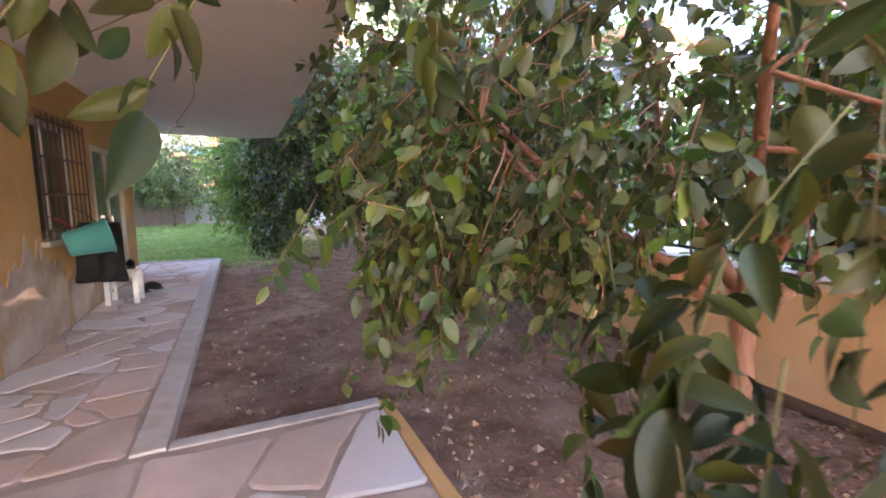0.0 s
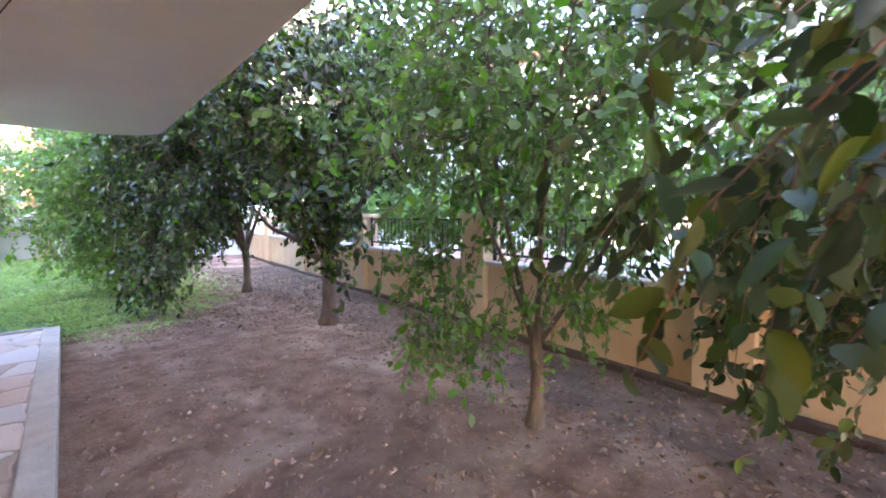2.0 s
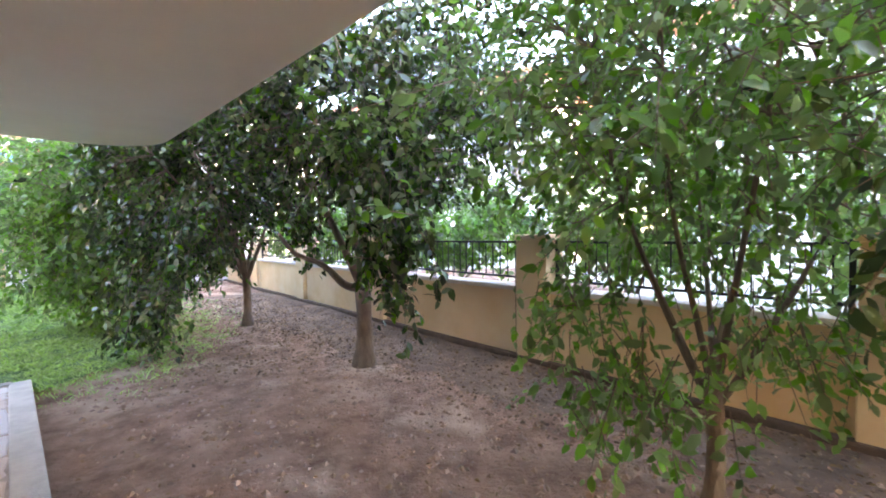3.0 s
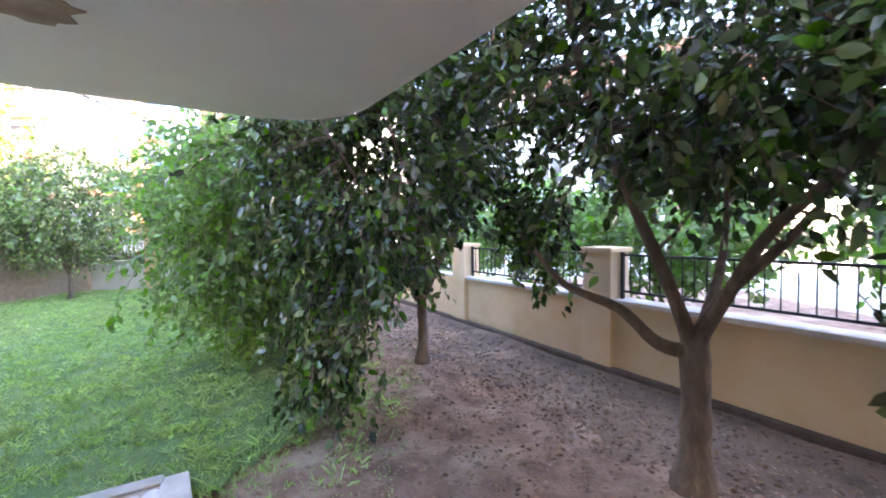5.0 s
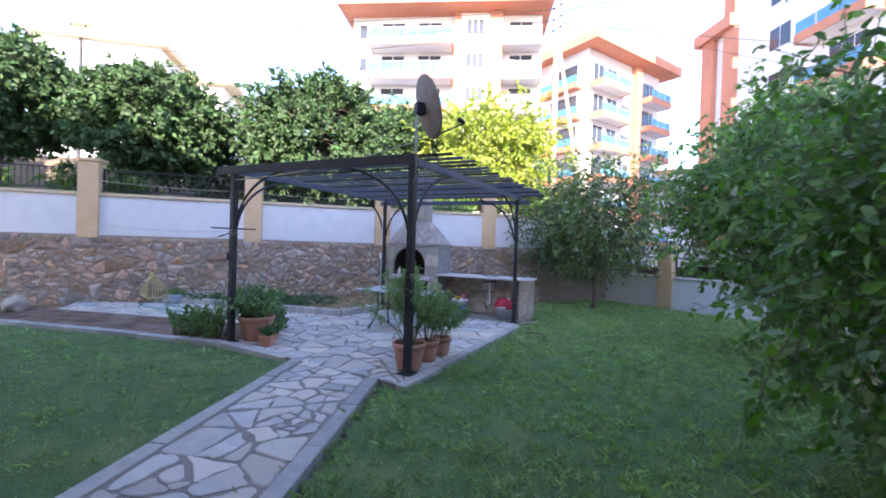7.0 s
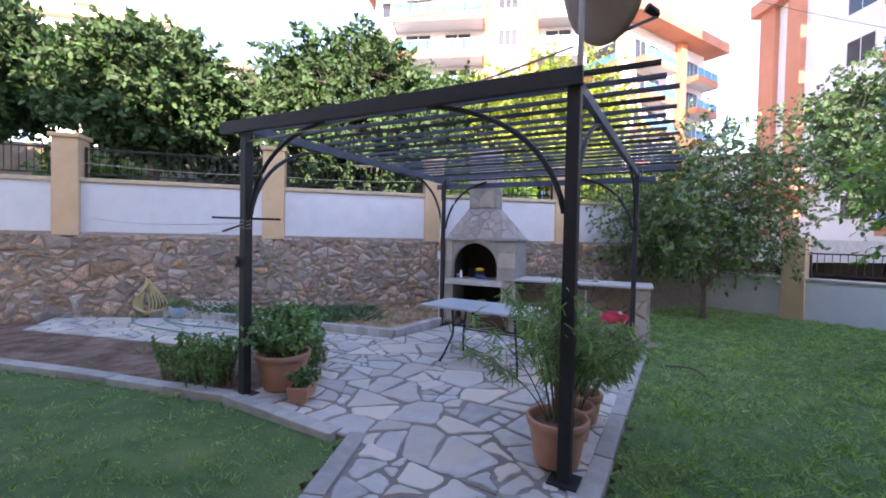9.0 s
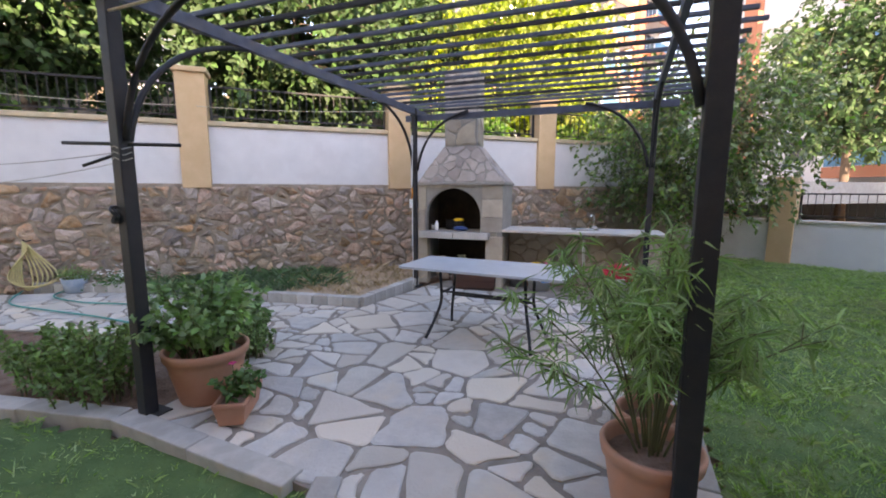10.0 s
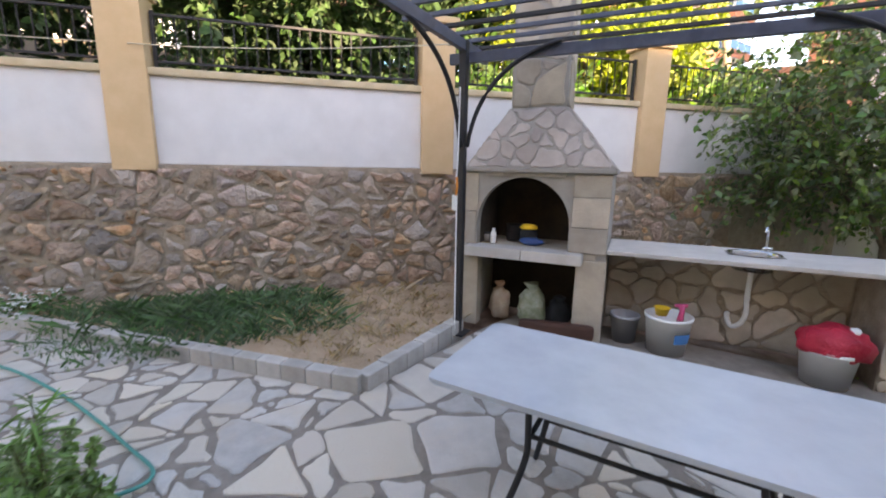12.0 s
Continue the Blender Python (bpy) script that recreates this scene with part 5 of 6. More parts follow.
tube("waste_pipe", smooth_line([(0, 0, -0.16), (0, 0, -0.3), (0.0, 0.0, -0.42), (0.01, 0.0, -0.55), (-0.02, 0.02, -0.66), (-0.08, 0.06, -0.70), (-0.11, 0.12, -0.62), (-0.10, 0.14, -0.6)], 5), 0.022, PLASTIC_W, SK, "white plastic waste pipe", sides=10)
FA = thing("faucet", FPM @ Matrix.Translation((2.62, 0.60, 0.925)), "chrome swan-neck garden tap behind the sink", "tap")
tube("spout", smooth_line([(0, 0, 0), (0, 0, 0.16), (-0.01, -0.03, 0.22), (-0.04, -0.1, 0.225), (-0.05, -0.13, 0.19)], 5), 0.011, CHROME, FA)
tube("valve", [(-0.03, 0, 0.03), (0.05, 0, 0.03)], 0.015, CHROME, FA)

# things in and under the fireplace and counter
def fp_at(x, y, z=0.0, rz=0):
    return FPM @ pose(x, y, z, 0, 0, rz)


bt = thing("bottle", fp_at(0.17, 0.12, 0.865), "small white plastic bottle on the hearth", "bottle")
lathe("body", [(0.0, 0.0), (0.027, 0.002), (0.03, 0.02), (0.03, 0.11), (0.014, 0.135)], PLASTIC_W, bt, sides=20)
lathe("cap", [(0.014, 0.13), (0.016, 0.135), (0.016, 0.16), (0.0, 0.162)], PLASTIC_W, bt, sides=16)
bt = thing("jar", fp_at(0.08, 0.2, 0.865), "small glass jar on the hearth", "jar")
lathe("body", [(0.0, 0.0), (0.035, 0.002), (0.037, 0.07), (0.028, 0.085)], CONCRETE, bt, sides=20)
lathe("lid", [(0.03, 0.083), (0.031, 0.1), (0.0, 0.102)], IRON, bt, sides=16)
YEL = mat("yellow_plastic", (0.85, 0.52, 0.03), (0.75, 0.45, 0.03), scale=5, rough=0.5, bump=0.1)
BLUE = mat("blue_plastic", (0.03, 0.09, 0.26), (0.03, 0.07, 0.2), scale=5, rough=0.5, bump=0.1)


def lump(name, r, material, parent, label="", at=(0, 0, 0), seed=1, amp=0.18, flat=0.0, freq=3.0):
    """A soft uneven body, flat below."""
    bm = bmesh.new()
    bmesh.ops.create_icosphere(bm, subdivisions=3, radius=1.0)
    for v in bm.verts:
        d = 1 + amp * noise.noise(v.co * freq * 0.5 + Vector((seed * 3.1, 0, 0))) + amp * 0.5 * noise.noise(v.co * freq * 1.7 + Vector((0, seed, 0)))
        v.co = Vector((v.co.x * r[0] * d, v.co.y * r[1] * d, v.co.z * r[2] * d))
        v.co.z = max(v.co.z, -r[2] * (1 - flat))
        v.co += Vector(at)
    return part(name, bm, material, parent, label, smooth=True)


gl = thing("work_gloves", fp_at(0.50, 0.30, 0.865), "yellow and black gauntlets heaped on the hearth", "gloves")
lump("gauntlet", (0.10, 0.07, 0.10), BLACKCLOTH, gl, at=(0, 0, 0.08), seed=2)
lump("cuff", (0.09, 0.06, 0.035), YEL, gl, "yellow cuff", at=(0.0, -0.02, 0.175), seed=3)
lump("gauntlet", (0.13, 0.06, 0.04), BLUE, gl, "dark blue glove", at=(0.05, -0.09, 0.035), seed=4)
pn = thing("cooking_pot", fp_at(0.33, 0.42, 0.865), "blackened cooking pot at the back of the hearth", "pot")
lathe("body", [(0, 0), (0.09, 0.003), (0.1, 0.02), (0.1, 0.17), (0.108, 0.175), (0.095, 0.172), (0.09, 0.03), (0, 0.025)], IRON, pn)

CREAM = mat("cream_paper", (0.48, 0.40, 0.30), (0.40, 0.28, 0.2), scale=9, fine=25, bump=0.6, rough=0.8)
SACK = mat("printed_sack", (0.20, 0.24, 0.13), (0.42, 0.44, 0.36), scale=9, fine=25, bump=0.7, rough=0.6, c3=(0.10, 0.16, 0.07), dist=0.02)
for x, y, r, h, m, lab, s in ((0.58, 0.25, 0.15, 0.22, SACK, "crumpled green and white sack under the hearth", 5), (0.22, 0.3, 0.11, 0.20, CREAM, "cream paper bag under the hearth", 6), (0.86, 0.3, 0.13, 0.16, BLACKCLOTH, "dark plastic bag under the hearth", 7)):
    sk = thing("sack", fp_at(x, y, 0.0), lab, "sack", "sacks under the hearth")
    lump("body", (r, r * 0.8, h), m, sk, at=(0, 0, h * 0.82), seed=s, amp=0.4, flat=0.2, freq=5)
    lathe("neck", [(r * 0.5, h * 1.4), (r * 0.22, h * 1.68), (r * 0.2, h * 1.76), (r * 0.5, h * 2.05), (r * 0.46, h * 2.06), (r * 0.16, h * 1.8)], m, sk, sides=18, wobble=0.25)
BROWN = mat("brown_leathercloth", (0.075, 0.032, 0.022), (0.055, 0.024, 0.017), scale=5, fine=40, bump=0.25, rough=0.5)
bo = thing("leather_bag", fp_at(0.92, -0.28, 0.015, 8), "dark brown folded case on the patio", "case")
part("body", box(-0.33, 0.33, -0.06, 0.06, 0, 0.24, 0.05), BROWN, bo)
part("flap", box(-0.335, 0.335, -0.068, 0.0, 0.12, 0.245, 0.03), BROWN, bo)


def bucket(m, r0, r1, h, material, label, handle=True):
    b = thing("bucket", m, label, "bucket", "buckets under the counter")
    lathe("body", [(0.0, 0.004), (r0, 0.004), (r0, 0.0), (r1, h - 0.03), (r1 + 0.012, h - 0.028), (r1 + 0.012, h), (r1 - 0.006, h), (r0 - 0.008, 0.02), (0, 0.02)], material, b)
    if handle:
        tube("handle", arc((-r1 - 0.01, 0, h - 0.04), (0, -r1 * 1.6, h - 0.2), (r1 + 0.01, 0, h - 0.04), 14), 0.004, IRON, b, sides=6)
    return b


GREYP = mat("grey_plastic", (0.33, 0.33, 0.34), (0.28, 0.28, 0.29), scale=5, rough=0.5, bump=0.05)
bucket(fp_at(1.50, 0.20, 0.01), 0.10, 0.125, 0.27, GREYP, "grey plastic bucket under the counter", False)
b = bucket(fp_at(1.86, 0.10, 0.01), 0.155, 0.19, 0.35, PLASTIC_W, "white paint bucket filled with bright plastic toys")
lab = mat("blue_label", (0.05, 0.25, 0.55), (0.04, 0.2, 0.45), scale=5, rough=0.5, bump=0)
lv, lf = [], []
for i in range(7):
    a = math.radians(-75 + i * 9)
    lv += [(0.179 * math.cos(a), 0.179 * math.sin(a), 0.13), (0.188 * math.cos(a), 0.188 * math.sin(a), 0.22)]
    if i:
        lf.append((2 * i - 2, 2 * i, 2 * i + 1, 2 * i - 1))
mesh_ob("label", lv, lf, lab, b, "blue paper label")
ty = thing("toy_cup", fp_at(1.80, 0.10, 0.345), "bright yellow plastic cup in the bucket", "cup")
lathe("body", [(0, 0), (0.045, 0.0), (0.065, 0.07), (0.07, 0.075), (0.058, 0.07), (0.04, 0.01), (0, 0.01)], YEL, ty)
PINK = mat("pink_plastic", (0.75, 0.10, 0.22), (0.65, 0.08, 0.2), scale=5, rough=0.45, bump=0.05)
ty = thing("toy_spade", fp_at(1.95, 0.08, 0.30), "pink plastic spade handle in the bucket", "toy")
tube("handle", [(0, 0, 0), (0.01, 0.01, 0.12), (0.0, 0.02, 0.15)], [0.03, 0.022, 0.03], PINK, ty)
tube("cross_grip", [(-0.05, 0.02, 0.15), (0.05, 0.02, 0.16)], 0.016, PINK, ty)
b = bucket(fp_at(2.97, -0.02, 0.01), 0.15, 0.185, 0.30, PLASTIC_W, "white bucket covered by a red plastic bag")
rb = thing("plastic_bag", fp_at(2.99, -0.02, 0.30), "crumpled red plastic bag over the bucket", "plastic bag")
lump("body", (0.235, 0.20, 0.15), RED, rb, at=(0.0, 0, 0.04), seed=8, amp=0.22, flat=0.25, freq=5)
lump("knot", (0.035, 0.03, 0.035), PLASTIC_W, rb, "white knotted handle", at=(0.09, -0.05, 0.17), seed=9)

# ---- table ----
TB = thing("garden_table", pose(-9.89, 4.885, 0.09, 0, 0, 32.0), "white-topped garden table with black tubular legs", "table")


def rounded(x, y, r, n=7):
    out = []
    for cx, cy, a0 in ((x - r, y - r, 0), (-x + r, y - r, 90), (-x + r, -y + r, 180), (x - r, -y + r, 270)):
        out += [(cx + r * math.cos(radians(a0 + 90 * k / n)), cy + r * math.sin(radians(a0 + 90 * k / n))) for k in range(n + 1)]
    return out


bm = bmesh.new()
low = [bm.verts.new((x, y, 0.712)) for x, y in rounded(0.84, 0.385, 0.05)]
up = [bm.verts.new((x, y, 0.735)) for x, y in rounded(0.84, 0.385, 0.05)]
bm.faces.new(low[::-1])
bm.faces.new(up)
for i in range(len(low)):
    bm.faces.new((low[i], low[(i + 1) % len(low)], up[(i + 1) % len(low)], up[i]))
bmesh.ops.bevel(bm, geom=[e for e in bm.edges if abs(e.verts[0].co.z - e.verts[1].co.z) < 1e-4], offset=0.004, segments=2, affect="EDGES")
part("tabletop", bm, MARBLE, TB)
for sx in (-1, 1):
    for sy in (-1, 1):
        tube("leg", smooth_line([(sx * 0.44, sy * 0.20, 0.705), (sx * 0.44, sy * 0.17, 0.50), (sx * 0.45, sy * 0.16, 0.34), (sx * 0.50, sy * 0.24, 0.14), (sx * 0.54, sy * 0.33, 0.0)], 6), 0.015, IRON, TB, sides=10)
    tube("cross_bar", [(sx * 0.44, -0.17, 0.45), (sx * 0.44, 0.17, 0.45)], 0.012, IRON, TB)
    part("top_rail", box(sx * 0.44 - 0.02, sx * 0.44 + 0.02, -0.3, 0.3, 0.69, 0.712, 0.004), IRON, TB)
tube("stretcher", [(-0.44, -0.165, 0.47), (0.44, -0.165, 0.47)], 0.012, IRON, TB)
tube("stretcher", [(-0.45, 0.16, 0.36), (0.45, 0.16, 0.36)], 0.012, IRON, TB)

# ---- pots and plants ----
def flower_pot(m, r0, r1, h, label, group=""):
    t = thing("flower_pot", m, label, "flower pot", group)
    lathe("body", [(0.0, 0.0), (r0, 0.0), (r0 + 0.006, 0.02), (r0 + (r1 - r0) * 0.75, h * 0.72), (r1 - 0.012, h - 0.07), (r1 + 0.004, h - 0.06), (r1 + 0.012, h - 0.012), (r1 + 0.006, h), (r1 - 0.012, h), (r1 - 0.022, h - 0.02), (r1 - 0.03, h - 0.08)], TERRA, t, sides=40)
    lathe("soil", [(r1 - 0.02, h - 0.07), (r1 * 0.5, h - 0.05), (0.0, h - 0.045)], SOIL, t, wobble=0.01)
    return t


def plant(m, label, stems, height, spread, leaves, leaf, kind, material, seed, category="plant", bend=0.3, base_r=0.05, bare=0.2, stem_r=0.006, droop=0.2, group="", name="potted_plant", spray=0.7):
    """Bowed stems from one foot, set with leaves."""
    rng = np.random.default_rng(seed)
    t = thing(name, m, label, category, group)
    bases, dirs = [], []
    sv, sf = [], []
    for k in range(stems):
        w, q = rng.random() * 6.283, rng.random() ** 0.6
        foot = Vector((math.cos(w) * base_r * q, math.sin(w) * base_r * q, -0.03))
        h = height * (0.55 + 0.5 * rng.random())
        tip = Vector((math.cos(w) * spread * q, math.sin(w) * spread * q, h * (1 - 0.25 * q)))
        mid = foot * 0.5 + tip * 0.5 + Vector((-math.cos(w) * spread * bend * q * 0.6, -math.sin(w) * spread * bend * q * 0.6, h * 0.12))
        pts = arc(foot, mid, tip, 8)
        v, f = tube_data(pts, list(np.linspace(stem_r, stem_r * 0.35, 9)), 5, False)
        o = len(sv)
        sv += v
        sf += [tuple(i + o for i in g) for g in f]
        for j in range(leaves):
            s = bare + (1 - bare) * rng.random() ** 0.75
            i = min(7, int(s * 8))
            p = pts[i].lerp(pts[i + 1], s * 8 - i)
            ax = (pts[i + 1] - pts[i]).normalized()
            d = ax * spray + Vector(rng.normal(size=3)) * 0.75
            d.z -= droop
            bases.append(p)
            dirs.append(d)
    mesh_ob("stalk", sv, sf, STEM, t, smooth=True)["kind"] = "stuff"
    leaf_mesh("foliage", np.array([tuple(b) for b in bases]), np.array([tuple(d) for d in dirs]), leaf * (0.5 + 0.7 * rng.random(len(bases))), kind, material, t, rng, curl=0.35)["kind"] = "stuff"
    return t


def feathery(m, label, stems, height, spread, leaf, seed, per=20):
    """Thin bowed stems with side shoots, each ending in a rosette of long drooping leaves."""
    rng = np.random.default_rng(seed)
    t = thing("potted_plant", m, label, "plant", "feathery plants in pots")
    sv, sf, bases, dirs = [], [], [], []

    def stalk(pts, r):
        v, f = tube_data(pts, list(np.linspace(r, r * 0.4, len(pts))), 5, False)
        o = len(sv)
        sv.extend(v)
        sf.extend(tuple(i + o for i in g) for g in f)

    for k in range(stems):
        w, q = k * 2.4 + rng.normal() * 0.3, rng.random() ** 0.5
        out = Vector((math.cos(w), math.sin(w), 0))
        h = height * (0.5 + 0.5 * rng.random()) * (1.1 - 0.35 * q)
        pts = arc(out * 0.07 * q + Vector((0, 0, -0.03)), out * spread * q * 0.35 + Vector((0, 0, h * 0.75)), out * spread * q + Vector((0, 0, h)), 10)
        stalk(pts, 0.006)
        tips = [(pts[-1], (pts[-1] - pts[-2]).normalized())]
        for j in (4, 5, 6, 7, 8, 9):
            d = Vector((math.cos(w + rng.normal() * 1.2), math.sin(w + rng.normal() * 1.2), 0.5 + 0.3 * rng.random())).normalized()
            e = pts[j] + d * (0.10 + 0.12 * rng.random())
            stalk([pts[j], pts[j].lerp(e, 0.5) + Vector((0, 0, 0.01)), e], 0.003)
            tips.append((e, d))
        for p, ax in tips:
            for _ in range(per):
                v = Vector(rng.normal(size=3)).normalized() * 0.95 + ax * 0.35
                v.z -= 0.25 + 0.45 * rng.random()
                bases.append(p - ax * 0.09 * rng.random())
                dirs.append(v)
    mesh_ob("stalk", sv, sf, STEM, t, smooth=True)["kind"] = "stuff"
    leaf_mesh("foliage", np.array([tuple(b) for b in bases]), np.array([tuple(d) for d in dirs]), leaf * (0.55 + 0.6 * rng.random(len(bases))), "narrow", WILLOW, t, rng, curl=0.55)["kind"] = "stuff"
    return t


STEM = mat("green_stem", (0.14, 0.15, 0.06), (0.12, 0.10, 0.05), scale=9, rough=0.8, bump=0.2)
flower_pot(pose(-10.0, 2.37, 0.09), 0.19, 0.275, 0.38, "large terracotta pot with a leafy shrub")
plant(pose(-10.0, 2.37, 0.42), "dark green leafy shrub in a terracotta pot", 64, 0.58, 0.44, 34, 0.075, "citrus", SHRUB, 91, "shrub", base_r=0.16, name="potted_shrub")
bx = thing("planter_box", pose(-9.60, 2.52, 0.09, 0, 0, -25), "small rectangular terracotta planter with a pink flower", "planter")
bm = bmesh.new()
r0, r1 = [(-0.17, -0.075), (0.17, -0.075), (0.17, 0.075), (-0.17, 0.075)], [(-0.20, -0.10), (0.20, -0.10), (0.20, 0.10), (-0.20, 0.10)]
rings = [[bm.verts.new((x, y, z)) for x, y in rr] for rr, z in ((r0, 0), ([(x * 0.97, y * 0.96) for x, y in r1], 0.125), (r1, 0.128), (r1, 0.16), ([(x * 0.93, y * 0.87) for x, y in r1], 0.16), ([(x * 0.9, y * 0.8) for x, y in r1], 0.11))]
bm.faces.new(rings[0][::-1])
for a, b in zip(rings[:-1], rings[1:]):
    for i in range(4):
        bm.faces.new((a[i], a[(i + 1) % 4], b[(i + 1) % 4], b[i]))
bmesh.ops.bevel(bm, geom=list(bm.edges), offset=0.006, segments=2, affect="EDGES")
part("box", bm, TERRA, bx)
part("soil", box(-0.18, 0.18, -0.08, 0.08, 0.09, 0.125, 0.01), SOIL, bx)
LEAFY = mat("bright_leaf", (0.09, 0.20, 0.05), (0.06, 0.15, 0.04), scale=3, rough=0.5, bump=0, rand=0.3, island=True, thin=0.2)
pl = plant(pose(-9.61, 2.53, 0.205, 0, 0, 0), "low bright green flowering plant in the planter", 20, 0.20, 0.16, 16, 0.055, "round", LEAFY, 92, base_r=0.09)
MAGENTA = mat("magenta_petal", (0.62, 0.02, 0.20), (0.5, 0.02, 0.16), scale=5, rough=0.6, bump=0)
fl = thing("flower", pose(-9.66, 2.50, 0.42), "single magenta flower with five petals", "flower")
for k in range(5):
    a = 2 * math.pi * k / 5
    c, s = math.cos(a), math.sin(a)
    mesh_ob("petal", [(0, 0, 0), (c * 0.02 - s * 0.012, s * 0.02 + c * 0.012, 0.006), (c * 0.032, s * 0.032, 0.002), (c * 0.02 + s * 0.012, s * 0.02 - c * 0.012, 0.006)], [(0, 1, 2, 3)], MAGENTA, fl)
tube("stalk", [(0, 0, 0), (0.01, 0.01, -0.16)], 0.003, STEM, fl, sides=5)
# pots at the front post
PB = "terracotta pots beside the pergola post"
flower_pot(pose(-7.60, 4.02, 0.09), 0.155, 0.215, 0.34, "terracotta pot with a tall feathery plant", PB)
flower_pot(pose(-7.84, 4.40, 0.09), 0.12, 0.165, 0.28, "smaller terracotta pot with a leafy plant", PB)
flower_pot(pose(-8.05, 4.74, 0.09), 0.11, 0.15, 0.26, "smaller terracotta pot with a leafy plant", PB)
feathery(pose(-7.60, 4.02, 0.40), "tall feathery plant with narrow light green leaves", 21, 1.05, 0.74, 0.115, 93, 13)
feathery(pose(-7.84, 4.40, 0.34), "feathery plant with narrow light green leaves", 12, 0.8, 0.48, 0.11, 94, 15)
feathery(pose(-8.05, 4.74, 0.32), "feathery plant with narrow light green leaves", 10, 0.62, 0.42, 0.10, 95, 15)
# growth in the bed beside the post
WEED2 = mat("fresh_weed", (0.20, 0.33, 0.10), (0.14, 0.25, 0.075), scale=3, rough=0.6, bump=0, rand=0.3, island=True, thin=0.25)
for x, y, h, sp, n, m, s in ((-10.42, 1.70, 0.60, 0.42, 60, WEED2, 96), (-10.85, 1.35, 0.55, 0.4, 50, WEED2, 97), (-10.72, 2.62, 0.62, 0.35, 44, SHRUB, 98), (-10.82, 2.72, 0.42, 0.28, 36, WEED2, 99), (-11.15, 2.55, 0.5, 0.3, 30, WEED2, 100)):
    plant(pose(x, y, 0.06), "loose green bush growing in the bed beside the patio", n, h, sp, 60, 0.045, "citrus", m, s, "bush", base_r=0.26, spray=0.35, name="garden_bush", group="bushes in the bed")
plant(pose(-13.75, -2.35, 0.03), "dense green bush beside the lawn kerb", 60, 0.8, 0.55, 60, 0.06, "citrus", SHRUB, 103, "bush", base_r=0.3, spray=0.35, name="garden_bush", group="bushes in the bed")
rk = thing("rock", pose(-14.95, -2.0, 0.0), "pale rough stone lying by the rubble wall", "rock")
lump("stone", (0.28, 0.2, 0.2), ASHLAR, rk, at=(0, 0, 0.12), seed=14, amp=0.35, flat=0.3)
plant(pose(-10.94, 2.72, 0.06), "upright leafy stalk in the bed", 5, 0.85, 0.1, 60, 0.12, "narrow", SHRUB, 101, "plant", base_r=0.05, droop=0.6, name="leafy_stalk", bare=0.1)
# weeds, flowers and dry grass in the bed along the wall
BEDW = [(-14.6, 1.75), (-13.6, 2.55), (-12.75, 3.35), (-12.9, 4.2), (-13.9, 4.55), (-14.35, 3.2)]
tagged(blades("weeds", BEDW, 9000, 110, WEED, tall=(0.04, 0.14), wide=0.007, height=lambda x, y: 0.155, thin_edge=0.75), "dense dark green weeds in the bed", "weeds", kind="stuff")
STRAW = mat("straw", (0.45, 0.33, 0.18), (0.36, 0.25, 0.13), scale=3, rough=0.8, bump=0, rand=0.3, island=True)
tagged(blades("dry_grass", [(-13.3, 3.2), (-11.85, 4.35), (-12.5, 5.4), (-13.9, 6.1), (-14.2, 4.4)], 3500, 111, STRAW, tall=(0.03, 0.10), wide=0.004, height=lambda x, y: 0.152, thin_edge=0.3), "dry straw-coloured grass in the bed", "dry grass", kind="stuff")
tagged(blades("weeds", [(-13.9, -0.8), (-12.6, 0.8), (-11.3, 2.4), (-10.8, 2.3), (-12.0, 0.3), (-13.3, -1.5)], 450, 112, WEED2, tall=(0.03, 0.10), wide=0.005, height=lambda x, y: 0.06, thin_edge=0.5), "scattered weeds on bare earth", "weeds", kind="stuff")
fl = thing("daisy_clump", pose(-14.5, 1.55, 0.15), "clump of small white flowers in the bed", "flowers")
rng = np.random.default_rng(113)
pp = rng.normal(size=(70, 3)) * (0.17, 0.17, 0.05) + (0, 0, 0.17)
WPET = mat("white_petal", (0.78, 0.78, 0.74), (0.7, 0.7, 0.66), scale=5, rough=0.7, bump=0, patch=0)
for nm, cnt, pos, ln, m in (("blossoms", 350, np.repeat(pp, 5, 0), 0.03, WPET), ("foliage", 500, rng.normal(size=(500, 3)) * (0.18, 0.18, 0.05) + (0, 0, 0.09), 0.05, LEAFY)):
    d = rng.normal(size=(cnt, 3)) * (1, 1, 0.3)
    leaf_mesh(nm, pos, d, np.full(cnt, ln), "citrus", m, fl, rng)["kind"] = "stuff"
# blue-and-white tub with a plant, coil of hose, hose on the ground
BWH = mat("pale_blue_plastic", (0.35, 0.48, 0.62), (0.6, 0.66, 0.72), scale=8, rough=0.45, bump=0.05)
tb = thing("plant_tub", pose(-14.66, 0.95, 0.09), "pale blue tub holding a green plant", "tub")
lathe("body", [(0, 0), (0.12, 0), (0.16, 0.2), (0.165, 0.21), (0.15, 0.2), (0.12, 0.03), (0, 0.03)], BWH, tb)
plant(pose(-14.66, 0.95, 0.2), "green leafy plant in the blue tub", 26, 0.3, 0.25, 26, 0.07, "narrow", SHRUB, 114, base_r=0.1)
HY = mat("yellow_hose", (0.62, 0.53, 0.25), (0.53, 0.45, 0.21), scale=9, rough=0.5, bump=0.1)
hc = thing("hose_coil", pose(-14.95, 0.45, 0.09, 0, 0, 77), "coil of yellow garden hose against the rubble wall", "hose")
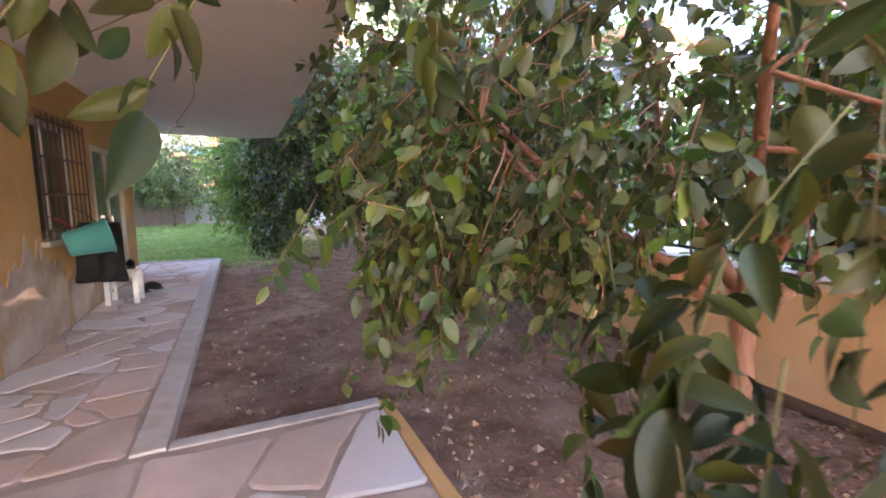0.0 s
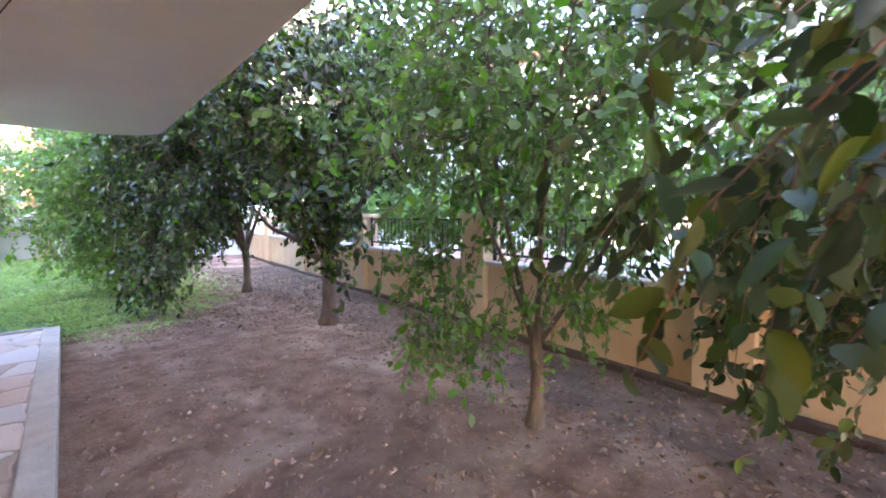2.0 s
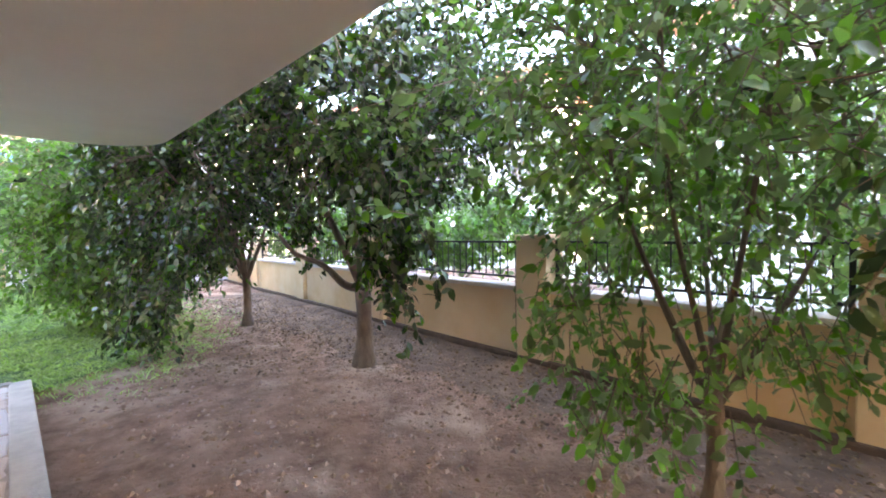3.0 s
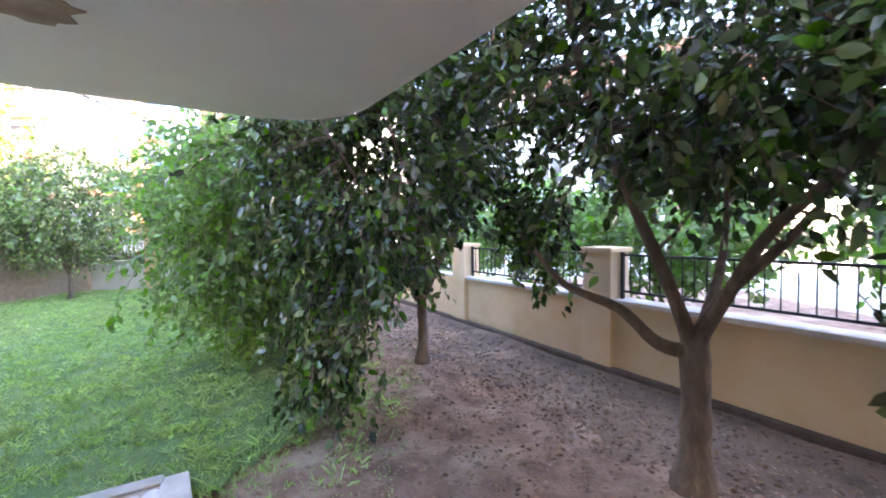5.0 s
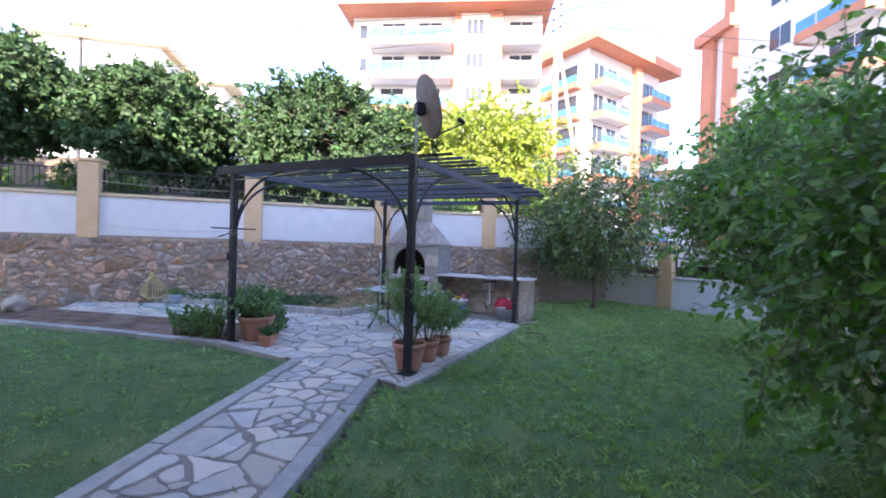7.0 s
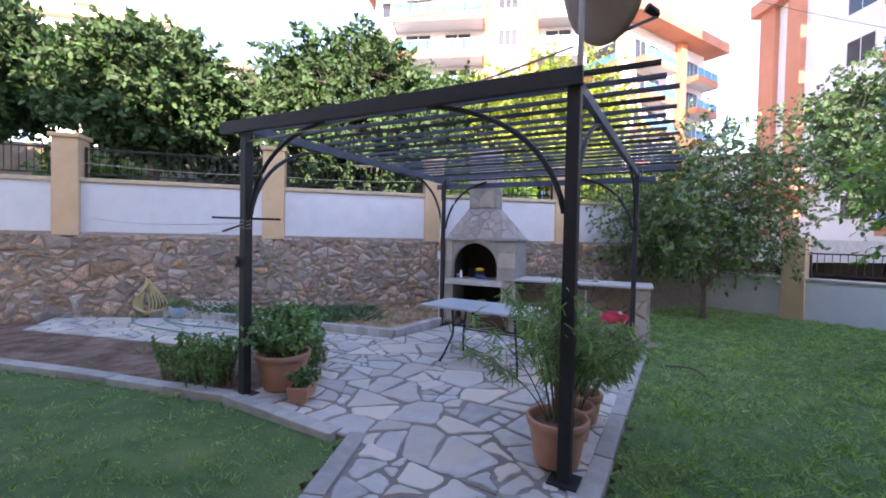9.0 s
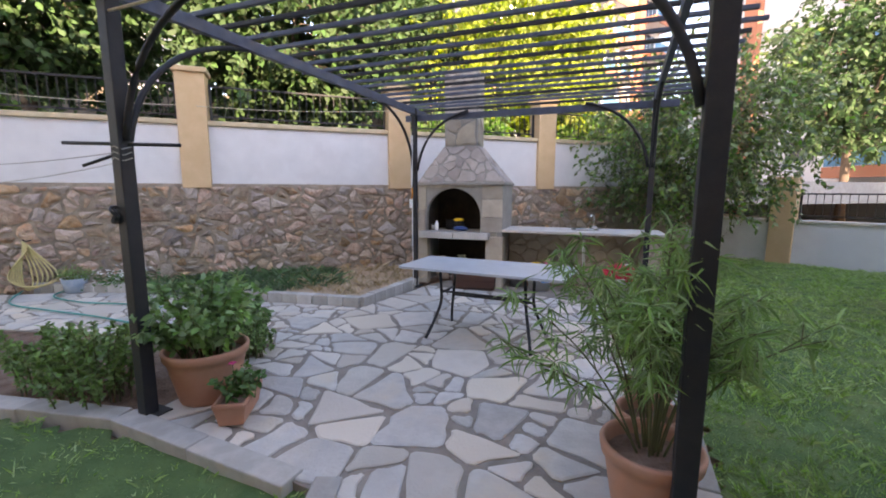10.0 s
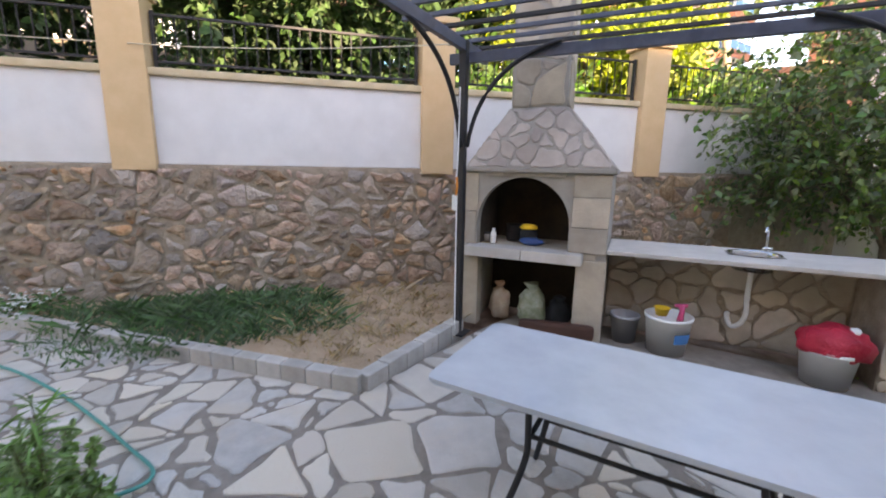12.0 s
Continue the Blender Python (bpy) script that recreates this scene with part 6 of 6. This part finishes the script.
for k in range(6):
    tube("loop", [(0.02 * (k - 2.5) + (0.06 + 0.045 * k) * math.sin(a) * (1 - math.cos(a)) / 1.3, -0.04 - 0.012 * k, 0.40 + (0.36 - 0.012 * k) * math.cos(a)) for a in np.linspace(0.0, 6.283, 30)], 0.011, HY, hc, sides=7)
tube("hook", [(0, 0.06, 0.76), (0, -0.1, 0.76), (0, -0.12, 0.79)], 0.008, IRON, hc, sides=6)
HT_ = mat("teal_hose", (0.03, 0.30, 0.25), (0.03, 0.25, 0.21), scale=9, rough=0.45, bump=0.1)
tagged(tube("garden_hose", smooth_line([(x, y, 0.108) for x, y in ((-14.9, 0.9), (-14.4, 0.75), (-13.75, 1.15), (-13.23, 1.77), (-12.63, 2.23), (-12.07, 2.58), (-11.6, 2.84), (-11.33, 2.98), (-11.22, 2.92), (-11.25, 2.7), (-11.6, 2.35), (-12.2, 1.85), (-12.9, 1.35), (-13.5, 0.85), (-14.2, 0.35), (-15.1, 0.3))], 6), 0.011, HT_, sides=8), "thin teal garden hose lying on the paving", "hose")
# stick lying on the lawn
tagged(tube("fallen_branch", smooth_line([(-8.9, 7.05, 0.07), (-8.65, 7.2, 0.09), (-8.4, 7.1, 0.07)], 4), 0.012, BARK, sides=6), "pale dry branch lying on the lawn", "branch")

# ---- apartment buildings across the street ----
BWHITE = mat("white_facade", (0.76, 0.75, 0.74), (0.70, 0.69, 0.68), scale=0.5, fine=8, bump=0.1, rough=0.9, patch=0.3)
BORANGE = mat("terracotta_facade", (0.55, 0.24, 0.15), (0.48, 0.20, 0.12), scale=0.5, fine=8, bump=0.1, rough=0.9, patch=0.3)
BCREAM = mat("cream_facade", (0.72, 0.60, 0.38), (0.66, 0.54, 0.33), scale=0.5, fine=8, bump=0.1, rough=0.9, patch=0.3)
BLUEGLASS = mat("blue_balcony_glass", (0.10, 0.30, 0.48), (0.07, 0.24, 0.40), scale=1, bump=0, rough=0.12, patch=0.2)
WFRAME = mat("window_frame_white", (0.7, 0.7, 0.7), (0.66, 0.66, 0.66), scale=3, bump=0, rough=0.5, patch=0)


def facade_frame(a, b):
    """Local x from a to b as seen from the garden, local -y towards the garden."""
    a, b = Vector((*a, 0)), Vector((*b, 0))
    d = b - a
    return Matrix.Translation(a) @ Matrix.Rotation(math.atan2(d.y, d.x), 4, "Z"), d.length


def window(parent, x, z, w, h, y, bays=2):
    p = part("window", box(x, x + w, y - 0.04, y + 0.02, z, z + h, 0.0), WFRAME, parent)
    for k in range(bays):
        x0 = x + 0.06 + k * (w - 0.06) / bays
        part("pane", box(x0, x0 + (w - 0.06) / bays - 0.06, y - 0.05, y - 0.03, z + 0.06, z + h - 0.06, 0), GLASS, p)
    return p


def balcony(parent, x0, x1, z, depth, glass=True, trim=None):
    """A slab with a rounded front, a parapet band and a glazed railing."""
    p = part("balcony", box(x0, x1, -depth, 0.0, z - 0.22, z, 0.02), BWHITE, parent)
    part("edge_band", box(x0 - 0.03, x1 + 0.03, -depth - 0.05, -depth, z - 0.30, z + 0.28, 0.01), trim or BORANGE, p)
    part("side_band", box(x0 - 0.05, x0, -depth, 0.0, z - 0.30, z + 0.28, 0.01), trim or BORANGE, p)
    part("side_band", box(x1, x1 + 0.05, -depth, 0.0, z - 0.30, z + 0.28, 0.01), trim or BORANGE, p)
    n = max(2, int((x1 - x0) / 1.1))
    for k in range(n):
        a = x0 + (x1 - x0) * k / n
        part("glass_panel", box(a + 0.04, a + (x1 - x0) / n - 0.04, -depth - 0.02, -depth + 0.0, z + 0.30, z + 0.92, 0), BLUEGLASS if glass else WFRAME, p)
    part("handrail", box(x0, x1, -depth - 0.04, -depth + 0.02, z + 0.94, z + 0.99, 0), CHROME, p)
    return p


# tall white block with terracotta pilasters
M1, L1 = facade_frame((-36.4, 10.2), (-27.6, 23.4))
H1 = 19.5
AP = thing("apartment_building", M1, "tall white apartment block with terracotta bands and balconies", "building")
part("wall", box(1.1, L1, 0, 12, 0, H1, 0), BWHITE, AP)
part("roof", box(0.4, L1 + 0.6, -2.0, 12.9, H1, H1 + 0.7, 0.02), BORANGE, AP)
part("stair_tower", box(9.7, 11.9, -0.45, 0.0, 0, H1, 0.0), BWHITE, AP, "white stair bay between terracotta strips")
part("pilaster", box(11.9, 12.9, -0.7, 0.0, 0, H1, 0.0), BORANGE, AP, "terracotta facade strip")
part("pilaster", box(9.2, 9.7, -0.6, 0.0, 0, H1, 0.0), BORANGE, AP, "terracotta facade strip")
for k in range(7):
    z = 1.6 + k * 2.55
    balcony(AP, 2.8, 9.1, z, 1.7)
    window(AP, 3.4, z + 0.12, 1.9, 2.0, 0, 2)
    window(AP, 6.3, z + 0.12, 1.9, 2.0, 0, 2)
    window(AP, 1.6, z + 0.9, 0.7, 1.1, 0, 1)
    window(AP, 10.1, z + 0.9, 1.4, 1.2, -0.45, 3)
    balcony(AP, 13.0, 15.7, z, 1.5, trim=BWHITE)
    window(AP, 13.4, z + 0.12, 1.8, 2.0, 0, 2)
# second block with a broad terracotta eave
M2, L2 = facade_frame((-30.5, 31.6), (-31.6, 43.4))
H2 = 20.4
AP2 = thing("apartment_building", M2, "white apartment block with a broad terracotta eave", "building")
part("wall", box(0, L2, 0, 12, 0, H2, 0), BWHITE, AP2)
part("roof", box(-1.2, L2 + 1.2, -1.8, 13, H2 - 0.2, H2 + 0.7, 0.02), BORANGE, AP2)
part("roof_upper", box(0.5, L2 - 3, 0.5, 11, H2 + 0.7, H2 + 1.5, 0.02), BORANGE, AP2)
part("pilaster", box(6.9, 7.8, -0.6, 0.0, 0, H2, 0.0), BORANGE, AP2, "terracotta facade strip")
for k in range(6):
    z = 2.4 + k * 2.9
    balcony(AP2, 0.3, 4.8, z, 1.4)
    window(AP2, 0.7, z + 0.15, 1.6, 2.1, 0, 2)
    window(AP2, 2.8, z + 0.15, 1.6, 2.1, 0, 2)
    window(AP2, 5.1, z + 0.7, 1.5, 1.4, 0, 3)
    balcony(AP2, 8.0, 11.6, z, 1.5)
    window(AP2, 8.6, z + 0.15, 2.2, 2.1, 0, 3)
    part("side_band", box(-0.9, 0.0, 0.6, 5.2, z - 0.3, z + 0.2, 0.01), BORANGE, AP2, "terracotta side balcony")
    part("side_railing", box(-0.9, -0.86, 0.6, 5.2, z + 0.25, z + 0.85, 0), BLUEGLASS, AP2, "blue glass side railing")
    part("side_window", box(-0.04, 0.02, 1.2, 4.4, z + 0.15, z + 2.2, 0), GLASS, AP2)
# tower on the far corner
M3, L3 = facade_frame((-22.9, 37.0), (-10.0, 31.0))
H3 = 18.6
AP3 = thing("apartment_building", M3, "white apartment tower with two terracotta corner bands", "building")
part("wall", box(0, L3, 0, 12, 0, H3, 0), BWHITE, AP3)
part("wall_upper", box(3.4, L3 + 4, 0, 12, H3, H3 + 8, 0), BWHITE, AP3)
part("roof", box(-0.6, 3.5, -0.8, 12.5, H3, H3 + 0.9, 0.02), BORANGE, AP3)
part("pilaster", box(-0.1, 1.2, -0.4, 0.2, 0, H3, 0.0), BORANGE, AP3, "terracotta facade strip")
part("pilaster", box(2.3, 3.4, -0.4, 0.2, 0, H3 + 8, 0.0), BORANGE, AP3, "terracotta facade strip")
for k in range(7):
    z = 2.6 + k * 3.0
    window(AP3, 6.2, z + 0.7, 1.7, 1.5, 0, 2)
    balcony(AP3, 9.4, 13.4, z, 1.2)
    window(AP3, 10.4, z + 0.15, 2.2, 2.1, 0, 3)
part("podium_roof", box(-1.5, 5.0, -2.0, 0.0, 5.2, 5.6, 0.02), BORANGE, AP3)
# low house on the other side
M4, L4 = facade_frame((-33.2, -7.6), (-31.4, -0.94))
LH = thing("low_building", M4, "cream flat-roofed building with a rooftop tank", "building")
part("wall", box(0.4, L4 - 0.4, 0.4, 10, 0, 12.5, 0), BWHITE, LH)
part("roof_edge", box(0, L4, 0, 10.4, 12.5, 12.95, 0.02), BCREAM, LH)
part("drainpipe", box(2.55, 2.67, 0.28, 0.4, 0, 12.5, 0.01), IRON, LH)
part("side_block", box(L4 - 0.4, L4 + 2.4, 2.6, 9, 0, 11.4, 0), BWHITE, LH)
part("side_roof", box(L4 - 0.4, L4 + 3.2, 2.0, 9.4, 11.4, 11.75, 0.02), BCREAM, LH)
part("balcony", box(L4 - 0.4, L4 + 0.9, 0.6, 2.5, 9.0, 9.25, 0.02), BORANGE, LH, "terracotta-edged balcony")
for k in range(4):
    for x in (0.8, 3.4, 5.0):
        window(LH, x, 0.9 + 3.0 * k, 1.2, 1.4, 0.4, 2)
tk = thing("water_tank", M4 @ pose(2.2, 1.2, 12.95), "yellow rooftop water tank on a stand", "tank")
lathe("tank", [(0, 0.5), (0.45, 0.5), (0.5, 0.6), (0.5, 1.5), (0.4, 1.6), (0, 1.65)], BCREAM, tk)
for x, y in ((-0.35, -0.35), (0.35, -0.35), (0.35, 0.35), (-0.35, 0.35)):
    part("stand_leg", box(x - 0.04, x + 0.04, y - 0.04, y + 0.04, 0, 0.52, 0), IRON, tk)
M5, L5 = facade_frame((-34.0, 46.5), (-24.0, 52.0))
LB = thing("low_building", M5, "distant white building behind the lawn", "building")
part("wall", box(0, L5, 0, 8, 0, 10.5, 0), BWHITE, LB)
part("roof", box(-0.5, L5 + 0.5, -0.6, 8.5, 10.5, 11.0, 0.02), BORANGE, LB)
for k in range(3):
    for x in (1.0, 4.5, 8.0):
        window(LB, x, 1.5 + 3.0 * k, 1.6, 1.5, 0, 2)
for (a, b, h, lab) in (((-2.0, 27.0), (10.0, 17.0), 9.0, "pale building glimpsed behind the trees"), ((14.0, 13.0), (19.0, 2.0), 9.5, "pale building glimpsed behind the orchard wall"), ((19.0, -2.0), (18.0, -13.0), 8.0, "pale building glimpsed behind the orchard wall")):
    m, ln = facade_frame(a, b)
    t = thing("neighbour_house", m, lab, "building", "houses behind the orchard")
    part("wall", box(0, ln, 0, 7, -0.2, h, 0), BWHITE, t)
    part("roof", box(-0.5, ln + 0.5, -0.6, 7.5, h, h + 0.4, 0.02), BORANGE, t)
    for k in range(int(h / 3)):
        for x in np.arange(1.2, ln - 2, 3.1):
            window(t, float(x), 1.0 + 3.0 * k, 1.5, 1.4, 0, 2)

# tall unseen block on the sunny side, past the orchard, added for shade
m = Matrix.Translation((28.6, -7.5, 0)) @ Matrix.Rotation(math.atan2(0.905, 0.425), 4, "Z")
t = thing("apartment_building", m, "pale unseen block added past the orchard to shade the garden", "building")
part("wall", box(-6.3, 12, -8, 0, -0.2, 21, 0), BWHITE, t)
part("roof", box(-6.4, 12.4, -8.4, 0.4, 21, 21.5, 0.02), BORANGE, t)
for k in range(6):
    for x in (0.5, 4.0, 7.5):
        p = part("window", box(x, x + 1.6, -0.02, 0.04, 1.2 + 3.0 * k, 2.7 + 3.0 * k, 0), GLASS, t)

# utility pole with lines
PO = thing("utility_pole", pose(-16.9, 15.0, 1.9), "pale wooden utility pole with overhead lines", "utility pole")
POLE = mat("weathered_pole", (0.50, 0.40, 0.28), (0.42, 0.33, 0.23), scale=6, fine=30, bump=0.3, rough=0.9, stretch=(1, 1, 0.1))
tube("pole", [(0, 0, 0), (0.02, 0, 5), (0.03, 0, 11.5)], [0.16, 0.14, 0.11], POLE, PO, sides=12)
tube("stay_pole", [(1.3, 0.9, 0), (0.1, 0.06, 9.0)], [0.1, 0.07], POLE, PO, sides=10)
for k in range(3):
    part("insulator", box(-0.28, 0.28, -0.03, 0.03, 10.6 - 0.5 * k, 10.66 - 0.5 * k, 0.005), IRON, PO)
for z, q in ((12.4, (-60, -32, 17.5)), (11.9, (-60, -30, 15.5)), (11.5, (-58, -28, 13.5)), (12.2, (-14, 46, 15.0)), (11.8, (-5, 44, 13.0)), (12.3, (8, 46, 19))):
    cable("overhead_line", [(-16.9, 15.0, z), q], 0.012, IRON, "thin dark overhead line from the pole", 0.012, "power line")

# ---- things along the house ----
WN = new("window_1")
WN.matrix_world = HOUSE
tagged(WN, "house window behind a rusty iron grille", "window", kind="structure")
part("frame", box(WIN[0], WIN[0] + 0.06, 1.30, 1.36, WIN[2], WIN[3], 0.004), PLASTIC_W, WN)
part("frame", box(WIN[1] - 0.06, WIN[1], 1.30, 1.36, WIN[2], WIN[3], 0.004), PLASTIC_W, WN)
part("frame", box(WIN[0] + 0.06, WIN[1] - 0.06, 1.30, 1.36, WIN[3] - 0.06, WIN[3], 0.004), PLASTIC_W, WN)
part("frame", box(WIN[0] + 0.06, WIN[1] - 0.06, 1.30, 1.36, WIN[2], WIN[2] + 0.06, 0.004), PLASTIC_W, WN)
part("mullion", box(-0.77, -0.71, 1.305, 1.355, WIN[2] + 0.06, WIN[3] - 0.06, 0.004), PLASTIC_W, WN)
part("pane", box(WIN[0] + 0.06, -0.77, 1.325, 1.335, WIN[2] + 0.06, WIN[3] - 0.06, 0), GLASS, WN)
part("pane", box(-0.71, WIN[1] - 0.06, 1.325, 1.335, WIN[2] + 0.06, WIN[3] - 0.06, 0), GLASS, WN)
part("sill", box(WIN[0] - 0.04, WIN[1] + 0.04, 1.13, 1.30, WIN[2] - 0.05, WIN[2], 0.008), PALE, WN)
RUST = mat("rusty_iron", (0.10, 0.065, 0.05), (0.06, 0.045, 0.04), scale=14, fine=60, bump=0.3, rough=0.8)
GR = thing("window_grille", HOUSE, "rusty iron grille fixed before the window", "grille")
for k in range(10):
    x = WIN[0] - 0.02 + k * (WIN[1] - WIN[0] + 0.04) / 9
    part("bar", box(x - 0.008, x + 0.008, 1.142, 1.158, WIN[2] - 0.03, WIN[3] + 0.03, 0), RUST, GR)
for z in (WIN[2] + 0.08, 1.45, 1.80, WIN[3] - 0.05):
    part("rail", box(WIN[0] - 0.03, WIN[1] + 0.03, 1.146, 1.154, z, z + 0.022, 0), RUST, GR)
DR = new("door_1")
DR.matrix_world = HOUSE
tagged(DR, "glazed house door in a pale frame", "door", kind="structure")
for x0, x1, z0, z1 in ((DOOR[0], DOOR[0] + 0.06, DOOR[2], DOOR[3]), (DOOR[1] - 0.06, DOOR[1], DOOR[2], DOOR[3]), (DOOR[0] + 0.06, DOOR[1] - 0.06, DOOR[3] - 0.06, DOOR[3])):
    part("door_frame", box(x0, x1, 1.19, 1.28, z0, z1, 0.004), PALE, DR)
part("pane", box(DOOR[0] + 0.06, DOOR[1] - 0.06, 1.24, 1.25, DOOR[2] + 0.05, DOOR[3] - 0.06, 0), GLASS, DR)
part("stile", box(0.98, 1.05, 1.215, 1.265, DOOR[2], DOOR[3] - 0.06, 0.004), PALE, DR)
part("rail", box(DOOR[0] + 0.06, DOOR[1] - 0.06, 1.215, 1.265, DOOR[2], DOOR[2] + 0.08, 0.004), PALE, DR)
part("door_handle", box(0.95, 0.97, 1.17, 1.215, 1.05, 1.17, 0.004), CHROME, DR)

# white stool with shoes, basin and jacket on the wall
def h_at(u, v, z, rz=0):
    return HOUSE @ pose(u, -v, z, 0, 0, rz)


ST = thing("plastic_stool", h_at(0.05, -0.92, 0.098), "white plastic stool on the house pavement", "stool")
part("seat", box(-0.16, 0.16, -0.16, 0.16, 0.40, 0.43, 0.012), PLASTIC_W, ST)
for sx in (-1, 1):
    for sy in (-1, 1):
        m = Matrix.Translation((sx * 0.145, sy * 0.145, 0))
        part("leg", box(-0.028, 0.028, -0.028, 0.028, 0.0, 0.40, 0.01, m), PLASTIC_W, ST)
    part("apron", box(sx * 0.145 - 0.008, sx * 0.145 + 0.008, -0.12, 0.12, 0.33, 0.40, 0.003), PLASTIC_W, ST)
    part("stretcher", box(-0.12, 0.12, sx * 0.145 - 0.008, sx * 0.145 + 0.008, 0.12, 0.17, 0.003), PLASTIC_W, ST)


def shoe(m, label):
    s = thing("shoe", m, label, "shoe", "black shoes by the stool")
    lump("upper", (0.13, 0.045, 0.055), BLACKCLOTH, s, at=(0, 0, 0.055), seed=12, flat=0.2)
    part("sole", box(-0.135, 0.135, -0.047, 0.047, 0.0, 0.022, 0.01), IRON, s)


shoe(h_at(0.03, -0.96, 0.528, 20), "black shoe lying on the white stool")
shoe(h_at(0.07, -0.84, 0.528, 10), "black shoe lying on the white stool")
shoe(h_at(0.62, -0.85, 0.098, 40), "black shoe on the house pavement")
shoe(h_at(0.78, -0.75, 0.098, 60), "black shoe on the house pavement")
BC = thing("plastic_basin", h_at(-1.2, -0.90, 1.0), "teal plastic bucket hung sideways on the window grille", "bucket")
bprof = [(0.0, 0.0), (0.10, 0.0), (0.105, 0.01), (0.145, 0.26), (0.158, 0.265), (0.158, 0.275), (0.138, 0.27), (0.1, 0.02), (0.0, 0.015)]
bd = lathe("body", bprof, TEAL, BC)
bd.rotation_euler = (radians(78), radians(0), radians(20))
bd.location = (0.0, 0.18, -0.03)
bd.scale = (1.15, 1.15, 1.3)
tube("hanging_cord", smooth_line([(0.0, 0.05, 0.08), (0.02, 0.2, 0.2), (0.0, 0.29, 0.25)], 4), 0.006, RED, BC, "red cord", sides=6)
JK = thing("black_jacket", h_at(-0.72, -0.93, 0.50, 78), "black jacket hanging from the window grille", "jacket")
bm = bmesh.new()
gridv = {}
for i in range(13):
    for j in range(17):
        x, z = -0.24 + 0.48 * i / 12, 0.66 * j / 16
        y = 0.035 * math.sin(i * 1.3 + j * 0.25) + 0.03 * noise.noise((i * 0.5, j * 0.4, 2.0)) - 0.05 * math.sin(math.pi * i / 12)
        w = 1.0 - 0.22 * (j / 16) ** 3
        gridv[i, j] = bm.verts.new((x * w, y, z))
for i in range(12):
    for j in range(16):
        bm.faces.new((gridv[i, j], gridv[i + 1, j], gridv[i + 1, j + 1], gridv[i, j + 1]))
jk = part("body", bm, BLACKCLOTH, JK, smooth=True)
jk.modifiers.new("thick", "SOLIDIFY").thickness = 0.03
tube("hanger_cord", smooth_line([(0.0, 0.0, 0.64), (0.1, 0.0, 0.74), (0.22, 0.0, 0.82)], 4), 0.006, BLACKCLOTH, JK, sides=6)
# light cord hooked under the balcony, with a small hanging ornament
LC = thing("ceiling_hook", pose(0.90, -1.05, 2.70), "thin wire on a small hook under the balcony", "hook")
lathe("rose", [(0, 0.0), (0.02, 0.0), (0.02, -0.008), (0.008, -0.012), (0, -0.012)], RUST, LC)
tube("wire", smooth_line([(0, 0, -0.01), (0.0, 0, -0.24), (-0.08, 0.02, -0.33), (-0.45, 0.12, -0.61)], 6), 0.0028, RUST, LC, sides=6)
TILE = mat("red_clay", (0.42, 0.12, 0.06), (0.34, 0.09, 0.05), scale=6, rough=0.7, bump=0.2)
HO = thing("hanging_ornament", h_at(1.98, -0.95, 2.18), "small red ornament hanging from the balcony", "ornament")
tube("string", [(0, 0, 0.0), (0, 0, 0.52)], 0.003, RUST, HO, sides=5)
part("charm", box(-0.07, 0.07, -0.012, 0.012, -0.06, 0.04, 0.006, Matrix.Rotation(0.7, 4, "Y")), TILE, HO)
tube("string", [(0.02, 0, -0.05), (0.1, 0.0, -0.16)], 0.003, RUST, HO, sides=5)
part("charm", box(0.06, 0.15, -0.01, 0.01, -0.22, -0.15, 0.006), TILE, HO)

# ---- stones of the paving and the rubble wall ----
def paving(poly, spacing, seed, owner, material, z, gap=0.011, rise=0.012):
    lay(shards(poly, spacing, seed), Matrix.Translation((0, 0, z)), bpy.data.objects[owner], material, gap=gap, rise=rise, bevel=0.006, seed=seed)


paving(PATIO, 0.37, 201, "patio", FLAG, 0.07)
paving(STRIP, 0.36, 202, "paved_strip", FLAG, 0.07)
paving([(-8.52, 2.86), (-4.36, 0.01), (-3.16, 0.46), (-7.46, 3.38)], 0.30, 203, "path", FLAG, 0.07)
for owner, (u0, u1, v0, v1), sp, sd in (("pavement", (-3.9, 3.6, -1.19, -0.13), 0.42, 204), ("pavement.001", (-8.5, -3.95, -1.19, 1.25), 0.95, 205), ("pavement.002", (2.45, 3.6, -4.3, -1.22), 0.42, 206)):
    poly = [huv(u0, v0), huv(u0, v1), huv(u1, v1), huv(u1, v0)][::-1]
    paving(poly, sp, sd, owner, WORNFLAG, 0.085, gap=0.008, rise=0.008)
cells = shards([(-3.6, 0.0), (12.0, 0.0), (12.0, 1.66), (-3.6, 1.66)], 0.225, 210, stretch=(1.2, 0.92), broad=1.35)
FACE = Matrix(((1, 0, 0, 0), (0, 0, -1, 0), (0, 1, 0, 0), (0, 0, 0, 1)))
jv, jf = lay(cells, FACE, stone_wall, RUBBLE, gap=0.015, rise=0.034, bevel=0.016, seed=211, dome=0.014, chip=0.022, rest=lambda c: not 1.5 < c[0] < 8.6, smooth=False)
rest = mesh_ob("stones", jv, jf, RUBBLE_I, stone_wall)
rest["kind"] = "stuff"
